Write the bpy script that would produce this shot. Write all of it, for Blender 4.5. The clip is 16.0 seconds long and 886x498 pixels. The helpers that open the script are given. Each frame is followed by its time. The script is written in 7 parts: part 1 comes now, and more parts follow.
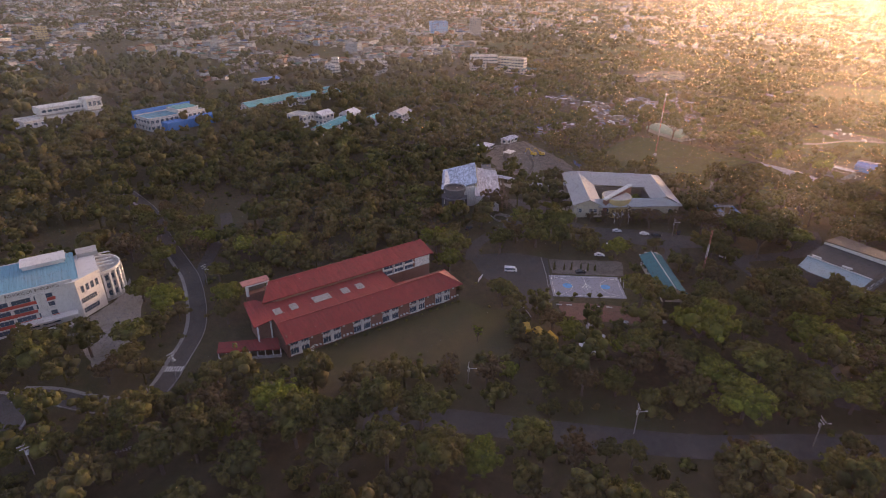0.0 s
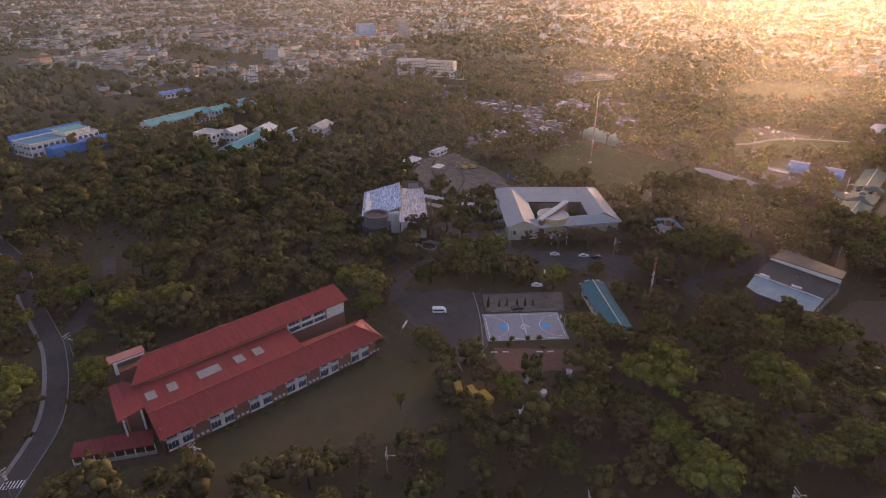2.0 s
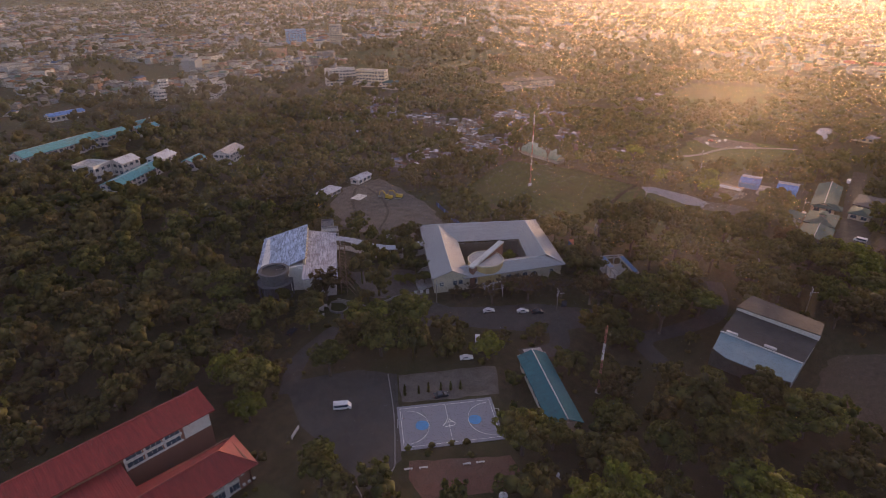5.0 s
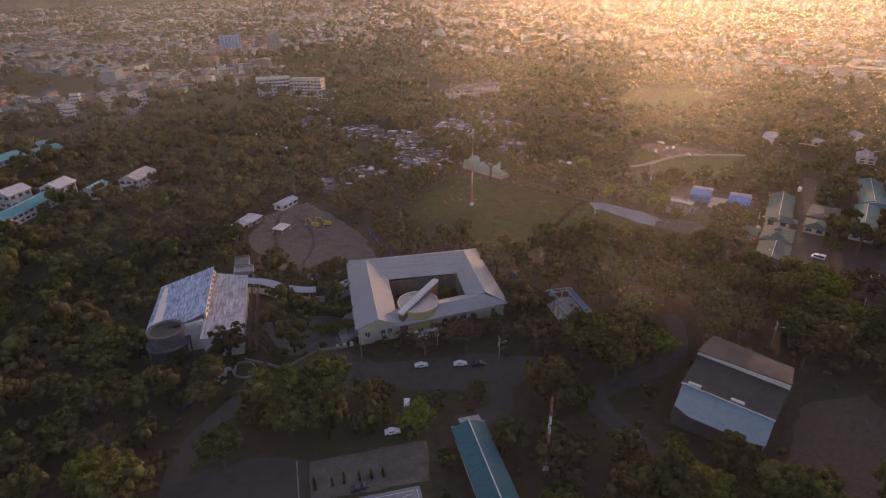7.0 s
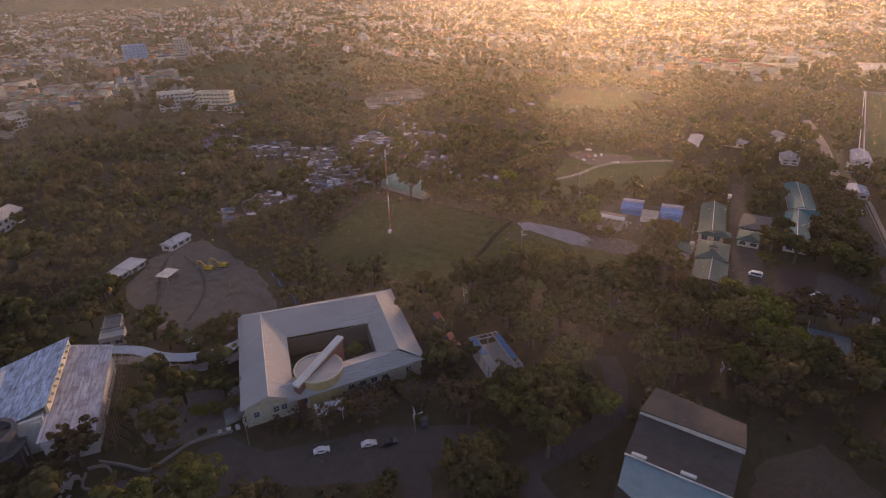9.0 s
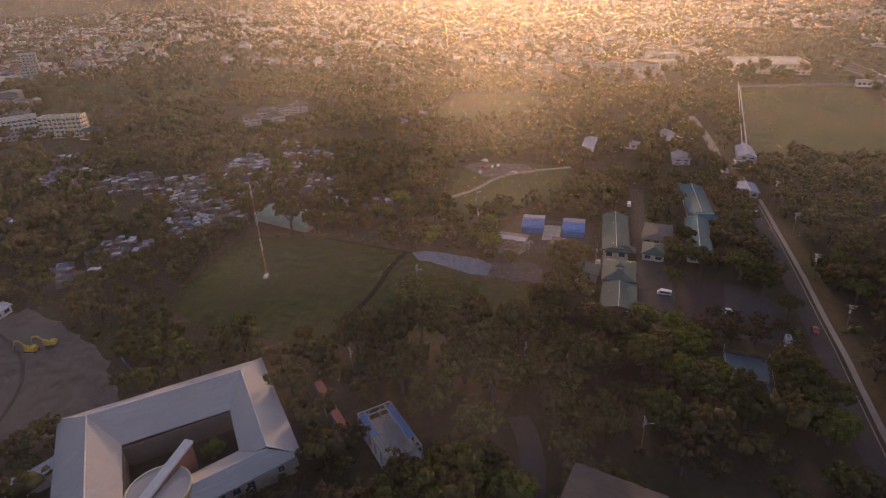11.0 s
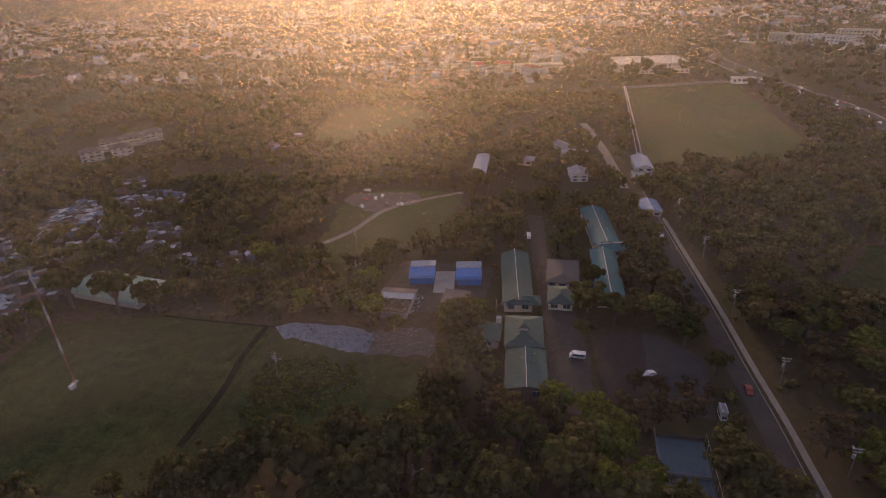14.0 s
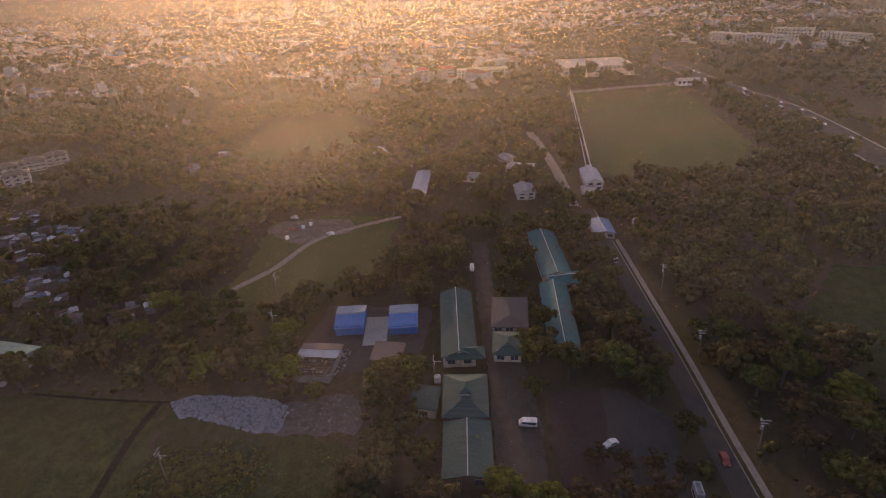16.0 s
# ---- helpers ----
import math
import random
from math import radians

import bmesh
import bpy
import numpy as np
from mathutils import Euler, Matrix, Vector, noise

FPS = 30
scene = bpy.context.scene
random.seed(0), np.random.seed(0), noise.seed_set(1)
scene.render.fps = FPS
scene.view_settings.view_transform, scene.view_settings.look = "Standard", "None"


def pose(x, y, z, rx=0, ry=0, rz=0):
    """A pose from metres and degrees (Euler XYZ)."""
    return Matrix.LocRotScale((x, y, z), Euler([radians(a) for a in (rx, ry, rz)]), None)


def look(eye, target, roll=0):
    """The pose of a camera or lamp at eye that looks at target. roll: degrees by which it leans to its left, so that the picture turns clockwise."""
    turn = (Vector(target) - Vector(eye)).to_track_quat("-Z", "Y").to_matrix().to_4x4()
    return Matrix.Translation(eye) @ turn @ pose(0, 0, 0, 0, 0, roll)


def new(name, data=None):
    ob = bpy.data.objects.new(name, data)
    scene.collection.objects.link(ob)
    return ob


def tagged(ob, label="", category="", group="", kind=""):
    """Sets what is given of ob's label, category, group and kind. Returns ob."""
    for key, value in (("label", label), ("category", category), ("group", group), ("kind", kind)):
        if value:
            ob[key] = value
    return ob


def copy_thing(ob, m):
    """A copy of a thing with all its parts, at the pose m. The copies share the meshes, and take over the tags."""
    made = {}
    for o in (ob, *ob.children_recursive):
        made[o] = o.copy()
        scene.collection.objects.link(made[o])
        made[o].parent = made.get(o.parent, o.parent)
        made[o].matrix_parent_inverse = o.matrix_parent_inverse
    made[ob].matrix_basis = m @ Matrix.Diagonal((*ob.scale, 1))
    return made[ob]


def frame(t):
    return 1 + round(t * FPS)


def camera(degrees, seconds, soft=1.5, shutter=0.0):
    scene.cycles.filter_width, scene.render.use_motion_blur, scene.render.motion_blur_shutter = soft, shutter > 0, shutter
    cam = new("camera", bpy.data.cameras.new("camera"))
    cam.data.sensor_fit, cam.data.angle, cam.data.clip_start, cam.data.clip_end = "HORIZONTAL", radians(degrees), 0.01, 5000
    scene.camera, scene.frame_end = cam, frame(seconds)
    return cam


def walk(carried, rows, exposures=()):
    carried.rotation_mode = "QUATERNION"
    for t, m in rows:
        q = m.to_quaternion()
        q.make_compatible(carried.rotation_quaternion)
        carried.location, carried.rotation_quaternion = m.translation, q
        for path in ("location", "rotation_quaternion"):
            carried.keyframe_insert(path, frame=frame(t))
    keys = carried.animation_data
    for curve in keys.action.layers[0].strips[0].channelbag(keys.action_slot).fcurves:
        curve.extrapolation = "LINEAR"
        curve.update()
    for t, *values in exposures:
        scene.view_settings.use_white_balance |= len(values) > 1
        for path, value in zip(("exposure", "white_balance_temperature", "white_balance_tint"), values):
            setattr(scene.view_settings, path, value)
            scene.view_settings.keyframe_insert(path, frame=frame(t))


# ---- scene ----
cam = camera(76.4, 16.0, 0.5)
METRES, EYE, TILT, LEAN, TURN = 275.0, 113.0, 0.0, 0.0, -35.0
ROWS = [
    (0.0, 0.0, 0.0, 0.0, 0.28, -26.17, -0.58),
    (0.5, 0.009, 0.0293, 0.0007, -1.61, -26.18, -0.45),
    (1.0, 0.0186, 0.0586, 0.0013, -3.35, -26.17, -0.33),
    (1.5, 0.0284, 0.0875, 0.0021, -4.73, -26.15, -0.21),
    (2.0, 0.0398, 0.1167, 0.0028, -6.09, -26.12, -0.06),
    (2.5, 0.0516, 0.1455, 0.0036, -7.09, -26.1, 0.03),
    (3.0, 0.0637, 0.1738, 0.0037, -7.68, -26.08, 0.1),
    (3.5, 0.0769, 0.2017, 0.0041, -8.54, -26.05, 0.18),
    (4.0, 0.0905, 0.2287, 0.0051, -9.48, -26.06, 0.26),
    (6.5, 0.1679, 0.3602, 0.0066, -14.9, -25.93, 0.59),
    (7.0, 0.1859, 0.3855, 0.0071, -16.32, -25.91, 0.67),
    (7.5, 0.2045, 0.4103, 0.0076, -18.36, -25.89, 0.8),
    (8.0, 0.224, 0.4351, 0.0079, -20.15, -25.86, 0.94),
    (8.5, 0.2439, 0.4595, 0.0088, -21.73, -25.87, 1.04),
    (11.0, 0.3538, 0.5768, 0.0104, -33.12, -25.95, 1.74),
    (11.5, 0.3767, 0.5987, 0.0109, -37.97, -26.05, 2.05),
    (12.0, 0.4003, 0.6195, 0.0113, -39.93, -26.09, 2.16),
    (12.5, 0.4252, 0.6391, 0.0116, -41.23, -26.12, 2.27),
    (13.0, 0.4506, 0.6578, 0.0117, -42.11, -26.1, 2.3),
    (13.5, 0.4765, 0.6757, 0.0116, -42.63, -26.08, 2.33),
    (14.0, 0.5028, 0.6929, 0.0126, -43.52, -26.11, 2.34),
    (14.5, 0.53, 0.7091, 0.0124, -44.66, -26.13, 2.41),
    (15.0, 0.5575, 0.7246, 0.0126, -45.89, -26.15, 2.47),
    (15.5, 0.5852, 0.7391, 0.0125, -47.08, -26.17, 2.55),
    (16.0, 0.6131, 0.7531, 0.0126, -48.53, -26.2, 2.64),
]
walk(cam, [(t, pose(0, 0, EYE, TILT, LEAN, TURN) @ pose(METRES * x, METRES * y, METRES * z, 90 + pitch, roll, yaw)) for t, x, y, z, yaw, pitch, roll in ROWS],
     [(0.0, 1.72, 6700, 40), (3.5, 1.4, 6700, 40), (7.0, 1.14, 6700, 40), (11.0, 0.94, 6700, 40), (16.0, 0.74, 6700, 40)])

# ---- sky, sun and exposure ----
SUN_AZ, SUN_EL = radians(77.5), radians(7.0)   # azimuth from +y towards +x
TO_SUN = Vector((math.sin(SUN_AZ) * math.cos(SUN_EL), math.cos(SUN_AZ) * math.cos(SUN_EL), math.sin(SUN_EL)))
world = bpy.data.worlds.new("evening_sky")
scene.world = world
world.use_nodes = True
wn = world.node_tree.nodes
sky = wn.new("ShaderNodeTexSky")
sky.sky_type, sky.sun_disc, sky.sun_elevation, sky.sun_rotation = "NISHITA", False, SUN_EL, SUN_AZ
sky.air_density, sky.dust_density, sky.ozone_density = 1.0, 2.0, 1.0
world.node_tree.links.new(sky.outputs[0], wn["Background"].inputs[0])
wn["Background"].inputs[1].default_value = 0.13
sun_data = bpy.data.lights.new("sun", "SUN")
sun_data.energy, sun_data.angle, sun_data.color = 1.5, radians(0.9), (1.0, 0.71, 0.37)
sun = new("sun", sun_data)
sun.matrix_basis = look((600, 200, 300), Vector((600, 200, 300)) - TO_SUN)


# ---- materials ----
def tree_of(name):
    m = bpy.data.materials.new(name)
    m.use_nodes = True
    nt = m.node_tree
    return m, nt, nt.nodes["Principled BSDF"], nt.links.new


def noise_at(nt, scale, detail=4.0, rough=0.55, stretch=None):
    co = nt.nodes.new("ShaderNodeNewGeometry")
    n = nt.nodes.new("ShaderNodeTexNoise")
    n.inputs["Scale"].default_value, n.inputs["Detail"].default_value, n.inputs["Roughness"].default_value = scale, detail, rough
    if stretch:
        mp = nt.nodes.new("ShaderNodeMapping")
        mp.inputs["Scale"].default_value = stretch
        nt.links.new(co.outputs["Position"], mp.inputs["Vector"])
        nt.links.new(mp.outputs[0], n.inputs["Vector"])
    else:
        nt.links.new(co.outputs["Position"], n.inputs["Vector"])
    return n.outputs["Fac"]


def ramp(nt, fac, stops):
    r = nt.nodes.new("ShaderNodeValToRGB")
    r.color_ramp.elements[0].position, r.color_ramp.elements[0].color = stops[0][0], (*stops[0][1], 1)
    r.color_ramp.elements[1].position, r.color_ramp.elements[1].color = stops[-1][0], (*stops[-1][1], 1)
    for p, c in stops[1:-1]:
        r.color_ramp.elements.new(p).color = (*c, 1)
    nt.links.new(fac, r.inputs[0])
    return r.outputs[0]


def mixed(nt, a, b, fac, blend="MIX"):
    m = nt.nodes.new("ShaderNodeMix")
    m.data_type, m.blend_type = "RGBA", blend
    for sock, v in ((m.inputs[6], a), (m.inputs[7], b), (m.inputs[0], fac)):
        if isinstance(v, (int, float)):
            sock.default_value = v
        elif isinstance(v, tuple):
            sock.default_value = (*v, 1)
        else:
            nt.links.new(v, sock)
    return m.outputs[2]


def bump(nt, fac, strength, distance):
    b = nt.nodes.new("ShaderNodeBump")
    b.inputs["Strength"].default_value, b.inputs["Distance"].default_value = strength, distance
    nt.links.new(fac, b.inputs["Height"])
    return b.outputs[0]


def surface(name, col, dark=0.6, rough=0.75, metal=0.0, big=0.12, small=2.5, relief=0.03, per_object=0.0, stain=(0.08, 0.07, 0.06), stain_amount=0.35, stretch=None):
    """Painted or weathered plain material: two scales of variation, stains and fine relief."""
    m, nt, p, link = tree_of(name)
    n1, n2 = noise_at(nt, big, 5, 0.6), noise_at(nt, small, 4, 0.6, stretch)
    c = ramp(nt, n2, [(0.3, tuple(v * dark for v in col)), (0.62, col)])
    f = ramp(nt, n1, [(0.5, (0, 0, 0)), (0.78, (stain_amount,) * 3)])
    c = mixed(nt, c, stain, f)
    if per_object:
        oi = nt.nodes.new("ShaderNodeObjectInfo")
        c = mixed(nt, c, tuple(min(1, v * (1 + per_object)) for v in col), oi.outputs["Random"])
    link(c, p.inputs["Base Color"])
    p.inputs["Roughness"].default_value, p.inputs["Metallic"].default_value = rough, metal
    link(bump(nt, n2, 0.5, relief), p.inputs["Normal"])
    return m


def ribbed(name, col, angle, pitch, rough=0.5, metal=0.0, rust=(0.16, 0.07, 0.04), rust_amount=0.3, big=0.07, along=0.05, streak=0.68, rib=0.3):
    """Long-span roofing: ribs along one direction of the plan, streaks down the sheets, rust and dirt."""
    m, nt, p, link = tree_of(name)
    co = nt.nodes.new("ShaderNodeNewGeometry")
    mp = nt.nodes.new("ShaderNodeMapping")
    mp.vector_type = "POINT"
    mp.inputs["Rotation"].default_value = (0, 0, radians(-angle))
    link(co.outputs["Position"], mp.inputs["Vector"])
    w = nt.nodes.new("ShaderNodeTexWave")
    w.wave_type, w.bands_direction = "BANDS", "X"
    w.inputs["Scale"].default_value = 0.314 / pitch
    w.inputs["Distortion"].default_value = 0.0
    link(mp.outputs[0], w.inputs["Vector"])
    sc = nt.nodes.new("ShaderNodeMapping")
    sc.inputs["Scale"].default_value = (1.6, along, 1.0)
    link(mp.outputs[0], sc.inputs["Vector"])
    st = nt.nodes.new("ShaderNodeTexNoise")
    st.inputs["Scale"].default_value, st.inputs["Detail"].default_value, st.inputs["Roughness"].default_value = 1.0, 6, 0.65
    link(sc.outputs[0], st.inputs["Vector"])
    c = ramp(nt, st.outputs["Fac"], [(0.3, tuple(v * streak for v in col)), (0.6, col), (0.8, tuple(min(1, v * 1.25) for v in col))])
    f = ramp(nt, noise_at(nt, big, 6, 0.7), [(0.48, (0, 0, 0)), (0.75, (rust_amount,) * 3)])
    link(mixed(nt, c, rust, f), p.inputs["Base Color"])
    p.inputs["Roughness"].default_value, p.inputs["Metallic"].default_value = rough, metal
    p.inputs["Specular IOR Level"].default_value = 0.25
    link(bump(nt, w.outputs["Fac"], rib, 0.04), p.inputs["Normal"])
    return m


def foliage(name, low, high, dry, per_island=True, hue_scale=0.07, thin=0.35):
    m, nt, p, link = tree_of(name)
    geo = nt.nodes.new("ShaderNodeNewGeometry")
    oi = nt.nodes.new("ShaderNodeObjectInfo")
    c = ramp(nt, geo.outputs["Random Per Island"], [(0.0, low), (0.75, high), (1.0, tuple(v * 1.35 for v in high))])
    f = ramp(nt, noise_at(nt, hue_scale, 3, 0.5), [(0.42, (0, 0, 0)), (0.68, (0.85,) * 3)])
    c = mixed(nt, c, dry, f)
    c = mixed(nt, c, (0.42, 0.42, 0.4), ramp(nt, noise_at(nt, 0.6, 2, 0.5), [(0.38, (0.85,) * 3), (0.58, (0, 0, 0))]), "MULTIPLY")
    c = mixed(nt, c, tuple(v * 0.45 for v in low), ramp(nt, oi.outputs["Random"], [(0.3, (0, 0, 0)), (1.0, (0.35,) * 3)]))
    link(c, p.inputs["Base Color"])
    p.inputs["Roughness"].default_value = 0.75
    p.inputs["Specular IOR Level"].default_value = 0.12
    tr = nt.nodes.new("ShaderNodeBsdfTranslucent")
    link(mixed(nt, c, (0.13, 0.15, 0.02), 0.3), tr.inputs["Color"])
    mx = nt.nodes.new("ShaderNodeMixShader")
    mx.inputs[0].default_value = thin
    link(p.outputs[0], mx.inputs[1])
    link(tr.outputs[0], mx.inputs[2])
    link(mx.outputs[0], nt.nodes["Material Output"].inputs["Surface"])
    return m


def ground_mat(name, a, b, c, s1=0.02, s2=0.35, s3=4.0, wear=(0.12, 0.085, 0.055), wear_amount=0.5, relief=0.15):
    m, nt, p, link = tree_of(name)
    n1, n2, n3 = noise_at(nt, s1, 6, 0.6), noise_at(nt, s2, 6, 0.65), noise_at(nt, s3, 4, 0.7)
    col = mixed(nt, ramp(nt, n2, [(0.32, a), (0.66, b)]), c, ramp(nt, n1, [(0.4, (0, 0, 0)), (0.68, (0.9,) * 3)]))
    col = mixed(nt, col, wear, ramp(nt, noise_at(nt, s1 * 3.1, 6, 0.7), [(0.52, (0, 0, 0)), (0.72, (wear_amount,) * 3)]))
    col = mixed(nt, col, (0.35, 0.33, 0.3), ramp(nt, n3, [(0.35, (0.75,) * 3), (0.6, (0, 0, 0))]), "MULTIPLY")
    link(col, p.inputs["Base Color"])
    p.inputs["Roughness"].default_value = 0.95
    p.inputs["Specular IOR Level"].default_value = 0.1
    link(bump(nt, n3, 0.9, relief), p.inputs["Normal"])
    return m


def island_mat(name, cols, rough=0.9, metal=0.0):
    """One colour a piece, picked from a palette, with grime."""
    m, nt, p, link = tree_of(name)
    geo = nt.nodes.new("ShaderNodeNewGeometry")
    stops = [(i / len(cols), c) for i, c in enumerate(cols)]
    c = ramp(nt, geo.outputs["Random Per Island"], stops)
    nt.nodes[-1].color_ramp.interpolation = "CONSTANT"
    link(mixed(nt, c, (0.09, 0.08, 0.07), ramp(nt, noise_at(nt, 0.5, 5, 0.7), [(0.45, (0, 0, 0)), (0.8, (0.5,) * 3)])), p.inputs["Base Color"])
    p.inputs["Roughness"].default_value, p.inputs["Metallic"].default_value = rough, metal
    p.inputs["Specular IOR Level"].default_value = 0.08
    return m


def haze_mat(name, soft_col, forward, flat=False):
    """Strips standing in for haze: translucent, scatter light softly, and the low sun onwards."""
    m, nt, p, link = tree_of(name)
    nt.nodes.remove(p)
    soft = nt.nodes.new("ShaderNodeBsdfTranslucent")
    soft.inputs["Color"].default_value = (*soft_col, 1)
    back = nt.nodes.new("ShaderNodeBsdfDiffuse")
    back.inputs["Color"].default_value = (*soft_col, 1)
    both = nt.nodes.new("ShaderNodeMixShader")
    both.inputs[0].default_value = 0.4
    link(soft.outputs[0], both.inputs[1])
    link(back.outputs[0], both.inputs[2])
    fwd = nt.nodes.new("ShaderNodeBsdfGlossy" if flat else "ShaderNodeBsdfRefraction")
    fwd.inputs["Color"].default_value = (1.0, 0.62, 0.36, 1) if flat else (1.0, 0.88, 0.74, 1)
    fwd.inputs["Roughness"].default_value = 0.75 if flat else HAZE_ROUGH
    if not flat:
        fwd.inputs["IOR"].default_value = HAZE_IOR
    strip_scatter = nt.nodes.new("ShaderNodeMixShader")
    strip_scatter.inputs[0].default_value = forward
    link(both.outputs[0], strip_scatter.inputs[1])
    link(fwd.outputs[0], strip_scatter.inputs[2])
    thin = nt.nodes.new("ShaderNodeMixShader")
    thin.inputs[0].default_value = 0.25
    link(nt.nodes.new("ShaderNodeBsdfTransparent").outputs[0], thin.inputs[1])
    link(strip_scatter.outputs[0], thin.inputs[2])
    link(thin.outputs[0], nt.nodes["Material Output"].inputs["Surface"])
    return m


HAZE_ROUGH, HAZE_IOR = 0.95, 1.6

M_GROUND = ground_mat("woodland_floor", (0.062, 0.054, 0.03), (0.12, 0.09, 0.054), (0.062, 0.07, 0.027))
M_LAWN = ground_mat("dry_lawn", (0.09, 0.075, 0.04), (0.125, 0.1, 0.052), (0.085, 0.085, 0.036), 0.03, 0.3, 3.0)
M_FIELD = ground_mat("green_field", (0.026, 0.044, 0.013), (0.072, 0.1, 0.028), (0.066, 0.07, 0.026), 0.03, 0.22, 1.3, (0.085, 0.066, 0.036), 0.35, 0.05)
M_DITCH = ground_mat("dark_ditch_soil", (0.022, 0.02, 0.013), (0.035, 0.032, 0.018), (0.03, 0.034, 0.014), 0.05, 0.4, 3.0, (0.03, 0.024, 0.016), 0.5, 0.05)
M_PITCH = ground_mat("mown_pitch", (0.06, 0.095, 0.022), (0.09, 0.125, 0.035), (0.14, 0.13, 0.05), 0.012, 0.1, 1.2)
M_EARTH = ground_mat("bare_earth", (0.135, 0.115, 0.1), (0.23, 0.2, 0.175), (0.19, 0.165, 0.145), 0.04, 0.25, 2.5, (0.075, 0.062, 0.046), 0.75, 0.2)
M_SOIL = ground_mat("trodden_dark_soil", (0.085, 0.072, 0.062), (0.14, 0.12, 0.105), (0.11, 0.1, 0.088), 0.05, 0.35, 2.5, (0.06, 0.05, 0.04), 0.75, 0.15)
M_PALE = ground_mat("pale_dust_ground", (0.24, 0.22, 0.2), (0.36, 0.33, 0.3), (0.3, 0.27, 0.23), 0.05, 0.3, 2.5, (0.12, 0.1, 0.07), 0.7, 0.2)
M_ASPHALT = ground_mat("worn_asphalt", (0.072, 0.066, 0.064), (0.1, 0.092, 0.089), (0.128, 0.112, 0.1), 0.05, 0.4, 5.0, (0.13, 0.1, 0.078), 0.65, 0.02)
M_GRAVEL = ground_mat("grey_gravel", (0.14, 0.145, 0.165), (0.3, 0.31, 0.36), (0.22, 0.23, 0.26), 0.2, 1.4, 3.5, (0.1, 0.095, 0.09), 0.6, 0.3)
M_STONE = surface("pale_bluish_stone", (0.36, 0.38, 0.44), 0.6, 0.9, 0, 0.3, 2.0, 0.02)
M_STONYEARTH = ground_mat("stony_grey_earth", (0.08, 0.075, 0.075), (0.16, 0.155, 0.16), (0.11, 0.105, 0.1), 0.08, 0.6, 2.0, (0.05, 0.05, 0.036), 0.75, 0.2)
M_BRICKPAVE = ground_mat("red_clay_paving", (0.17, 0.09, 0.07), (0.24, 0.13, 0.1), (0.2, 0.14, 0.11), 0.06, 0.5, 3.0, (0.12, 0.09, 0.07), 0.5, 0.03)
M_DARKLOT = ground_mat("dark_red_gravel", (0.075, 0.052, 0.048), (0.11, 0.075, 0.068), (0.09, 0.072, 0.065), 0.06, 0.5, 3.0, (0.07, 0.06, 0.055), 0.5, 0.05)
M_PLOUGH = ground_mat("ploughed_soil", (0.1, 0.078, 0.06), (0.16, 0.125, 0.095), (0.13, 0.11, 0.075), 0.05, 0.6, 3.0)
M_CONC = surface("weathered_concrete", (0.42, 0.41, 0.39), 0.7, 0.9, 0, 0.15, 1.5, 0.01)
M_DARKCONC = surface("grey_stained_concrete", (0.2, 0.2, 0.21), 0.65, 0.9, 0, 0.2, 1.2, 0.01)
M_KERB = surface("dusty_concrete_kerb", (0.25, 0.235, 0.225), 0.7, 0.9, 0, 0.2, 1.2, 0.01)
M_COURT = surface("grey_painted_court", (0.25, 0.25, 0.29), 0.85, 0.7, 0, 0.1, 1.2, 0.004, 0, (0.3, 0.27, 0.25), 0.5)
M_COURTBLUE = surface("blue_court_paint", (0.06, 0.3, 0.62), 0.8, 0.6, 0, 0.3, 2.0, 0.003)
M_TENNIS = surface("faded_blue_tennis_court", (0.07, 0.135, 0.17), 0.8, 0.7, 0, 0.1, 1.2, 0.004)
M_FADEDLINE = surface("worn_court_lines", (0.17, 0.23, 0.26), 0.8, 0.7, 0, 0.4, 3.0, 0.002)
M_LINE = surface("white_line_paint", (0.75, 0.75, 0.72), 0.8, 0.7, 0, 0.4, 3.0, 0.002)
M_RED = ribbed("red_roof_sheets", (0.24, 0.038, 0.036), 0, 0.5, 0.8, 0, (0.15, 0.035, 0.03), 0.5, 0.05)
M_REDCAP = surface("red_ridge_capping", (0.3, 0.055, 0.045), 0.75, 0.7)
M_PINK = surface("faded_pink_red_paint", (0.42, 0.17, 0.14), 0.8, 0.8)
M_BRICK = surface("brown_brick", (0.26, 0.12, 0.085), 0.6, 0.9, 0, 0.2, 3.5, 0.02)
M_WHITE = surface("white_painted_wall", (0.6, 0.59, 0.58), 0.82, 0.75, 0, 0.15, 0.8, 0.008, 0, (0.35, 0.33, 0.3), 0.4)
M_CREAM = surface("cream_painted_wall", (0.6, 0.54, 0.42), 0.82, 0.8, 0, 0.15, 0.8, 0.008)
M_YELLOWWALL = surface("ochre_painted_wall", (0.5, 0.38, 0.18), 0.85, 0.8, 0, 0.15, 0.8, 0.008)
M_GREYWALL = surface("grey_rendered_wall", (0.36, 0.35, 0.34), 0.75, 0.85, 0, 0.15, 0.8, 0.01)
# shade put into the wall colour; also serves dark fence and lettering
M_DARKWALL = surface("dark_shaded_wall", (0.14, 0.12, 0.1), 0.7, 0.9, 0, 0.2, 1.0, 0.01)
M_MASTRED = surface("faded_red_mast_paint", (0.4, 0.16, 0.12), 0.8, 0.7)
M_ORANGE = surface("orange_red_panel", (0.42, 0.065, 0.045), 0.8, 0.6)
M_BLUEWALL = surface("bright_blue_wall", (0.04, 0.2, 0.55), 0.8, 0.7)
M_BLUEDARK = surface("dark_blue_hoarding", (0.03, 0.05, 0.13), 0.8, 0.7)
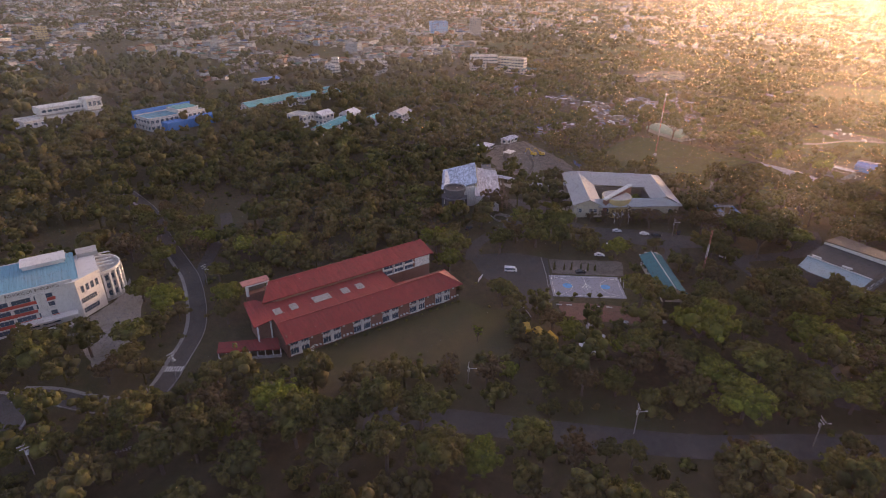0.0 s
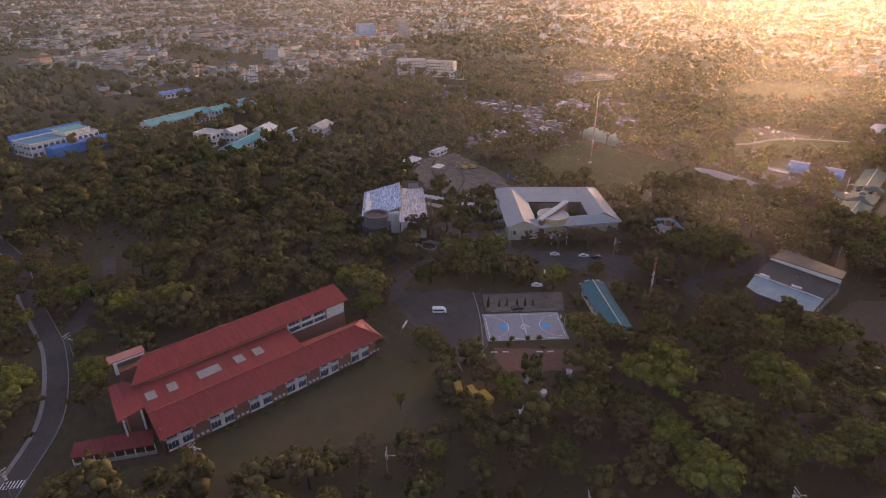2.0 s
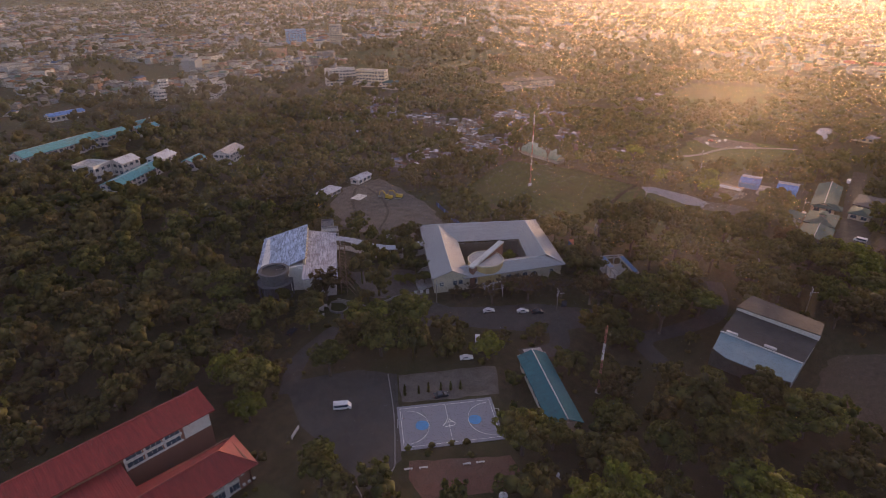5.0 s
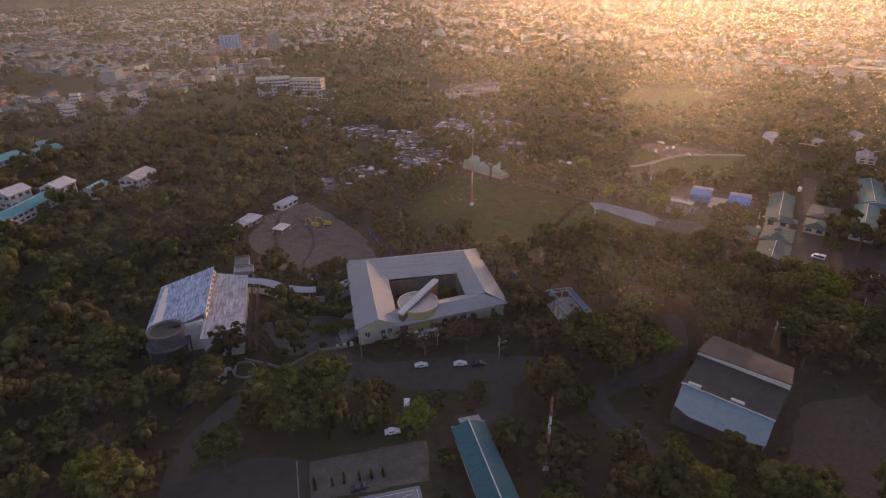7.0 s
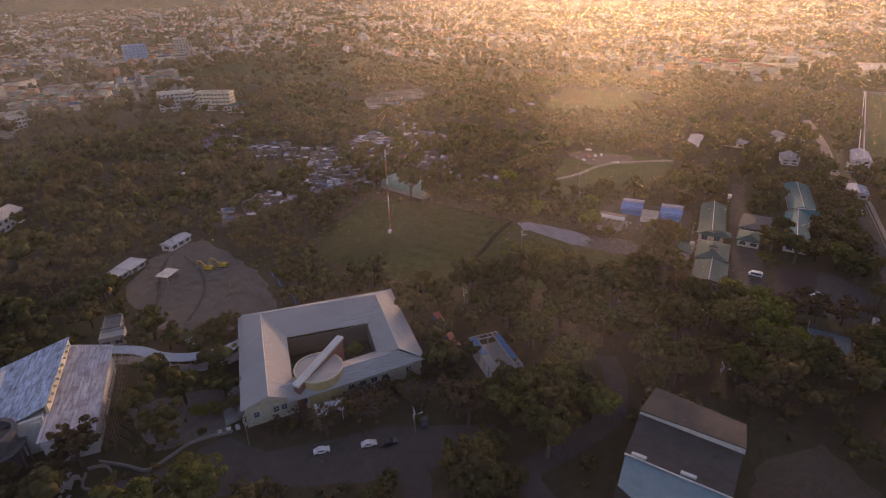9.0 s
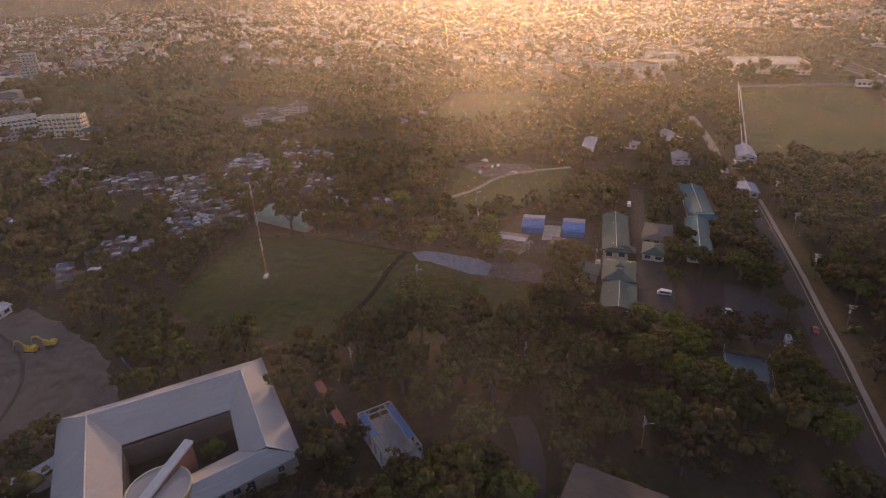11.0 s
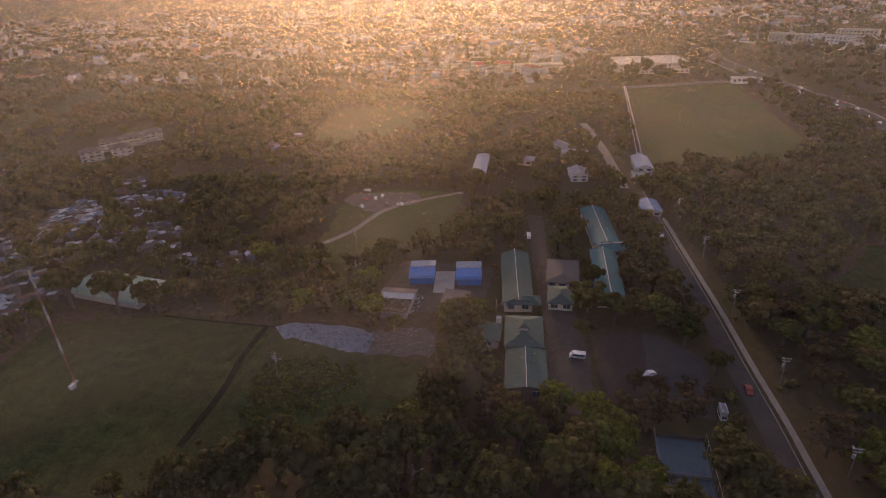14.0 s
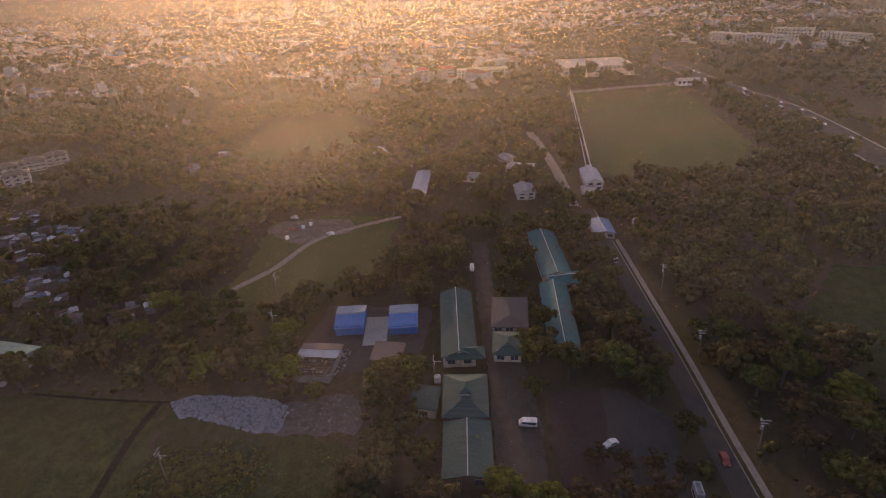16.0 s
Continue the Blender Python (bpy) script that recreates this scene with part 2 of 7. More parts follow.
M_LIGHTBLUE = surface("sky_blue_wall", (0.12, 0.36, 0.75), 0.85, 0.7)
M_BLUEROOF = ribbed("bright_blue_roof_sheets", (0.13, 0.28, 0.62), 90, 0.6, 0.8, 0, (0.35, 0.37, 0.42), 0.5)
M_TEAL = ribbed("teal_roof_sheets", (0.035, 0.16, 0.18), 52, 0.5, 0.8, 0, (0.1, 0.12, 0.11), 0.5)
M_TEALX = ribbed("pale_teal_roof_sheets", (0.1, 0.34, 0.37), 0, 0.6, 0.8, 0, (0.16, 0.17, 0.15), 0.5)
M_PALEGREEN = ribbed("pale_green_roof_sheets", (0.24, 0.36, 0.3), 90, 0.8, 0.75, 0, (0.2, 0.22, 0.17), 0.5, 0.07, 0.05, 0.75, 0.15)
M_CYAN = ribbed("light_blue_roof_deck", (0.13, 0.31, 0.4), 0, 0.9, 0.8, 0, (0.25, 0.28, 0.29), 0.45)
M_GREENROOF = ribbed("grey_green_roof_sheets", (0.05, 0.11, 0.105), 0, 0.5, 0.85, 0, (0.08, 0.085, 0.08), 0.5)
M_PALEROOF = ribbed("pale_grey_roof_sheets", (0.38, 0.37, 0.375), 51, 0.55, 0.8, 0.0, (0.27, 0.25, 0.24), 0.5, 0.07, 0.05, 0.82, 0.12)
M_RUSTROOF = ribbed("weathered_zinc_roof", (0.48, 0.58, 0.76), 144, 0.9, 0.7, 0.0, (0.1, 0.11, 0.14), 1.0, 0.25, 0.2, 0.25)
M_RUSTROOF_B = ribbed("stained_zinc_roof", (0.42, 0.44, 0.53), 144, 0.9, 0.7, 0.0, (0.14, 0.115, 0.12), 0.95, 0.25, 0.16, 0.36)
M_DARKROOF = ribbed("dark_weathered_roof", (0.075, 0.068, 0.064), 0, 0.7, 0.9, 0, (0.12, 0.11, 0.1), 0.5, 0.2, 0.4)
M_MEMBRANE = surface("pale_blue_membrane_roof", (0.17, 0.28, 0.32), 0.85, 0.6, 0, 0.08, 0.5, 0.01, 0, (0.3, 0.33, 0.33), 0.5)
M_OLDTIN = surface("rusty_tin_sheets", (0.17, 0.125, 0.11), 0.5, 0.85, 0.0, 0.4, 1.5, 0.02, 0.3)
M_DARKTIN = surface("dull_brown_grey_roof", (0.12, 0.105, 0.1), 0.7, 0.9, 0, 0.2, 1.0, 0.01)
M_ZINC = surface("bright_zinc_sheets", (0.48, 0.51, 0.57), 0.8, 0.75, 0.0, 0.2, 1.0, 0.01)
M_CLUBROOF = ribbed("white_blue_roof_sheets", (0.36, 0.41, 0.5), 0, 2.4, 0.75, 0.0, (0.25, 0.26, 0.3), 0.4, 0.07, 0.05, 0.7, 0.8)
M_DULLZINC = surface("dull_grey_zinc_sheets", (0.3, 0.31, 0.345), 0.7, 0.75, 0.0, 0.2, 1.0, 0.01)
M_DRUM = surface("dark_stained_concrete", (0.1, 0.1, 0.115), 0.55, 0.9, 0, 0.3, 1.2, 0.01)
M_SKYLIGHT = surface("dusty_skylight_panel", (0.24, 0.23, 0.22), 0.85, 0.35, 0, 0.3, 2.0, 0.005)
M_STEEL = surface("galvanised_steel", (0.5, 0.5, 0.5), 0.8, 0.45, 0.6, 0.4, 4.0, 0.003)
M_TIMBER = surface("weathered_timber", (0.22, 0.16, 0.11), 0.6, 0.9, 0, 0.4, 4.0, 0.01)
M_POLE = surface("grey_timber_pole", (0.27, 0.24, 0.21), 0.7, 0.9, 0, 0.5, 4.0, 0.01)
M_YELLOW = surface("yellow_machine_paint", (0.62, 0.4, 0.04), 0.8, 0.5)
M_RUBBER = surface("black_rubber", (0.025, 0.025, 0.025), 0.8, 0.85)
M_CARWHITE = surface("white_car_paint", (0.78, 0.78, 0.78), 0.95, 0.25, 0, 0.5, 3.0, 0.0005)
M_CARDARK = surface("dark_car_paint", (0.04, 0.045, 0.055), 0.9, 0.25, 0, 0.5, 3.0, 0.0005)
M_CARRED = surface("red_car_paint", (0.35, 0.05, 0.03), 0.9, 0.3, 0, 0.5, 3.0, 0.0005)
M_CONTORANGE = surface("orange_container_paint", (0.5, 0.15, 0.07), 0.75, 0.6, 0, 0.3, 1.5, 0.01)
M_CONTBLUE = surface("blue_container_paint", (0.08, 0.2, 0.42), 0.75, 0.6, 0, 0.3, 1.5, 0.01)
M_BARK = surface("tree_bark", (0.13, 0.1, 0.075), 0.5, 0.95, 0, 0.6, 5.0, 0.05)
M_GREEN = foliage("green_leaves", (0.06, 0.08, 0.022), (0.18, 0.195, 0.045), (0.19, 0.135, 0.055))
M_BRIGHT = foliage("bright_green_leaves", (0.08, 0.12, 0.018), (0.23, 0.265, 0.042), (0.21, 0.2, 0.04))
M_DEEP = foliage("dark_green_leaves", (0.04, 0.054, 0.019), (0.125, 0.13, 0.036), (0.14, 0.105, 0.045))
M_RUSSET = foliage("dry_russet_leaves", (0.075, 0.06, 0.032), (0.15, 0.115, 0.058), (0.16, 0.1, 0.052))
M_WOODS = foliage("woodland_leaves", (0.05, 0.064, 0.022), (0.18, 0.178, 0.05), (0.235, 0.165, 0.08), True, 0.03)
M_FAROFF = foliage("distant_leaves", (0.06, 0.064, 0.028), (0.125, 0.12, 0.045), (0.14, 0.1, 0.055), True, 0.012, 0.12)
M_WEEDLEAF = foliage("weed_leaves", (0.13, 0.16, 0.03), (0.26, 0.28, 0.06), (0.24, 0.22, 0.06))
M_TOWNWALL = island_mat("town_walls", [(0.40, 0.37, 0.35), (0.29, 0.27, 0.24), (0.45, 0.43, 0.41), (0.32, 0.26, 0.20), (0.22, 0.20, 0.19), (0.36, 0.22, 0.16), (0.29, 0.32, 0.36), (0.49, 0.48, 0.45)])
M_TOWNROOF = island_mat("town_roofs", [(0.23, 0.23, 0.23), (0.15, 0.13, 0.13), (0.19, 0.09, 0.05), (0.29, 0.29, 0.30), (0.11, 0.08, 0.06), (0.17, 0.17, 0.18), (0.09, 0.15, 0.13), (0.35, 0.34, 0.32), (0.07, 0.11, 0.20)], 0.95, 0.0)
M_SHANTYWALL = island_mat("patched_shanty_walls", [(0.2, 0.18, 0.16), (0.14, 0.12, 0.11), (0.26, 0.24, 0.22), (0.18, 0.13, 0.1)])
M_SHANTY = island_mat("tin_shanty_roofs", [(0.42, 0.44, 0.5), (0.16, 0.16, 0.17), (0.13, 0.09, 0.08), (0.55, 0.58, 0.66), (0.17, 0.11, 0.08), (0.3, 0.31, 0.34), (0.12, 0.17, 0.26), (0.1, 0.1, 0.1), (0.24, 0.24, 0.26)], 0.75, 0.0)


def glass_mat():
    m, nt, p, link = tree_of("dark_window_glass")
    p.inputs["Base Color"].default_value = (0.05, 0.075, 0.11, 1)
    p.inputs["Roughness"].default_value = 0.08
    link(bump(nt, noise_at(nt, 0.8, 2, 0.5), 0.15, 0.02), p.inputs["Normal"])
    return m


M_GLASS = glass_mat()


# ---- mesh helpers ----
class Geo:
    """Collects the faces of one mesh."""

    def __init__(self):
        self.v, self.f = [], []

    def add(self, vs, fs):
        n = len(self.v)
        self.v += [tuple(p) for p in vs]
        self.f += [tuple(n + i for i in f) for f in fs]
        return self

    def box(self, x0, y0, z0, x1, y1, z1):
        return self.prism([(x0, y0), (x1, y0), (x1, y1), (x0, y1)], z0, z1)

    def prism(self, pts, z0, z1):
        n = len(pts)
        vs = [(x, y, z0) for x, y in pts] + [(x, y, z1) for x, y in pts]
        fs = [tuple(range(n))[::-1], tuple(range(n, 2 * n))] + [(i, (i + 1) % n, n + (i + 1) % n, n + i) for i in range(n)]
        return self.add(vs, fs)

    def slab(self, pts, thick=0.25):
        """A sheet of that thickness below the polygon."""
        n = len(pts)
        vs = [tuple(p) for p in pts] + [(x, y, z - thick) for x, y, z in pts]
        fs = [tuple(range(n)), tuple(range(n, 2 * n))[::-1]] + [(i, n + i, n + (i + 1) % n, (i + 1) % n) for i in range(n)]
        return self.add(vs, fs)

    def tube(self, a, b, r, n=6, r2=None):
        a, b = Vector(a), Vector(b)
        d = (b - a).normalized()
        s = d.orthogonal().normalized()
        t = d.cross(s)
        r2 = r if r2 is None else r2
        ring = lambda c, q: [tuple(c + (s * math.cos(k * 2 * math.pi / n) + t * math.sin(k * 2 * math.pi / n)) * q) for k in range(n)]
        return self.add(ring(a, r) + ring(b, r2), [tuple(range(n))[::-1], tuple(range(n, 2 * n))] + [(k, (k + 1) % n, n + (k + 1) % n, n + k) for k in range(n)])

    def gable(self, x0, y0, x1, y1, ze, zr, along="x", thick=0.22, at=0.5):
        if along == "x":
            m = y0 + (y1 - y0) * at
            self.slab([(x0, y0, ze), (x1, y0, ze), (x1, m, zr), (x0, m, zr)], thick)
            return self.slab([(x0, m, zr), (x1, m, zr), (x1, y1, ze), (x0, y1, ze)], thick)
        m = x0 + (x1 - x0) * at
        self.slab([(x0, y1, ze), (x0, y0, ze), (m, y0, zr), (m, y1, zr)], thick)
        return self.slab([(m, y1, zr), (m, y0, zr), (x1, y0, ze), (x1, y1, ze)], thick)

    def hip(self, x0, y0, x1, y1, ze, zr, inset=None, thick=0.22):
        w, d = x1 - x0, y1 - y0
        if w >= d:
            k = d / 2 if inset is None else inset
            a, b = (x0 + k, (y0 + y1) / 2, zr), (x1 - k, (y0 + y1) / 2, zr)
            quads = [[(x0, y0, ze), (x1, y0, ze), b, a], [(x1, y1, ze), (x0, y1, ze), a, b], [(x1, y0, ze), (x1, y1, ze), b], [(x0, y1, ze), (x0, y0, ze), a]]
        else:
            k = w / 2 if inset is None else inset
            a, b = ((x0 + x1) / 2, y0 + k, zr), ((x0 + x1) / 2, y1 - k, zr)
            quads = [[(x0, y1, ze), (x0, y0, ze), a, b], [(x1, y0, ze), (x1, y1, ze), b, a], [(x0, y0, ze), (x1, y0, ze), a], [(x1, y1, ze), (x0, y1, ze), b]]
        for q in quads:
            self.slab(q, thick)
        return self

    def ribbon(self, l, r, z0, z1, z2=None):
        """A band between two edges as one connected piece; z2: the height of its right edge."""
        n, z2 = len(l), z1 if z2 is None else z2
        vs = [(*p, z1) for p in l] + [(*p, z2) for p in r] + [(*p, z0 + z1 - z2) for p in l] + [(*p, z0) for p in r]
        fs = []
        for i in range(n - 1):
            fs += [(i, n + i, n + i + 1, i + 1), (2 * n + i + 1, 3 * n + i + 1, 3 * n + i, 2 * n + i), (i + 1, 2 * n + i + 1, 2 * n + i, i), (n + i, 3 * n + i, 3 * n + i + 1, n + i + 1)]
        return self.add(vs, fs + [(0, 2 * n, 3 * n, n), (n - 1, 2 * n - 1, 4 * n - 1, 3 * n - 1)])

    def mesh(self, name, material):
        me = bpy.data.meshes.new(name)
        me.from_pydata(self.v, [], self.f)
        me.materials.append(material)
        return me


def part(name, geo, material, parent=None, label="", m=None):
    ob = new(name, geo.mesh(name, material) if isinstance(geo, Geo) else geo)
    if parent:
        ob.parent = parent
    if m is not None:
        ob.matrix_basis = m
    return tagged(ob, label)


def thing(name, label, category, x=0.0, y=0.0, z=0.0, turn=0.0, group="", kind=""):
    ob = new(name)
    ob.empty_display_size = 0.5
    ob.matrix_basis = pose(x, y, z, 0, 0, turn)
    return tagged(ob, label, category, group, kind)


WINDOWS = {}


def frame_mesh(w, h, nx, ny, fm, glazed):
    """A frame with its glazing bars as one connected mesh; glazed: with the glass in it."""
    xs = sorted([-0.09, 0, w, w + 0.09] + [v for k in range(1, nx) for v in (w * k / nx - 0.04, w * k / nx + 0.04)])
    zs = sorted([-0.09, 0, h, h + 0.09] + [v for k in range(1, ny) for v in (h * k / ny - 0.04, h * k / ny + 0.04)])
    g, mats = Geo(), []
    ids = {}

    def vid(i, k, y):
        if (i, k, y) not in ids:
            ids[(i, k, y)] = len(g.v)
            g.v.append((xs[i] - w / 2, y, zs[k]))
        return ids[(i, k, y)]

    hole = lambda i, k: 0 < i < len(xs) - 2 and 0 < k < len(zs) - 2 and i % 2 == 1 and k % 2 == 1
    for i in range(len(xs) - 1):
        for k in range(len(zs) - 1):
            quad = [(i, k), (i + 1, k), (i + 1, k + 1), (i, k + 1)]
            if not hole(i, k):
                g.f.append(tuple(vid(*q, -0.1) for q in quad))
                mats.append(0)
                for (di, dk), (p, q) in (((0, -1), (0, 1)), ((1, 0), (1, 2)), ((0, 1), (2, 3)), ((-1, 0), (3, 0))):
                    ni, nk = i + di, k + dk
                    if ni < 0 or nk < 0 or ni > len(xs) - 2 or nk > len(zs) - 2 or hole(ni, nk):
                        g.f.append((vid(*quad[p], -0.1), vid(*quad[p], -0.02), vid(*quad[q], -0.02), vid(*quad[q], -0.1)))
                        mats.append(0)
            elif glazed:
                g.f.append(tuple(vid(*q, -0.02) for q in quad))
                mats.append(1)
    me = g.mesh("window", fm)
    me.materials.append(M_GLASS)
    me.polygons.foreach_set("material_index", mats)
    return me


def window(parent, x, y, z, turn, w, h, nx=2, ny=1, frame_mat=None, label="", glazed=False):
    """A framed window on a wall that faces -y before its turn; its foot's middle at x, y, z."""
    fm = frame_mat or M_WHITE
    key = (round(w, 1), round(h, 1), nx, ny, fm.name, glazed)
    if key not in WINDOWS:
        WINDOWS[key] = (frame_mesh(w, h, nx, ny, fm, glazed), Geo().box(-w / 2, -0.04, 0, w / 2, 0.01, h).mesh("pane", M_GLASS))
    fr, gl = WINDOWS[key]
    ob = part("window", fr, None, parent, label, pose(x, y, z, 0, 0, turn))
    if not glazed:
        part("pane", gl, None, ob)
    return ob


def inside(x, y, poly):
    hit, j = False, len(poly) - 1
    for i in range(len(poly)):
        (xi, yi), (xj, yj) = poly[i], poly[j]
        if (yi > y) != (yj > y) and x < (xj - xi) * (y - yi) / (yj - yi) + xi:
            hit = not hit
        j = i
    return hit


def seg_dist(x, y, a, b):
    ax, ay, bx, by = *a, *b
    dx, dy = bx - ax, by - ay
    k = max(0.0, min(1.0, ((x - ax) * dx + (y - ay) * dy) / (dx * dx + dy * dy + 1e-9)))
    return math.hypot(x - ax - k * dx, y - ay - k * dy)


CLEAR = []   # (polygon, margin): no trees stand here


def clear(poly, margin=2.0):
    xs, ys = [p[0] for p in poly], [p[1] for p in poly]
    CLEAR.append((poly, margin, min(xs) - margin, max(xs) + margin, min(ys) - margin, max(ys) + margin))


def blocked(x, y, r=0.0):
    for poly, mg, x0, x1, y0, y1 in CLEAR:
        if x0 - r < x < x1 + r and y0 - r < y < y1 + r:
            if inside(x, y, poly):
                return True
            if any(seg_dist(x, y, poly[i - 1], poly[i]) < mg + r for i in range(len(poly))):
                return True
    return False


LEVEL = [0.0]


def ragged(poly, step=3.0, jitter=0.7, seed=0):
    rnd, out = random.Random(seed), []
    for i in range(len(poly)):
        a, b = poly[i], poly[(i + 1) % len(poly)]
        n = max(1, int(math.dist(a, b) / step))
        for k in range(n):
            f = k / n
            out.append((a[0] + (b[0] - a[0]) * f + rnd.uniform(-jitter, jitter), a[1] + (b[1] - a[1]) * f + rnd.uniform(-jitter, jitter)))
    return out


def zone(name, material, poly, label, category="ground", jitter=0.7, margin=1.0, wooded=False, kind="structure", z=None):
    """A sheet of its own surface laid on the ground."""
    LEVEL[0] += 0.004
    z = 0.02 + LEVEL[0] if z is None else z
    pts = ragged(poly, 3.0, jitter, len(CLEAR)) if jitter else poly
    ob = part(name, Geo().add([(x, y, z) for x, y in pts], [tuple(range(len(pts)))]), material)
    tagged(ob, label, category, "", kind)
    if not wooded:
        clear(poly, margin)
    return ob


def strip(pts, width, offset=0.0):
    """The two edges of a band along a line of points."""
    left, right = [], []
    for i, (x, y) in enumerate(pts):
        a, b = pts[max(0, i - 1)], pts[min(len(pts) - 1, i + 1)]
        d = math.dist(a, b)
        nx, ny = -(b[1] - a[1]) / d, (b[0] - a[0]) / d
        left.append((x + nx * (offset + width / 2), y + ny * (offset + width / 2)))
        right.append((x + nx * (offset - width / 2), y + ny * (offset - width / 2)))
    return left, right


def smooth(pts, n=6):
    """A Catmull-Rom line through the points."""
    out = []
    for i in range(len(pts) - 1):
        p0, p1, p2, p3 = (Vector(pts[max(0, min(len(pts) - 1, k))]) for k in (i - 1, i, i + 1, i + 2))
        for k in range(n):
            t = k / n
            q = 0.5 * (2 * p1 + (p2 - p0) * t + (2 * p0 - 5 * p1 + 4 * p2 - p3) * t * t + (3 * p1 - p0 - 3 * p2 + p3) * t ** 3)
            out.append((q.x, q.y))
    return out + [tuple(pts[-1])]


def road(name, pts, width, material, label, kerbs=(), margin=0.3, category="road"):
    LEVEL[0] += 0.004
    line = smooth(pts)
    l, r = strip(line, width)
    g, z = Geo(), 0.05 + LEVEL[0]
    g.add([(x, y, z) for x, y in l] + [(x, y, z) for x, y in r], [(i, i + len(l), i + len(l) + 1, i + 1) for i in range(len(l) - 1)])
    ob = tagged(part(name, g, material), label, category, "", "structure")
    for side, kw in kerbs:
        kl, kr = strip(line, kw, side * (width / 2 + kw / 2))
        part("kerb" if kw < 1 else "footway", Geo().ribbon(kl, kr, 0.0, z + 0.16), M_KERB, ob)
    for i in range(len(line) - 1):
        if i % 3 == 0:
            j = min(len(line) - 1, i + 3)
            clear([l[i], r[i], r[j], l[j]], margin)
    return ob


# ---- ground, roads and open areas ----
g = Geo()
g.add([(-2500, -2500, 0), (4600, -2500, 0), (4600, 4600, 0), (-2500, 4600, 0)], [(0, 1, 2, 3)])
tagged(part("ground", g, M_GROUND), "dry woodland floor of leaf litter, earth and grass", "ground", "", "structure")

clear([(36, 146), (114, 146), (114, 190), (36, 190)], 1.5)
clear([(-50, 208), (14, 215), (14, 246), (-50, 246)], 1.0)
zone("lawn", M_LAWN, [(29, 153), (44, 148.5), (113, 148), (118, 133), (106, 112), (92, 114), (72, 127), (49, 136)], "dry green-brown lawn beside the red-roofed hall", "lawn")
zone("yard", M_PALE, [(-26, 211), (-9, 212), (2, 219), (10, 236), (13, 220), (8, 200), (0, 178), (-8, 178), (-12, 200)], "pale dusty building yard with rubble", "yard")
zone("earth_patch", M_LAWN, [(95, 128), (112, 141), (124, 131), (126, 112), (112, 106), (97, 112)], "bare brown earth under thin trees", "ground", 1.0, 0, True)
zone("car_park", M_ASPHALT, [(131, 158), (138, 178), (158, 166), (165, 155), (142, 128), (130, 127)], "grey asphalt car park beside the ball court", "car park", 0.2)
zone("clay_yard", M_BRICKPAVE, [(139, 122), (143, 126), (163, 108), (157, 98), (137, 115)], "worn red clay paved yard", "yard", 0.3)
zone("court_garden", M_EARTH, [(157, 144), (165, 154), (190, 135), (180, 125)], "bare garden bed with cypress shrubs", "garden", 0.4)
zone("forecourt", M_ASPHALT, [(176, 198), (186, 190), (204, 184), (206, 170), (218, 158), (230, 148), (247, 121), (236, 121), (217, 133), (200, 157), (181, 178), (166, 188)], "grey asphalt forecourt road with parked cars", "road", 0.3)
zone("building_site", M_EARTH, [(226, 262), (238, 290), (262, 308), (288, 306), (283, 280), (276, 250), (258, 222), (246, 222), (230, 238)], "bare earth building site with wheel tracks", "building site", 1.2)
zone("terraced_garden", M_EARTH, [(196, 222), (215, 206), (219, 194), (206, 186), (190, 196)], "terraced garden with low steps and shrubs", "garden", 0.6, 0, True)
MEADOW = [(300, 212), (301, 232), (305, 248), (320, 256), (345, 264), (371, 268), (386, 222), (381, 179), (324, 163), (311, 168), (303, 185)]
MEADOW_BEYOND = [(325, 163), (380, 178), (372, 142), (369, 117), (342, 110), (330, 120), (324, 140)]
zone("meadow", M_FIELD, MEADOW, "open meadow of rough dry grass", "meadow", 0.3)
zone("meadow_beyond_ditch", M_FIELD, MEADOW_BEYOND, "rough green meadow with taller grass", "meadow", 1.5)
zone("gravel_bed", M_GRAVEL, [(382, 178), (386, 172), (386, 147), (382, 139), (372, 139), (371.5, 146), (375, 161), (376, 172)], "strip of pale grey crushed gravel", "gravel", 1.0)
zone("rubble_bed", M_STONYEARTH, [(384, 142), (390, 123), (387, 117), (373, 116), (371, 140)], "stony grey ground beside gravel", "ground", 1.0)
zone("hazy_clearing", M_PITCH, [(612, 250), (640, 205), (720, 190), (770, 225), (750, 290), (665, 285)], "hazy green-gold grass clearing among trees", "clearing", 3.0)
zone("pale_apron", M_SOIL, [(193, 171), (203, 179), (206.5, 160)], "dusty grey apron of the forecourt", "paving", 0.1)
zone("works_yard", M_SOIL, [(393, 148), (440, 144), (440, 103), (406, 103), (400, 125)], "littered earth works yard with sheds", "yard", 0.8)
zone("lane", M_SOIL, [(395, 79), (450, 87), (500, 92), (500, 85), (452, 80), (398, 66), (352, 62), (352, 76)], "earthen lane between low buildings", "lane", 0.6)
zone("parking_ground", M_DARKLOT, [(394, 62), (358, 60), (358, 46), (397, 46)], "dark reddish gravel parking ground", "car park", 0.6)
zone("asphalt_yard", M_ASPHALT, [(397, 46), (358, 46), (356, 30), (384, 27), (396, 38)], "grey asphalt yard", "yard", 0.5)
zone("clearing", M_PITCH, [(444, 196), (470, 192), (520, 200), (532, 175), (530, 132), (474, 130), (440, 158), (434, 178)], "grassy clearing with a dirt track", "clearing", 2.0)
zone("dirt_lot", M_EARTH, [(494, 176), (510, 200), (524, 196), (528, 160), (512, 152)], "trodden dirt parking lot", "car park", 1.5)
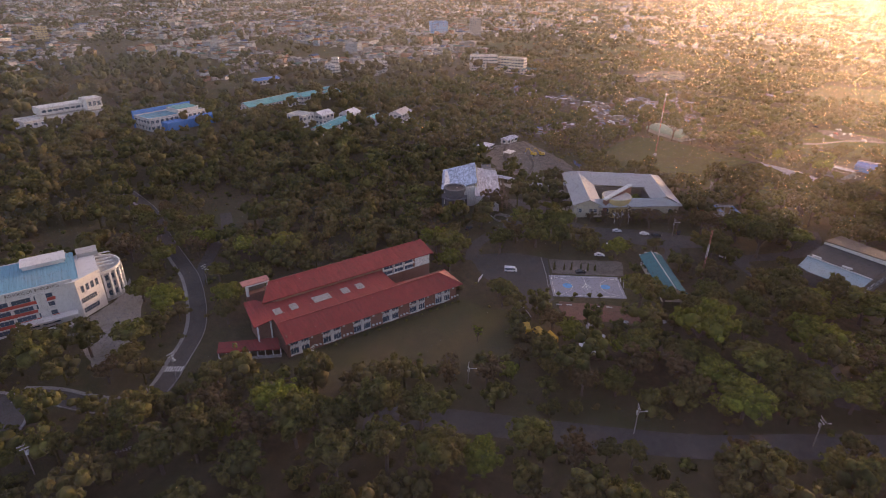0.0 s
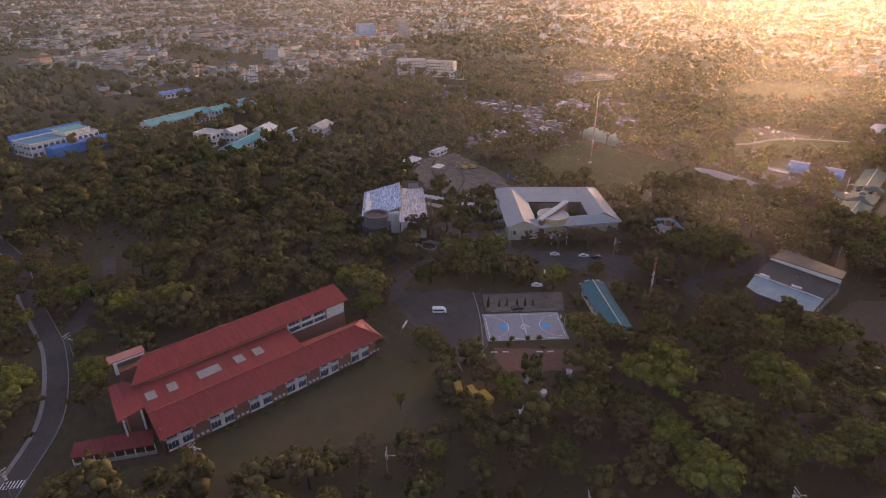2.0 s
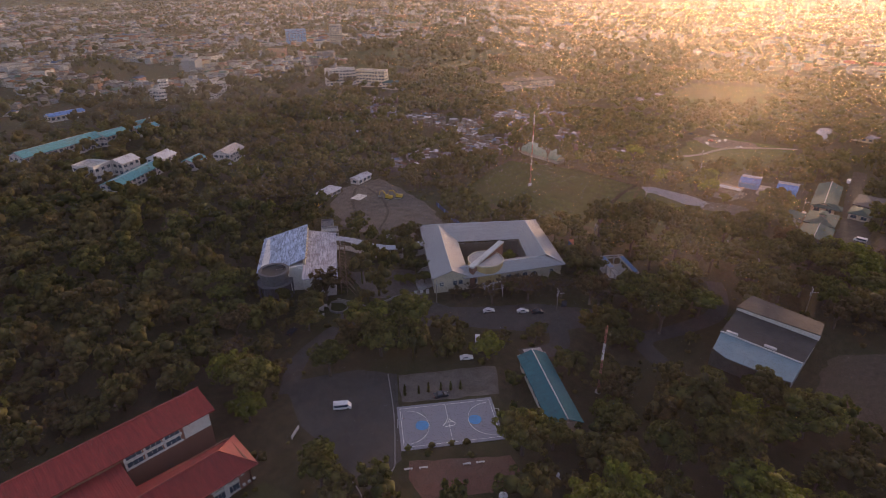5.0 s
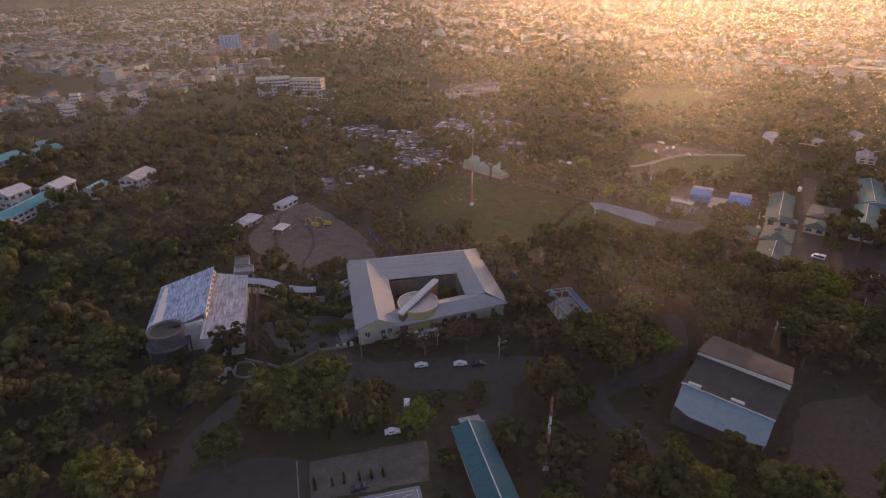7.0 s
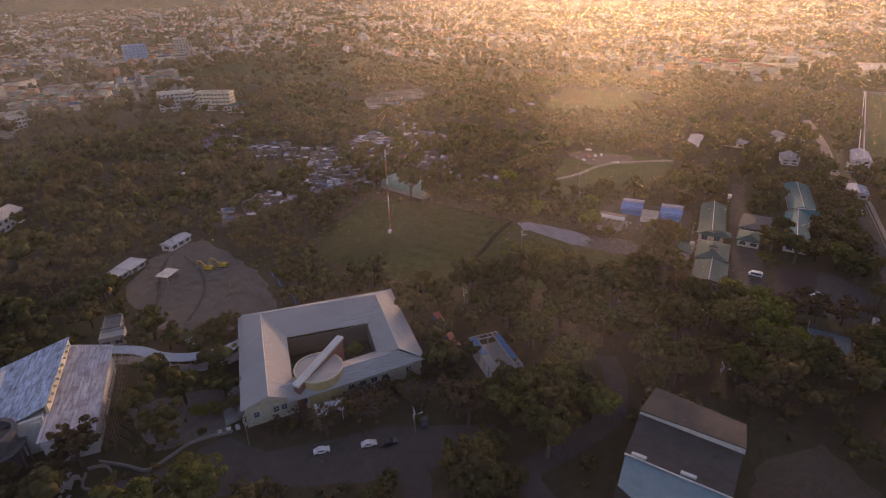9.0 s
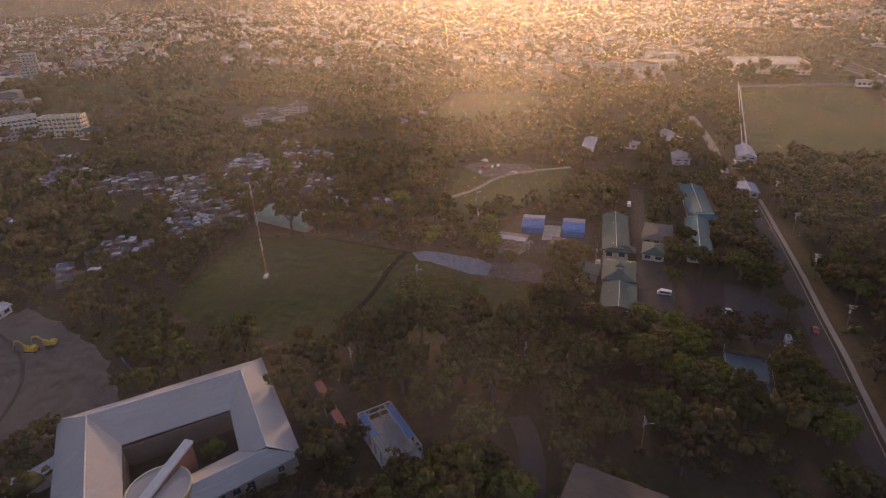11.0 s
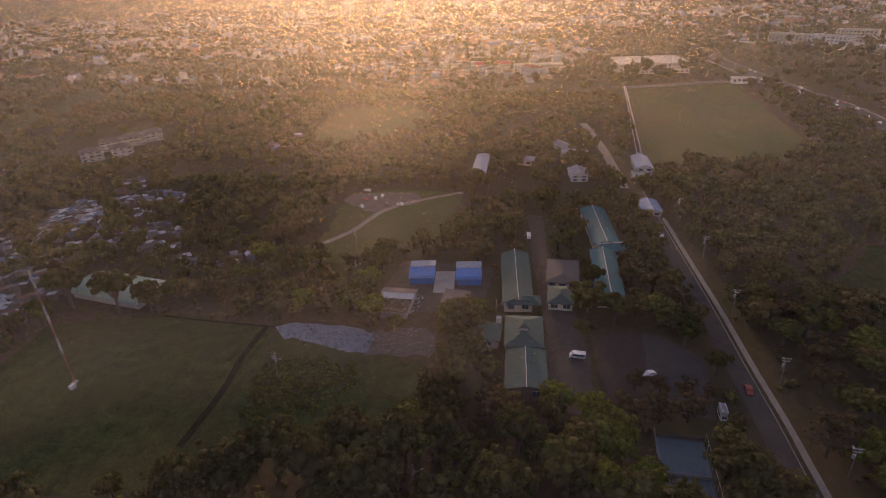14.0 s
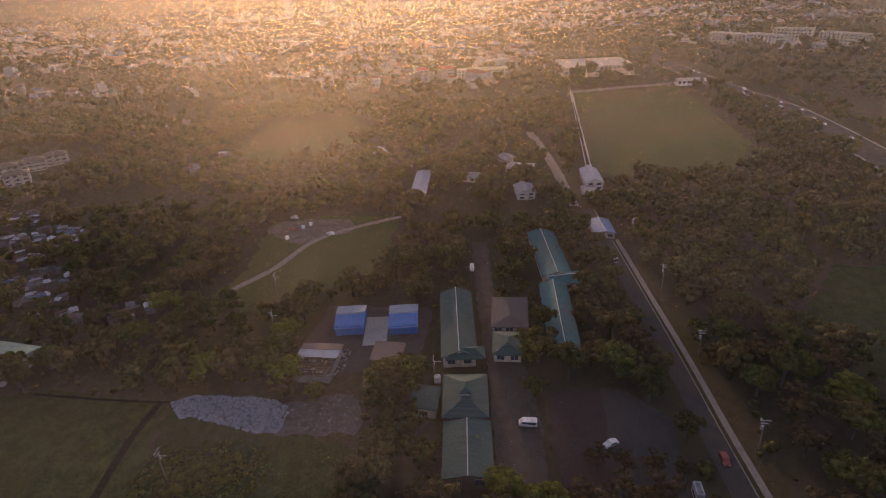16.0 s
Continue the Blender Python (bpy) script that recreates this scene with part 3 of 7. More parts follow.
zone("sports_pitch", M_PITCH, [(850, 14), (884, -96), (660, -92), (606, -62), (590, 10), (600, 22)], "large mown green sports pitch", "sports pitch", 0.5, 4)
zone("ploughed_plot", M_PLOUGH, [(238, 56), (268, 57), (285, 42), (274, 30), (244, 30), (234, 42)], "ploughed brown plot with furrows", "field", 0.8)
zone("scrub_clearing", M_LAWN, [(118, 246), (137, 272), (168, 268), (160, 246), (139, 230)], "dry grass clearing among scrub", "clearing", 2.0, 0, True)
zone("grass_patch", M_FIELD, [(400, -40), (440, -30), (480, -60), (480, -110), (410, -80)], "dull green grass patch", "clearing", 2.0)
zone("far_meadow", M_FIELD, [(560, 700), (640, 860), (820, 800), (900, 640), (760, 560), (640, 590)], "wide hazy meadow before the town", "meadow", 4.0, 0, True)
zone("far_field", M_LAWN, [(560, -180), (700, -190), (820, -200), (760, -260), (600, -250)], "dry brown field beyond the avenue", "field", 3.0)

road("campus_road", [(-28, 177), (-20, 171), (-13, 163), (-6, 156.5), (2, 154), (8, 158), (14, 167), (23, 182), (28, 200), (31, 222), (31, 236), (30, 270), (31, 304), (28, 330), (20, 370)], 5.6, M_ASPHALT, "curving grey asphalt campus road", ((1, 1.2), (-1, 0.25)))
road("branch_road", [(31, 214), (36, 226), (46, 246), (56, 262), (62, 285)], 5.5, M_ASPHALT, "narrow asphalt branch road between trees")
road("front_road", [(52, 112), (62, 105), (74, 95), (94, 76), (122, 51), (152, 31), (185, 6), (230, -30)], 9.0, M_ASPHALT, "straight asphalt road with dusty verges", (), 0.0)
road("link_road", [(136, 172), (148, 184), (168, 190)], 6.0, M_ASPHALT, "asphalt link road under trees")
road("side_road", [(294, 104), (284, 98), (268, 94), (250, 100), (235, 106), (226, 92), (220, 76), (200, 60), (170, 36)], 6.5, M_ASPHALT, "asphalt side road beside the long shed")
road("drive", [(226, 136), (214, 126), (206, 128), (200, 132)], 7.0, M_ASPHALT, "short asphalt drive to the teal-roofed shed")
road("long_road", [(300, 13.4), (338, 15.8), (358, 16.9), (382, 18.9), (416, 21.4), (462, 25.6), (487, 28), (540, 33)], 6.0, M_ASPHALT, "long straight asphalt road under trees", ((-1, 0.35),), 1.5)
road("long_footway", [(300, 7.8), (338, 10.2), (358, 11.3), (382, 13.4), (416, 15.9), (462, 20.3), (485, 22.4), (503, 24.2)], 1.9, M_KERB, "long pale concrete footway beside the road", (), 2.0, "footway")
road("dirt_track", [(448, 192), (470, 179), (497, 171), (513, 157), (530, 132)], 3.4, M_PALE, "pale dirt track across the clearing", (), 0.5, "track")
road("avenue", [(1100, -110), (968, -125), (846, -141), (758, -157), (619, -155), (520, -150)], 22, M_ASPHALT, "wide avenue busy with traffic", ((1, 1.5), (-1, 1.5)), 3)
road("field_lane", [(700, 60), (640, 50), (600, 45), (545, 40)], 6, M_PALE, "pale lane to the pitch", (), 2)
road("site_track", [(231, 262), (241, 272), (252, 288), (266, 302)], 1.5, M_SOIL, "dark wheel track across the building site", (), 0, "track")
road("site_track", [(236, 246), (252, 258), (264, 276), (270, 296)], 1.3, M_SOIL, "dark wheel track across bare earth", (), 0, "track")
road("ditch", [(322, 177.5), (344, 178), (364, 181), (382, 181.5)], 2.4, M_DITCH, "narrow dark drainage ditch across the meadow", (), 0, "ditch")
road("meadow_path", [(383, 226), (382, 200), (382, 178)], 1.0, M_DITCH, "thin dark furrow beside the meadow", (), 0, "path")

# roundabout at the campus entrance
ra = thing("roundabout", "asphalt roundabout with a pale kerb ring", "roundabout", -42, 168, 0, 0, "", "structure")
ring = [(math.cos(k * math.pi / 24) * 16, math.sin(k * math.pi / 24) * 16) for k in range(48)]
part("roadway", Geo().add([(x, y, 0.07) for x, y in ring], [tuple(range(48))]), M_ASPHALT, ra)
kg = Geo()
for k in range(48):
    (ax, ay), (bx, by) = ring[k], ring[(k + 1) % 48]
    kg.prism([(ax, ay), (ax * 1.05, ay * 1.05), (bx * 1.05, by * 1.05), (bx, by)], 0, 0.45)
part("kerb", kg, M_KERB, ra)
clear([(-42 + x, 168 + y) for x, y in ring[::4]], 2)


# ---- haze over the far land: fine flat translucent strips added to imitate it ----
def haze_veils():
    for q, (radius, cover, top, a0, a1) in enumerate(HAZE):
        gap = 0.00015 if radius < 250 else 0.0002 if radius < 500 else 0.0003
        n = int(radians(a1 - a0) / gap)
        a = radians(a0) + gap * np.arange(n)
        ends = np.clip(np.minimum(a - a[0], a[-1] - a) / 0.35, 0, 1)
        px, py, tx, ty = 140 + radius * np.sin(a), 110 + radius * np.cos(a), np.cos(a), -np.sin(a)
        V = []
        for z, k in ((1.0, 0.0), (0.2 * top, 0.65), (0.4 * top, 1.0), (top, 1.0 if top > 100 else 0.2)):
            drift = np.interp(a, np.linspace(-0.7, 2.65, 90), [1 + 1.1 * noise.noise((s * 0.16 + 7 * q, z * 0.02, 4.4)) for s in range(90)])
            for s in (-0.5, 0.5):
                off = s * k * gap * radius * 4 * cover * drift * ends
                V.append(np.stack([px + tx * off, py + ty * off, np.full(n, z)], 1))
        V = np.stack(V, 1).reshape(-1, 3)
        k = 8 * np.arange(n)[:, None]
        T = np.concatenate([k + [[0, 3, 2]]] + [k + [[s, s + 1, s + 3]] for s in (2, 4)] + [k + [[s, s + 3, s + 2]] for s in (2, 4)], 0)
        tagged(new("haze", fast_mesh("haze", V, T, M_HAZE)), "fine upright translucent strips imitating golden haze over the far trees", "haze", "evening haze", "stuff")
    # added flat layer of strips over the campus, lifts dark tones like warm glare
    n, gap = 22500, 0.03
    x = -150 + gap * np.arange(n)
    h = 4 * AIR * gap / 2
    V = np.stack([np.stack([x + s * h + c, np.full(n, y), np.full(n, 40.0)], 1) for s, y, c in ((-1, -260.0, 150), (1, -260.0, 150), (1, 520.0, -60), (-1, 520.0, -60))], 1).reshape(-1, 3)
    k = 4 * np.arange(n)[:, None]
    tagged(new("haze_layer", fast_mesh("haze_layer", V, np.concatenate([k + [[0, 1, 2]], k + [[0, 2, 3]]], 0), M_AIR)), "flat translucent strips imitating hazy glare over the trees", "haze", "evening haze", "stuff")


M_HAZE = haze_mat("haze_strip_scatter", (0.56, 0.53, 0.52), 0.27)
# strip colour and gloss imitate a warm veil of light over the ground
M_AIR = haze_mat("glare_strip_scatter", (0.88, 0.72, 0.74), 0.12, True)
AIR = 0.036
# the first two arcs are added towards the sun to brighten the middle ground
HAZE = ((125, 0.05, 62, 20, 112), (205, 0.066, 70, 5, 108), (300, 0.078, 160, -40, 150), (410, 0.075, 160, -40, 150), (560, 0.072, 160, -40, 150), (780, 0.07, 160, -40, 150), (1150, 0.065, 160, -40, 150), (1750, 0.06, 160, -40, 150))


# ---- buildings ----
def red_hall():
    h = thing("red_roof_hall", "long red-roofed hall with brick panels and white window bays", "building")
    wall = Geo().box(44.5, 150, 0, 111.5, 150.35, 7.0).box(44.5, 150, 0, 44.9, 164, 8.2).box(111.1, 150, 0, 111.5, 160, 8.2).box(89, 160, 0, 111.5, 160.35, 8.0)
    part("lower_wall", wall, M_BRICK, h)
    part("upper_wall", Geo().box(48, 168, 0, 111, 168.35, 12.4).box(48, 180.4, 0, 111, 180.75, 10.8).box(48, 168.35, 0, 48.35, 180.4, 11.2).box(110.65, 168.35, 0, 111, 180.4, 11.2), M_BRICK, h)
    low = Geo()
    low.slab([(43.6, 148, 7), (113, 148, 7), (107, 155.4, 10.2), (43.6, 156, 10.2)], 0.25)                       # front slope
    low.slab([(89, 155.5, 10.2), (107, 155.4, 10.2), (113.4, 160.5, 7.4), (89, 162, 7.4)], 0.25)                  # back slope over the wing
    part("front_roof", low, M_RED, h)
    part("hip_end", Geo().slab([(113, 148, 7), (113.4, 160.5, 7.4), (107, 155.4, 10.2)], 0.25), M_REDCAP, h)
    part("link_roof", Geo().slab([(43.6, 156, 10.2), (89, 156, 10.2), (89, 168.5, 11.0), (43.6, 168.5, 11.0)], 0.25), M_RED, h)
    part("entrance_roof", Geo().slab([(36.8, 157.5, 10.3), (43.59, 159.0, 10.39), (43.59, 171, 11.16), (42, 173, 11.28), (38.3, 173, 11.28)], 0.25), M_RED, h)
    part("entrance_wall", Geo().box(39.5, 162, 0, 43.5, 162.3, 10.1).box(39.5, 162.3, 0, 39.8, 172, 10.2), M_BRICK, h)
    for x, y in ((38, 158.6), (42.6, 159.4)):
        part("entrance_post", Geo().box(x, y, 0, x + 0.45, y + 0.45, 10.0), M_WHITE, h)
    part("upper_roof", Geo().slab([(43, 167.3, 12.4), (112.5, 167.3, 12.4), (112.5, 176.6, 14.5), (48.6, 176.6, 14.5)], 0.28).slab([(48.6, 176.6, 14.5), (112.5, 176.6, 14.5), (112.5, 181.5, 10.6), (50.2, 181.5, 10.6)], 0.28), M_RED, h)
    part("ridge_cap", Geo().tube((48.4, 176.6, 14.52), (112.7, 176.6, 14.52), 0.22, 8), M_REDCAP, h)
    part("ridge_cap", Geo().tube((43.6, 156, 10.25), (107, 155.4, 10.25), 0.2, 8), M_REDCAP, h)
    for a in ((113, 148, 7.05), (113.4, 160.5, 7.45)):
        part("hip_cap", Geo().tube(a, (107, 155.4, 10.25), 0.17, 8), M_REDCAP, h)
    part("gutter", Geo().box(43, 147.8, 6.76, 113, 148.0, 6.98), M_REDCAP, h)
    for x, w in ((46.4, 2.6), (52.0, 2.6), (62.2, 6.4), (71.2, 2.8), (77.0, 2.8)):
        part("skylight", Geo().slab([(x - w / 2, 160.5, 10.66), (x + w / 2, 160.5, 10.66), (x + w / 2, 164, 10.88), (x - w / 2, 164, 10.88)], 0.14), M_SKYLIGHT, h, "dusty grey skylight panel")
    # front window bays: white posts and beams with dark glass, brick panels between
    for b in range(6):
        x = 48.5 + b * 11.3
        bay = part("window_bay", Geo().box(x - 0.5, 149.4, 0.6, x + 0.5, 150.0, 6.9).box(x - 3.3, 149.55, 3.5, x + 3.3, 149.98, 4.2).box(x - 3.3, 149.7, 0.5, x + 3.3, 149.98, 0.8), M_WHITE, h, "white cross-shaped window bay")
        for dx in (-1.85, 1.85):
            for z in (1.0, 4.5):
                window(bay, x + dx, 149.97, z, 0, 2.6, 2.0, 3, 1)
        for dx in (-3.8, 3.8):
            part("eave_bracket", Geo().box(x + dx - 0.28, 148.3, 5.9, x + dx + 0.28, 149.98, 6.75), M_WHITE, h)
        for k in range(3):
            part("air_conditioner", Geo().box(x + 3.9 + k * 1.35, 149.45, 1.1, x + 4.6 + k * 1.35, 149.98, 1.6), M_WHITE, h, "boxy grey-white air conditioner")
    # clerestory bays over the gap
    for b in range(3):
        x = 92 + b * 4.6
        bay = part("clerestory_bay", Geo().box(x - 2.35, 167.4, 8.2, x - 2.0, 168.0, 12.2).box(x - 2.3, 167.5, 10.2, x + 2.3, 167.98, 10.6).box(x - 2.3, 167.5, 8.0, x + 2.3, 167.98, 8.3), M_WHITE, h)
        for z in (8.4, 10.7):
            window(bay, x, 167.96, z, 0, 3.6, 1.4, 3, 1)
    part("end_panel", Geo().box(104, 167.7, 8.0, 110.8, 167.98, 12.2), M_WHITE, h, "white louvred end panel")
    for k in range(9):
        part("louvre", Geo().box(104.2, 167.58, 8.3 + k * 0.42, 110.6, 167.7, 8.45 + k * 0.42), M_WHITE, h)
    part("hall_floor", Geo().box(44.9, 150.35, 0.05, 111.1, 160, 0.2), M_CONC, h)
    # framed entrance tower with a pink-red slab roof
    tower = part("entrance_tower", Geo().box(42.3, 181.9, 0, 50.2, 185, 8.6), M_BRICK, h)
    part("tower_roof", Geo().slab([(41, 182.2, 12.3), (50.8, 182.2, 12.3), (50.8, 185.4, 12.7), (41, 185.4, 12.7)], 0.4), M_PINK, tower)
    for x in (41.9, 49.5):
        part("post", Geo().box(x, 181.6, 8.0, x + 0.9, 182.5, 12.0), M_WHITE, tower)
    part("lintel", Geo().box(42.8, 181.8, 11.6, 49.5, 182.1, 11.98), M_WHITE, tower)
    # dark panel added for the shaded inside of the framed opening
    part("screen", Geo().box(42.8, 184.4, 8.6, 49.5, 184.6, 11.9), M_DARKWALL, tower)
    # low covered way at the end of the hall
    cw = thing("covered_walkway", "low covered walkway with a red roof on white posts", "walkway")
    part("roof", Geo().slab([(25, 160.5, 3.6), (27, 165.5, 3.9), (44, 157.5, 3.9), (42.5, 151.5, 3.6)], 0.3), M_RED, cw)
    part("parapet", Geo().prism([(25.2, 160.8), (25.4, 161.3), (42.9, 152.3), (42.7, 151.8)], 0, 0.9), M_GREYWALL, cw)
    for k in range(9):
        f = k / 8
        part("post", Geo().box(25.3 + 17.2 * f, 160.8 - 8.9 * f, 0.9, 25.6 + 17.2 * f, 161.1 - 8.9 * f, 3.35), M_WHITE, cw)
    clear([(25, 160), (27, 166), (44, 158), (43, 151)], 1)


def school_building():
    s = thing("school_building", "white four-storey school with teal roof deck, orange panels and rounded end", "building", -46, 214, 0, 0)
    part("main_block", Geo().box(0, 0, 0, 38, 26, 14.2), M_WHITE, s)
    part("parapet", Geo().box(-0.3, -0.3, 14.2, 38, 0.1, 16), M_WHITE, s)
    part("parapet", Geo().box(-0.3, 25.7, 14.2, 38, 26.1, 15.4), M_WHITE, s)
    part("roof_deck", Geo().slab([(0, 0.1, 14.5), (40, 0.1, 14.5), (40, 25.7, 15.2), (0, 25.7, 15.2)], 0.25), M_CYAN, s, "light blue metal roof deck")
    part("penthouse", Geo().box(24, 18, 14.5, 37, 25, 16.2).box(23.4, 17.4, 16.2, 37.6, 25.6, 16.7), M_WHITE, s)
    frame_wall = part("white_frame", Geo().prism([(36, -0.6), (38.6, -0.6), (46.6, 5.4), (46.6, 24), (36, 24)], 0, 14.2), M_WHITE, s)
    part("frame_cap", Geo().prism([(35.7, -0.9), (38.7, -0.9), (46.9, 5.2), (46.9, 6.4), (38, 0.3), (35.7, 0.3)], 14.2, 15.0), M_WHITE, s)
    for f in range(4):
        z = 1.0 + f * 3.4
        for k in range(5):
            window(s, 3.5 + 6.3 * k, -0.02, z, 0, 5.2, 1.5, 4, 1, M_GREYWALL)
        if f:
            part("band", Geo().box(-0.2, -0.45, z - 1.15, 26 + (f % 2) * 6, -0.02, z - 0.15), M_ORANGE if f != 2 else M_ORANGE, s, "orange-red facade band")
    part("stair_panel", Geo().box(26.5, -0.5, 1.5, 29.5, -0.02, 13.5), M_WHITE, s)
    for f in range(3):
        for k in range(4 if f == 2 else 2):
            u = 0.2 + (0.2 if f == 2 else 0.32) * k
            window(frame_wall, 38.6 + 8.0 * u, -0.6 + 6 * u - 0.05, 1.8 + f * 3.9, 36.9, 1.1 if f == 2 else 3.0, 2.4 if f == 2 else 1.7, 1 if f == 2 else 4, 2, M_GREYWALL)
    # rounded end with slim fins
    drum = part("rounded_end", Geo().prism([(45.5 + 8.5 * math.cos(a), 16 + 8.5 * math.sin(a)) for a in [radians(-90 + 180 * k / 24) for k in range(25)]], 0, 11.4), M_GREYWALL, s)
    for k in range(11):
        a = radians(-78 + 156 * k / 10)
        c, d = math.cos(a), math.sin(a)
        part("fin", Geo().prism([(45.5 + 8.5 * c - 0.4 * d, 16 + 8.5 * d + 0.4 * c), (45.5 + 8.5 * c + 0.4 * d, 16 + 8.5 * d - 0.4 * c), (45.5 + 9.2 * c + 0.4 * d, 16 + 9.2 * d - 0.4 * c), (45.5 + 9.2 * c - 0.4 * d, 16 + 9.2 * d + 0.4 * c)], 1.5, 11.3), M_WHITE, drum)
        for z in (2.0, 5.2, 8.4):
            a2 = a + radians(7.8)
            if k < 10:
                window(drum, 45.5 + 8.52 * math.cos(a2), 16 + 8.52 * math.sin(a2), z, math.degrees(a2) + 90, 1.3, 2.0, 1, 2, M_GREYWALL)
    part("terrace_wall", Geo().prism([(45.5 + 8.9 * math.cos(a), 16 + 8.9 * math.sin(a)) for a in [radians(-90 + 180 * k / 24) for k in range(25)]] + [(45.5 + 8.4 * math.cos(a), 16 + 8.4 * math.sin(a)) for a in [radians(90 - 180 * k / 24) for k in range(25)]], 11.4, 12.4), M_WHITE, s)
    for y in (11, 14, 17, 20, 23):
        part("pergola_beam", Geo().box(43, y - 0.2, 13.2, 52, y + 0.2, 13.6), M_WHITE, s)
    part("stair_core", Geo().box(41, 21, 11.4, 48, 27, 15.6), M_GREYWALL, s)
    part("entrance_canopy", Geo().box(20, -4, 3.6, 37, -0.3, 4.2), M_WHITE, s)
    part("ground_wall", Geo().box(20, -3.6, 0, 37, -3.2, 1.2), M_WHITE, s)
    font = bpy.data.curves.new("facade_lettering", "FONT")
    font.body, font.size, font.extrude, font.align_x = "SCHOOL OF STATISTICS", 2.0, 0.06, "LEFT"
    font.materials.append(M_DARKWALL)
    tx = new("facade_lettering", font)
    dg = bpy.context.evaluated_depsgraph_get()
    me = bpy.data.meshes.new_from_object(tx.evaluated_get(dg))
    bpy.data.objects.remove(tx)
    part("facade_lettering", me, None, s, "dark raised letters on the parapet", pose(18.6, -0.42, 14.45, 90, 0, 0) @ Matrix.Diagonal((15.4 / max(v.co.x for v in me.vertices), 0.72, 1, 1)))


def zinc_hall():
    h = thing("zinc_roof_hall", "white hall with stained zinc roofs and a round drum", "building", 163, 234, 0, -36)
    # local x across (v), local y along (u)
    part("tall_wall", Geo().prism([(1, 1), (17, -2), (17, 35), (1, 29)], 0, 9.6), M_WHITE, h)
    part("low_wall", Geo().box(18, -8.6, 0, 30, 31, 8.0), M_WHITE, h)
    part("tall_roof", Geo().slab([(-0.5, -1, 9.2), (7, -2.5, 9.9), (18.5, 2.0, 12.2), (18.5, 37.2, 12.2), (-0.5, 31, 9.2)], 0.35), M_RUSTROOF, h)
    part("low_roof", Geo().slab([(17.4, -9.6, 8.8), (31, -9.8, 8.2), (31, 32.4, 8.6), (17.4, 36.6, 9.6)], 0.35), M_RUSTROOF_B, h)
    part("step_wall", Geo().prism([(17.6, 2.6), (18.4, 2.6), (18.4, 36), (17.6, 36)], 9.0, 11.8), M_CREAM, h)
    for k in range(9):
        part("rafter_end", Geo().box(18.4, 4 + k * 3.6, 11.0, 19.2, 4.5 + k * 3.6, 11.7), M_CREAM, h)
    part("gable_wall", Geo().prism([(7.5, -3.2), (17.6, -1.0), (17.6, 0.0), (7.5, -2.2)], 0, 10.6), M_WHITE, h)
    cx, cy = 6.6, -4.0
    circ = lambda r, n=32: [(cx + r * math.cos(k * 2 * math.pi / n), cy + r * math.sin(k * 2 * math.pi / n)) for k in range(n)]
    drum = part("drum", Geo().prism(circ(5.2), 0, 10.3), M_DRUM, h, "round concrete drum")
    rim, o, i = Geo(), circ(5.9), circ(4.8)
    for k in range(32):
        j = (k + 1) % 32
        rim.prism([i[k], o[k], o[j], i[j]], 9.9, 11.3)
    part("rim", rim, M_DRUM, drum)
    part("drum_deck", Geo().prism(circ(4.8), 10.3, 10.6), M_DARKROOF, drum)
    for k in range(14):
        a = 2 * math.pi * k / 14
        part("pier", Geo().tube((cx + 6.5 * math.cos(a), cy + 6.5 * math.sin(a), 0), (cx + 6.5 * math.cos(a), cy + 6.5 * math.sin(a), 6.1), 0.3, 6), M_DRUM, drum)
    ring2, o, i = Geo(), circ(6.9), circ(5.2)
    for k in range(32):
        j = (k + 1) % 32
        ring2.prism([i[k], o[k], o[j], i[j]], 6.0, 6.5)
    part("canopy_ring", ring2, M_DRUM, drum)
    # scaffold of bare poles along the open side
    sc = thing("scaffolding", "timber scaffolding of bare poles beside the hall", "scaffolding", 163, 234, 0, -36)
    for k in range(14):
        y = -10 + k * 2.9
        for x in (31.9, 34.2):
            part("standard", Geo().tube((x, y, 0), (x + 0.2, y, 7.2 - 0.1 * (k % 3)), 0.09, 5), M_TIMBER, sc)
        for z in (2.2, 4.4, 6.6):
            part("transom", Geo().tube((31.7, y, z), (34.6, y, z), 0.07, 5), M_TIMBER, sc)
    for z in (2.3, 4.5, 6.7):
        for x in (31.9, 34.2):
            part("ledger", Geo().tube((x, -11, z), (x, 28.5, z), 0.08, 5), M_TIMBER, sc)
    for k in range(16):
        y = -9 + k * 1.3
        part("raking_pole", Geo().tube((31.3, y, 7.6 - 0.2 * (k % 4)), (37.5 - 0.3 * (k % 3), y - 1.5, 0.0), 0.09, 5), M_TIMBER, sc)
    clear([(158, 222), (181, 262), (209, 244), (178, 202), (168, 212)], 1.0)


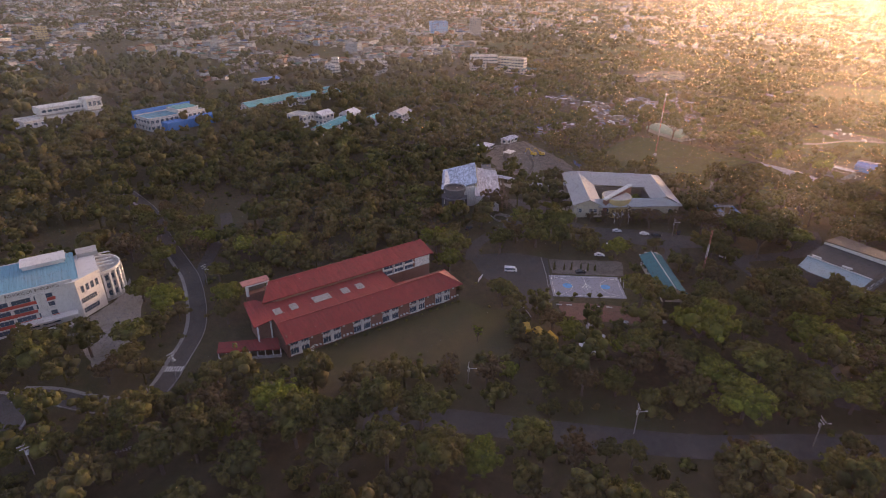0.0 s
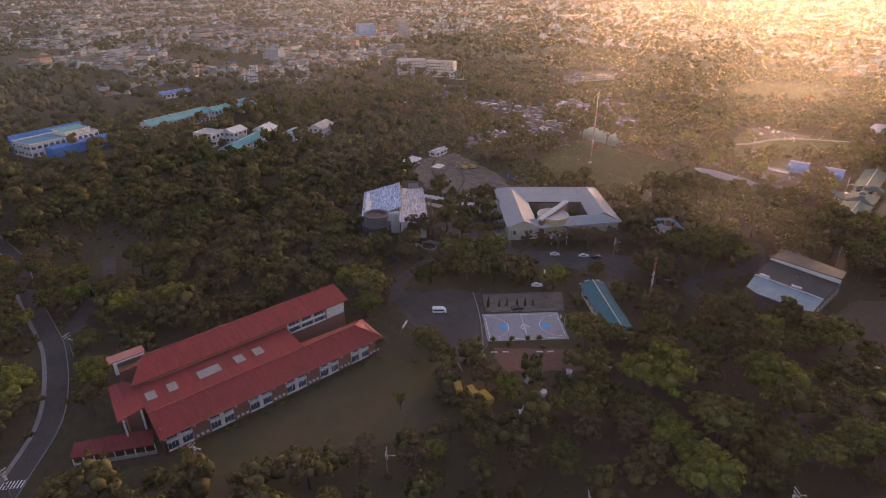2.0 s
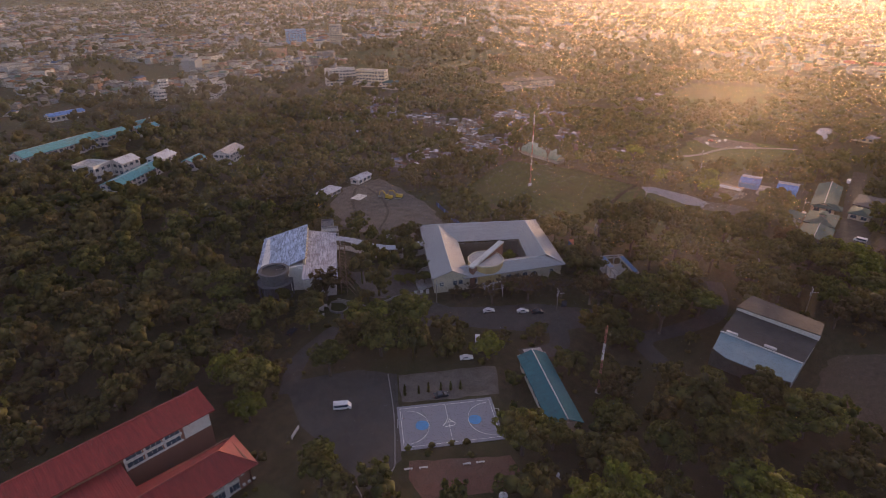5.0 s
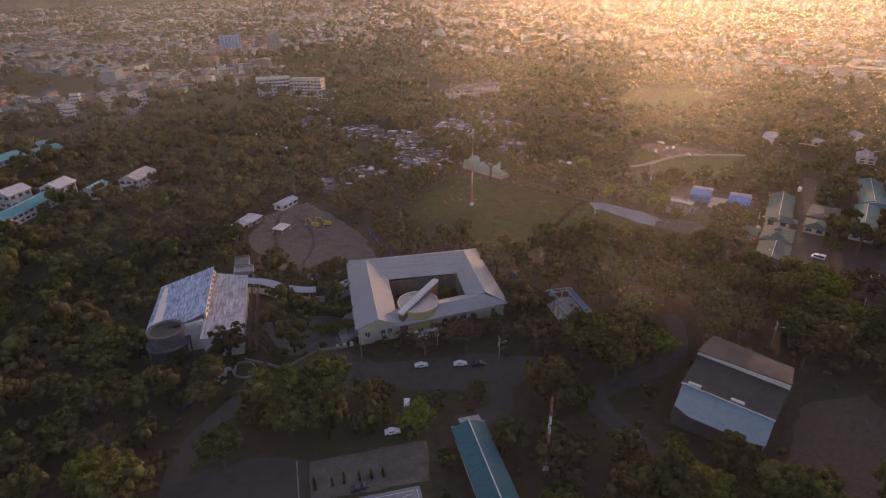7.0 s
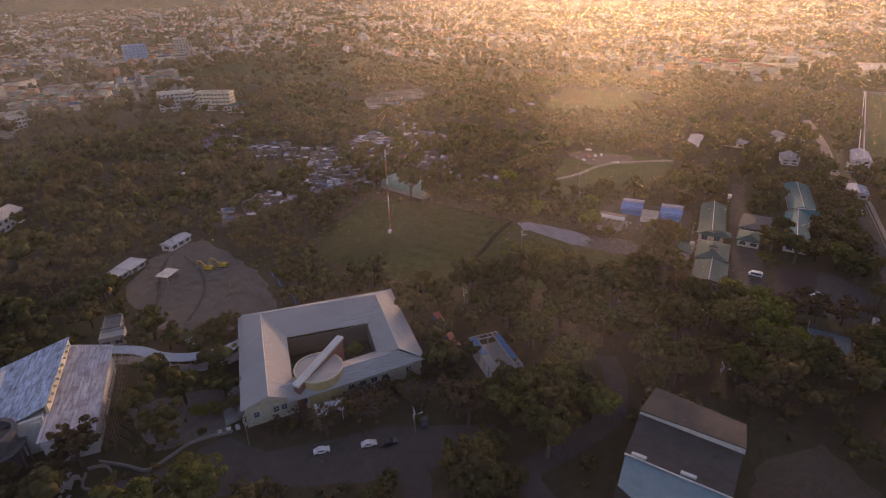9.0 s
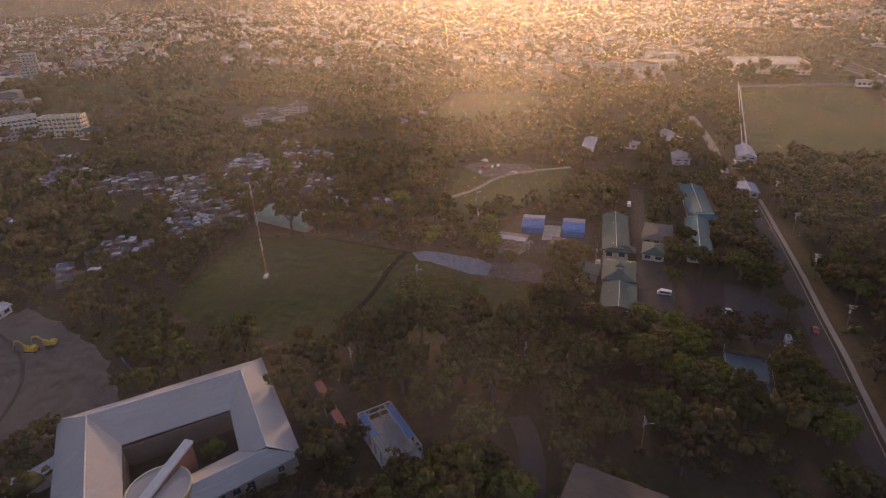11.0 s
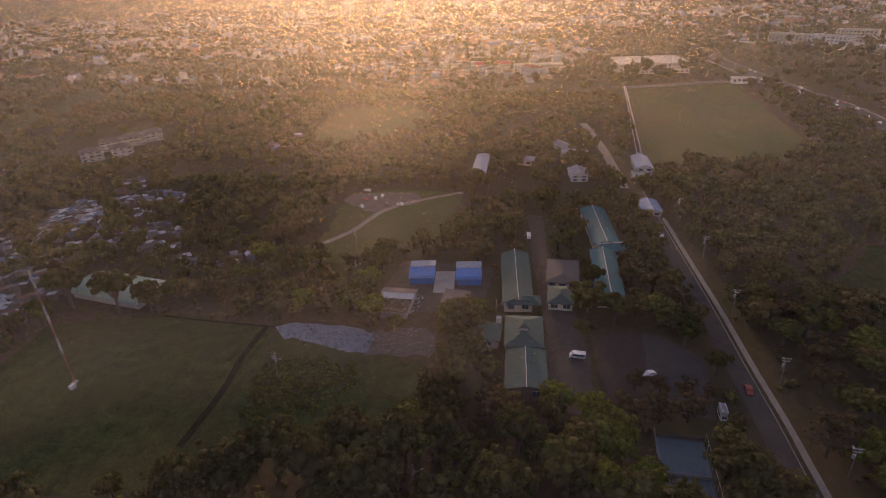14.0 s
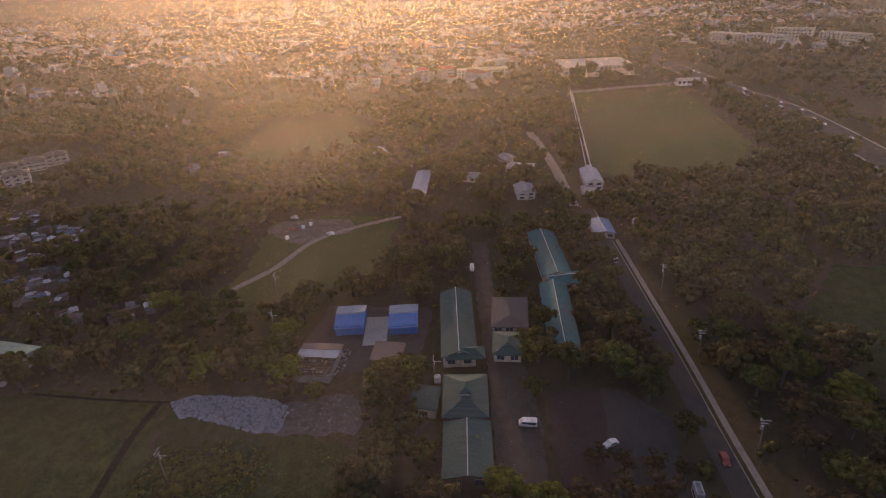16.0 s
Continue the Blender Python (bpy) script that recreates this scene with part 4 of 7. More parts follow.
def ring_building():
    b = thing("courtyard_building", "pale-roofed building round a courtyard with ridged hip roofs", "building", 208, 181.5, 0, -39)
    # local y runs along u, local x along v; the south side runs slightly askew
    part("outer_wall", Geo().prism([(1, 1), (55, 7), (55, 7.4), (1, 1.4)], 0, 6.4).box(1, 1.4, 0, 1.4, 52, 6.6).box(54.6, 7.4, 0, 55, 51, 6.6).prism([(1, 52), (55, 51), (55, 51.4), (1, 52.4)], 0, 6.6), M_CREAM, b)
    # dark colour holds the shade of the courtyard's inner walls
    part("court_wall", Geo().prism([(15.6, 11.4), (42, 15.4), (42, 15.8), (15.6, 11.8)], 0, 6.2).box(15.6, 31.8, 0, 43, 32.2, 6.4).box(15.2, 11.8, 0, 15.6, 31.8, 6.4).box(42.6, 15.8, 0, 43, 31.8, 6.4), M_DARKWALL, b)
    zr = 10.2
    part("west_roof", Geo().slab([(0, 0, 7), (8, 0, zr), (8, 46, zr), (0, 53, 7)], 0.25), M_PALEROOF, b)
    part("west_roof", Geo().slab([(8, 0, zr), (15, 0, 7.2), (15.5, 33, 7), (8, 46, zr)], 0.25), M_PALEROOF, b)
    part("north_roof", Geo().slab([(0, 53, 7), (8, 46, zr), (49, 44.5, zr), (56.5, 52, 7)], 0.25), M_PALEROOF, b)
    part("north_roof", Geo().slab([(15.5, 33, 7), (43, 32, 7), (49, 44.5, zr), (8, 46, zr)], 0.25), M_PALEROOF, b)
    part("east_roof", Geo().slab([(56.5, 52, 7), (49, 44.5, zr), (48.5, 9, zr), (56, 5.5, 7)], 0.25), M_PALEROOF, b)
    part("east_roof", Geo().slab([(49, 44.5, zr), (43, 32, 7), (42, 12, 7), (48.5, 9, zr)], 0.25), M_PALEROOF, b)
    part("south_roof", Geo().slab([(9, 5, 8.6), (48.5, 9, 9.4), (42.2, 15.2, 6.6), (15, 11, 6.6)], 0.25), M_PALEROOF, b)
    part("south_roof", Geo().slab([(13, 0, 6.3), (56, 5.5, 6.8), (48.5, 9, 9.4), (10, 5, 8.6)], 0.25), M_PALEROOF, b)
    for p, q in (((8, -0.1, zr), (8, 46, zr)), ((8, 46, zr), (49, 44.5, zr)), ((49, 44.5, zr), (48.5, 9, zr)), ((8, 46, zr), (0, 53, 7)), ((49, 44.5, zr), (56.5, 52, 7)), ((48.5, 9, zr), (56, 5.5, 7)), ((10, 5, 8.6), (48.5, 9, 9.4))):
        part("ridge_cap", Geo().tube((p[0], p[1], p[2] + 0.03), (q[0], q[1], q[2] + 0.03), 0.2, 6), M_ZINC, b)
    part("gable_wall", Geo().add([(1.4, 0.98, 6.6), (14.6, 0.98, 6.6), (8, 0.98, zr - 0.5), (1.4, 1.3, 6.6), (14.6, 1.3, 6.6), (8, 1.3, zr - 0.5)], [(0, 1, 2), (5, 4, 3), (0, 3, 4, 1), (1, 4, 5, 2), (2, 5, 3, 0)]), M_CREAM, b)
    for x in (4.0, 9.5, 11.8, 50.5):
        window(b, x, 0.88 + (x - 1) / 9, 2.9, 6.3, 1.5, 1.7, 2, 2)
    for k in range(8):
        if k not in (1, 2, 3):
            window(b, 17.5 + 3.6 * k, 0.88 + (16.5 + 3.6 * k) / 9, 2.6, 6.3, 1.8, 1.8, 2, 1)
        window(b, 0.98, 4 + 5.6 * k, 2.2, -90, 2.4, 2.2, 3, 1)
        if k:
            window(b, 55.02, 5.5 + 5.4 * k, 2.2, 90, 2.4, 2.2, 3, 1)
        # posts share the dark colour that paints in the court's shade
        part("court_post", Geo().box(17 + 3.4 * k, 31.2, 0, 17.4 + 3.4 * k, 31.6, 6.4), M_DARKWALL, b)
    # half-round lobby with a ramped fin wall through it
    cx, cy = 23.2, 8.8
    circ = lambda r: [(cx + r * math.cos(k * 2 * math.pi / 36), cy + r * math.sin(k * 2 * math.pi / 36)) for k in range(36)]
    drum = part("lobby_drum", Geo().prism(circ(7.2), 0, 9.6), M_YELLOWWALL, b, "ochre round lobby wall")
    part("lobby_roof", Geo().prism(circ(6.99), 9.6, 9.85), M_PALEROOF, drum)
    o, i, rim = circ(7.4), circ(7.0), Geo()
    for k in range(36):
        j = (k + 1) % 36
        rim.prism([i[k], o[k], o[j], i[j]], 9.6, 10.1)
    part("lobby_rim", rim, M_CREAM, drum)
    fin = thing_part("fin_wall", b, pose(cx + 0.5, cy + 1.2, 0, 0, 0, 45))
    part("brick_side", Geo().add([(-11, -1, 0), (11, -1, 0), (11, -1, 12.6), (-11, -1, 9.8), (-11, 1, 0), (11, 1, 0), (11, 1, 12.6), (-11, 1, 9.8)], [(0, 1, 2, 3), (7, 6, 5, 4), (1, 5, 6, 2), (4, 0, 3, 7), (3, 2, 6, 7)]), M_BRICK, fin)
    part("cap", Geo().slab([(-11.4, -1.2, 10.4), (11.4, -1.2, 13.2), (11.4, 1.2, 13.2), (-11.4, 1.2, 10.4)], 0.7), M_WHITE, fin, "white sloping cap slab")
    part("porch_roof", Geo().slab([(20, -6, 3.8), (28, -5, 3.8), (28, -0.8, 4.3), (20, -0.8, 4.3)], 0.25), M_ZINC, b)
    for x in (20.5, 27.4):
        part("porch_post", Geo().tube((x, -4.8, 0), (x, -4.8, 3.6), 0.12, 6), M_WHITE, b)
    clear([(203, 180), (227, 206), (246, 219), (283, 187), (251, 145)], 1.0)


def thing_part(name, parent, m):
    ob = new(name)
    ob.parent, ob.matrix_basis = parent, m
    return ob


def curved_canopy():
    c = thing("curved_walkway", "curving covered walkway with a white metal roof", "walkway")
    line = smooth([(207, 247), (212, 238), (214, 228), (219, 219), (227, 213), (236, 211)], 5)
    l, r = strip(line, 4.2)
    part("roof", Geo().ribbon(l, r, 4.5, 4.9, 4.7), M_ZINC, c)
    part("deck", Geo().ribbon(l, r, 0.0, 0.35), M_CONC, c)
    for k in range(0, len(line), 3):
        for q in (l[k], r[k]):
            part("post", Geo().tube((*q, 0.3), (*q, 4.6), 0.11, 6), M_WHITE, c)
    clear(l + r[::-1], 0.5)


def long_shed():
    s = thing("teal_roof_shed", "long low shed with a teal gable roof and white ridge", "building", 188.3, 113.8, 0, 53)
    part("wall", Geo().box(-15.3, -3.9, 0, 15.3, 3.9, 4.2), M_CREAM, s)
    part("roof", Geo().gable(-16, -4.8, 16, 4.8, 4.3, 6.3, "x", 0.22), M_TEAL, s)
    part("ridge_cap", Geo().tube((-16.1, 0, 6.32), (16.1, 0, 6.32), 0.2, 6), M_WHITE, s)
    part("porch", Geo().slab([(16.2, -4, 4.6), (19.2, -4, 4.3), (19.2, 2, 4.3), (16.2, 2, 4.6)], 0.2), M_CONC, s)
    part("end_fascia", Geo().box(16, -4.8, 4.2, 16.2, 4.8, 4.6), M_WHITE, s)
    for k in range(7):
        window(s, -13.5 + 4.5 * k, -3.92, 1.4, 0, 2.4, 1.6, 3, 1)
        window(s, -13.5 + 4.5 * k, 3.92, 1.4, 180, 2.4, 1.6, 3, 1)
    clear([(176, 104), (192, 130), (203, 124), (186, 99)], 1.0)


def sports_hall():
    h = thing("sports_hall", "large hall with dark old roof and pale blue lean-to", "building", 229, 60, 0, 0)
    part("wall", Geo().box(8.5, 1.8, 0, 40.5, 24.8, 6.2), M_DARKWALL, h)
    part("lean_to_roof", Geo().slab([(6.5, 4.5, 6.3), (7.5, 1.2, 6.4), (16.8, 1.2, 7.9), (17.6, 25.4, 7.9), (8.5, 24.4, 6.6), (6.5, 20, 6.3)], 0.25), M_MEMBRANE, h, "pale blue membrane roof")
    part("main_roof", Geo().slab([(16.7, 1, 8.1), (30.6, 0.6, 9.6), (32, 25.6, 9.6), (17.5, 25.6, 8.1)], 0.3), M_DARKROOF, h)
    part("fascia", Geo().add([(30.5, 0.4, 9.4), (30.8, 0.4, 9.4), (32.2, 25.8, 9.4), (31.9, 25.8, 9.4), (30.5, 0.4, 11.5), (30.8, 0.4, 11.5), (32.2, 25.8, 10.7), (31.9, 25.8, 10.7)], [(3, 2, 1, 0), (4, 5, 6, 7), (0, 1, 5, 4), (1, 2, 6, 5), (2, 3, 7, 6), (3, 0, 4, 7)]), M_WHITE, h)
    part("upper_roof", Geo().slab([(30.2, 0.3, 11.8), (40.2, 1.2, 10.9), (43.4, 24.4, 10.9), (31.6, 25.9, 11.0)], 0.3), M_DARKROOF, h)
    part("roof_edge", Geo().prism([(16.5, 1), (16.85, 1), (17.65, 25.6), (17.3, 25.6)], 7.95, 8.3), M_WHITE, h)
    for y in (9, 20.5):
        part("roof_vent", Geo().box(17.6, y, 8.3, 18.5, y + 3.5, 8.9), M_WHITE, h)
    for k in range(6):
        window(h, 12 + k * 5, 1.78, 2, 0, 3.2, 1.8, 4, 1)
    clear([(228, 59), (269, 59), (269, 88), (228, 88)], 1)


def open_frame():
    f = thing("unfinished_frame", "unfinished concrete frame round an open court with blue sheeting", "building", 272.2, 134.6, 0, -38.5)
    # local x along (10.4 m wide), y deep
    for x in (-5, -1.7, 1.7, 5):
        for y in (-10, -6, -2, 2, 6, 10):
            if abs(x) > 4 or abs(y) > 9:
                part("column", Geo().box(x - 0.22, y - 0.22, 0, x + 0.22, y + 0.22, 4.8), M_CONC, f)
    for x in (-5, -3, 3, 5):
        part("beam", Geo().box(x - 0.18, -10.2, 4.5, x + 0.18, 10.2, 4.95), M_CONC, f)
    for y in (-10, -8, 8, 10):
        part("beam", Geo().box(-5.2, y - 0.18, 4.5, 5.2, y + 0.18, 4.95), M_CONC, f)
    for k in range(18):
        y = -9.6 + k * 1.13
        for x in (-5, 3):
            part("rafter", Geo().box(x, y - 0.06, 4.95, x + 2, y + 0.06, 5.1), M_CONC, f)
    part("sheeting", Geo().slab([(3.1, -6, 5.2), (5, -6, 5.12), (5, 8, 5.12), (3.1, 8, 5.2)], 0.05), M_CONTBLUE, f, "blue plastic sheeting")
    part("sheeting", Geo().slab([(-5.1, -1, 5.2), (-3.2, -1, 5.12), (-3.2, 9, 5.12), (-5.1, 9, 5.2)], 0.05), M_CONTBLUE, f, "blue plastic sheeting")
    part("hoarding", Geo().box(-5.5, -12.0, 0, 5.5, -11.8, 2.4), M_CONTBLUE, f)
    part("floor_slab", Geo().box(-5.6, -10.6, 0, 5.6, 10.6, 0.25), M_CONC, f)
    clear([(262, 130), (274, 148), (284, 140), (268, 119)], 0.5)


def container(x, y, turn, orange):
    c = thing("shipping_container", "orange-roofed shipping container standing on bare ground" if orange else "blue shipping container standing on bare ground", "container", x, y, 0, turn, "containers")
    part("body", Geo().box(-1.22, -5.2, 0.15, 1.22, 5.2, 2.55), M_CONTBLUE, c)
    part("roof", Geo().box(-1.24, -5.25, 2.55, 1.24, 5.25, 2.65), M_CONTORANGE if orange else M_CONTBLUE, c)
    for k in range(14):
        for s in (-1, 1):
            part("rib", Geo().box(s * 1.22 - 0.04, -5 + k * 0.75, 0.3, s * 1.22 + 0.04, -4.7 + k * 0.75, 2.5), M_CONTBLUE, c)
    for sx in (-0.6, 0.6):
        part("door", Geo().box(sx - 0.55, -5.28, 0.25, sx + 0.55, -5.2, 2.5), M_CONTORANGE if orange else M_CONTBLUE, c)
    clear([(x - 3, y - 5), (x + 3, y - 5), (x + 3, y + 5), (x - 3, y + 5)], 0)


def house(name, label, x, y, turn, w, d, h, roof, roof_mat, wall_mat, rise=2.0, floors=1, over=0.7, cols=None, group="", ridge=True, category="house"):
    """A plain building: walls, roof, a row of windows a floor on the long sides."""
    b = thing(name, label, category, x, y, 0, turn, group)
    wall = part("wall", Geo().box(-w / 2, -d / 2, 0, w / 2, d / 2, h), wall_mat, b)
    g = Geo()
    if roof == "gable":
        g.gable(-w / 2 - over, -d / 2 - over, w / 2 + over, d / 2 + over, h - 0.05, h + rise, "x" if w >= d else "y")
        if w >= d:
            for s in (-1, 1):
                part("gable_wall", Geo().add([(s * w / 2, -d / 2, h), (s * w / 2, d / 2, h), (s * w / 2, 0, h + rise * 0.86), (s * (w / 2 - 0.2), -d / 2, h), (s * (w / 2 - 0.2), d / 2, h), (s * (w / 2 - 0.2), 0, h + rise * 0.86)], [(0, 1, 2), (3, 4, 5)[::-1], (0, 2, 5, 3), (1, 4, 5, 2)]), wall_mat, b)
        else:
            for s in (-1, 1):
                part("gable_wall", Geo().add([(-w / 2, s * d / 2, h), (w / 2, s * d / 2, h), (0, s * d / 2, h + rise * 0.86), (-w / 2, s * (d / 2 - 0.2), h), (w / 2, s * (d / 2 - 0.2), h), (0, s * (d / 2 - 0.2), h + rise * 0.86)], [(0, 1, 2), (3, 4, 5)[::-1], (0, 2, 5, 3), (1, 4, 5, 2)]), wall_mat, b)
        if ridge:
            a, c = ((-w / 2 - over, 0, h + rise + 0.03), (w / 2 + over, 0, h + rise + 0.03)) if w >= d else ((0, -d / 2 - over, h + rise + 0.03), (0, d / 2 + over, h + rise + 0.03))
            part("ridge_cap", Geo().tube(a, c, 0.17, 6), M_ZINC, b)
    elif roof == "hip":
        g.hip(-w / 2 - over, -d / 2 - over, w / 2 + over, d / 2 + over, h - 0.05, h + rise)
    elif roof == "shed":
        g.slab([(-w / 2 - over, -d / 2 - over, h + 0.25), (w / 2 + over, -d / 2 - over, h + 0.25), (w / 2 + over, d / 2 + over, h + rise), (-w / 2 - over, d / 2 + over, h + rise)], 0.22)
    else:
        g.box(-w / 2, -d / 2, h, w / 2, d / 2, h + 0.15)
        p = Geo()
        for q in ((-w / 2, -d / 2, w / 2, -d / 2 + 0.3), (-w / 2, d / 2 - 0.3, w / 2, d / 2), (-w / 2, -d / 2 + 0.3, -w / 2 + 0.3, d / 2 - 0.3), (w / 2 - 0.3, -d / 2 + 0.3, w / 2, d / 2 - 0.3)):
            p.box(q[0], q[1], h + 0.15, q[2], q[3], h + 1.0)
        part("parapet", p, wall_mat, b)
    part("roof", g, roof_mat, b)
    fh = h / floors
    for f in range(floors):
        for L, D, base in ((w, d, 0), (d, w, 90)):
            n = max(1, int(L / 4.0)) if cols is None else max(1, int(cols * L / w))
            for k in range(n):
                u = -L / 2 + L * (k + 0.5) / n
                for turn_ in (base, base + 180):
                    a = radians(turn_)
                    face = a + radians(turn)
                    if math.sin(face) * (150 - x) - math.cos(face) * (90 - y) < 0:
                        continue
                    window(wall, u * math.cos(a) + (D / 2 + 0.02) * math.sin(a), u * math.sin(a) - (D / 2 + 0.02) * math.cos(a), f * fh + fh * 0.32, turn_, min(2.4, L / n * 0.62), fh * 0.45, 2, 1, M_CONC if h < 6 else None, "", math.hypot(x - 150, y - 90) > 330)
    r = radians(turn)
    cs, sn = math.cos(r), math.sin(r)
    clear([(x + px * cs - py * sn, y + px * sn + py * cs) for px, py in ((-w / 2, -d / 2), (w / 2, -d / 2), (w / 2, d / 2), (-w / 2, d / 2))], 1.2)
    return b


red_hall()
school_building()
zinc_hall()
ring_building()
curved_canopy()
long_shed()
sports_hall()
open_frame()
container(282, 162, -37, True)
container(274.2, 152.6, -37, True)

# long green-roofed row and its neighbours on the lane
gr = house("green_roof_row", "long grey-green hipped roof building on the lane", 424.5, 92, 7, 40, 10.6, 4.6, "gable", M_GREENROOF, M_CREAM, 2.2)
part("front_gable", Geo().hip(-22, -8.5, -15, 4.5, 4.5, 6.4), M_GREENROOF, gr)
# pavilion and annex walls: shade below the eaves put into a dark colour
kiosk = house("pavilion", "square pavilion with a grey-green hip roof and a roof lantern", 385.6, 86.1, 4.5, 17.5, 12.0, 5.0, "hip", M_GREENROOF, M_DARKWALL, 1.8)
lantern = part("roof_lantern", Geo().box(-2.4, -1.3, 6.4, 2.4, 1.3, 8.0), M_GREYWALL, kiosk)
part("lantern_roof", Geo().hip(-2.9, -1.8, 2.9, 1.8, 8.0, 8.8), M_GREENROOF, lantern)
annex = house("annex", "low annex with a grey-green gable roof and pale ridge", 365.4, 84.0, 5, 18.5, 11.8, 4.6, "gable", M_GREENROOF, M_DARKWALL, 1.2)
house("side_wing", "small shed with a grey-green roof", 385, 98, 0, 9, 7, 3.4, "shed", M_GREENROOF, M_GREYWALL, 1.2)
house("brown_roof_house", "low house with a dull brown-grey roof", 434, 73.5, 0, 19, 12, 3.2, "hip", M_DARKTIN, M_GREYWALL, 0.8)
house("lane_house", "low house with a teal roof among trees", 414, 74, 0, 12, 9, 3.4, "hip", M_GREENROOF, M_CREAM, 1.5)
house("dark_teal_hall", "long hall with a dark teal gable roof and white ridge", 482, 57, 7, 42, 11, 3.8, "gable", M_TEAL, M_CREAM, 1.8)
house("cross_wing", "cross wing with a dark teal roof and pale hip", 459, 51, -75, 14, 8, 3.8, "gable", M_TEAL, M_CREAM, 1.6)
house("teal_wing", "lower hall with a dark teal roof and white ridge", 433, 56, 2, 42, 9.5, 3.8, "gable", M_TEAL, M_CREAM, 1.7)


def blue_shed(x, y):
    s = thing("blue_shed", "bright blue steel shed with two stepped roof slopes", "shed", x, y, 0, 8, "blue sheds")
    part("wall", Geo().box(-6.4, -5, 0, 6.4, 5, 3.8), M_BLUEWALL, s)
    part("lower_roof", Geo().slab([(-6.9, -5.4, 3.3), (0, -5.4, 5.0), (0, 5.4, 5.0), (-6.9, 5.4, 3.3)], 0.2), M_BLUEROOF, s)
    part("upper_roof", Geo().slab([(0.2, -5.4, 5.7), (6.9, -5.4, 4.4), (6.9, 5.4, 4.4), (0.2, 5.4, 5.7)], 0.2), M_CLUBROOF, s, "pale white-blue roof slope")
    part("clerestory", Geo().box(-0.1, -5.2, 4.9, 0.25, 5.2, 5.6), M_ZINC, s, "pale clerestory strip")
    clear([(x - 9, y - 7), (x + 9, y - 7), (x + 9, y + 7), (x - 9, y + 7)], 0)


blue_shed(427, 131.8)
blue_shed(428.5, 112.2)
conc_pad = thing("concrete_pad", "pale concrete pad between the blue sheds", "pad", 425, 122, 0, 8, "", "structure")
part("slab", Geo().box(-10, -4.2, 0, 8, 4.2, 0.14), M_CONC, conc_pad)

# derelict shed with a half-open tin roof
ds = thing("derelict_shed", "derelict shed with rusty half-open tin roof", "shed", 402, 137, 0, 0)
part("wall", Geo().box(-8, -6.5, 0, 8, -6.2, 2.6).box(-8, 6.2, 0, 8, 6.5, 2.6).box(-8, -6.2, 0, -7.7, 6.2, 2.6), M_GREYWALL, ds)
for k in range(8):
    part("rafter", Geo().box(-8.4 + k * 1.3, -7, 3.0 + 0.06 * k, -8.2 + k * 1.3, 7, 3.2 + 0.06 * k), M_TIMBER, ds)
for k in range(6):
    part("purlin", Geo().box(-8.6, -6.8 + k * 2.6, 3.35, 2.5, -6.65 + k * 2.6, 3.5), M_TIMBER, ds)
part("tin_sheet", Geo().slab([(0.5, -7, 3.7), (4.5, -7, 4.0), (4.5, 7, 4.0), (0.5, 7, 3.7)], 0.06), M_ZINC, ds, "grey tin sheet")
part("tin_sheet", Geo().slab([(4.4, -7.3, 4.1), (8.6, -7.3, 3.6), (8.6, 7, 3.6), (4.4, 7, 4.1)], 0.06), M_OLDTIN, ds, "rusty tin sheet")
rs = house("tin_lean_to", "low rusty tin lean-to beside the works yard", 408, 114, 0, 9, 9, 2.6, "shed", M_OLDTIN, M_TIMBER, 0.8)

# sheds and plant on the building site
house("site_office", "blue-white zinc roofed site office", 276, 310, 15, 13, 6, 3.2, "gable", M_ZINC, M_WHITE, 1.0)
house("site_store", "zinc roofed store hut on the building site", 250, 305, 20, 9, 7, 2.8, "shed", M_ZINC, M_GREYWALL, 0.6)
house("site_store", "small zinc lean-to on the building site", 243, 303, 20, 6, 6, 2.6, "shed", M_ZINC, M_GREYWALL, 0.5)
cv = thing("site_canopy", "flat white canopy on posts over bare earth", "canopy", 253, 283, 0, 20)
part("roof", Geo().slab([(-4, -3, 2.9), (4, -3, 2.9), (4, 3, 3.1), (-4, 3, 3.1)], 0.12), M_WHITE, cv)
for sx in (-3.6, 3.6):
    for sy in (-2.6, 2.6):
        part("post", Geo().tube((sx, sy, 0), (sx, sy, 2.8), 0.08, 6), M_STEEL, cv)
house("ruined_block", "roofless concrete block on the building site", 219, 266, -36, 6, 9, 2.2, "flat", M_DARKCONC, M_DARKCONC, 0, 1)
house("lower_block", "small grey concrete block beside the hall", 214, 257, -36, 8, 6, 3.0, "flat", M_CONC, M_GREYWALL, 0, 1)
hd = thing("hoarding", "long dark blue hoarding across the building site", "fence", 0, 0, 0, 0)
for k in range(22):
    f0, f1 = k / 22, (k + 0.96) / 22
    ax, ay, bx, by = 250, 219, 287, 217
    part("panel", Geo().prism([(262 + 16 * f0, 211 + 36 * f0), (262.15 + 16 * f0, 211 + 36 * f0), (262.15 + 16 * f1, 211 + 36 * f1), (262 + 16 * f1, 211 + 36 * f1)], 0, 2.3), M_BLUEDARK if k % 5 else M_CONTBLUE, hd)


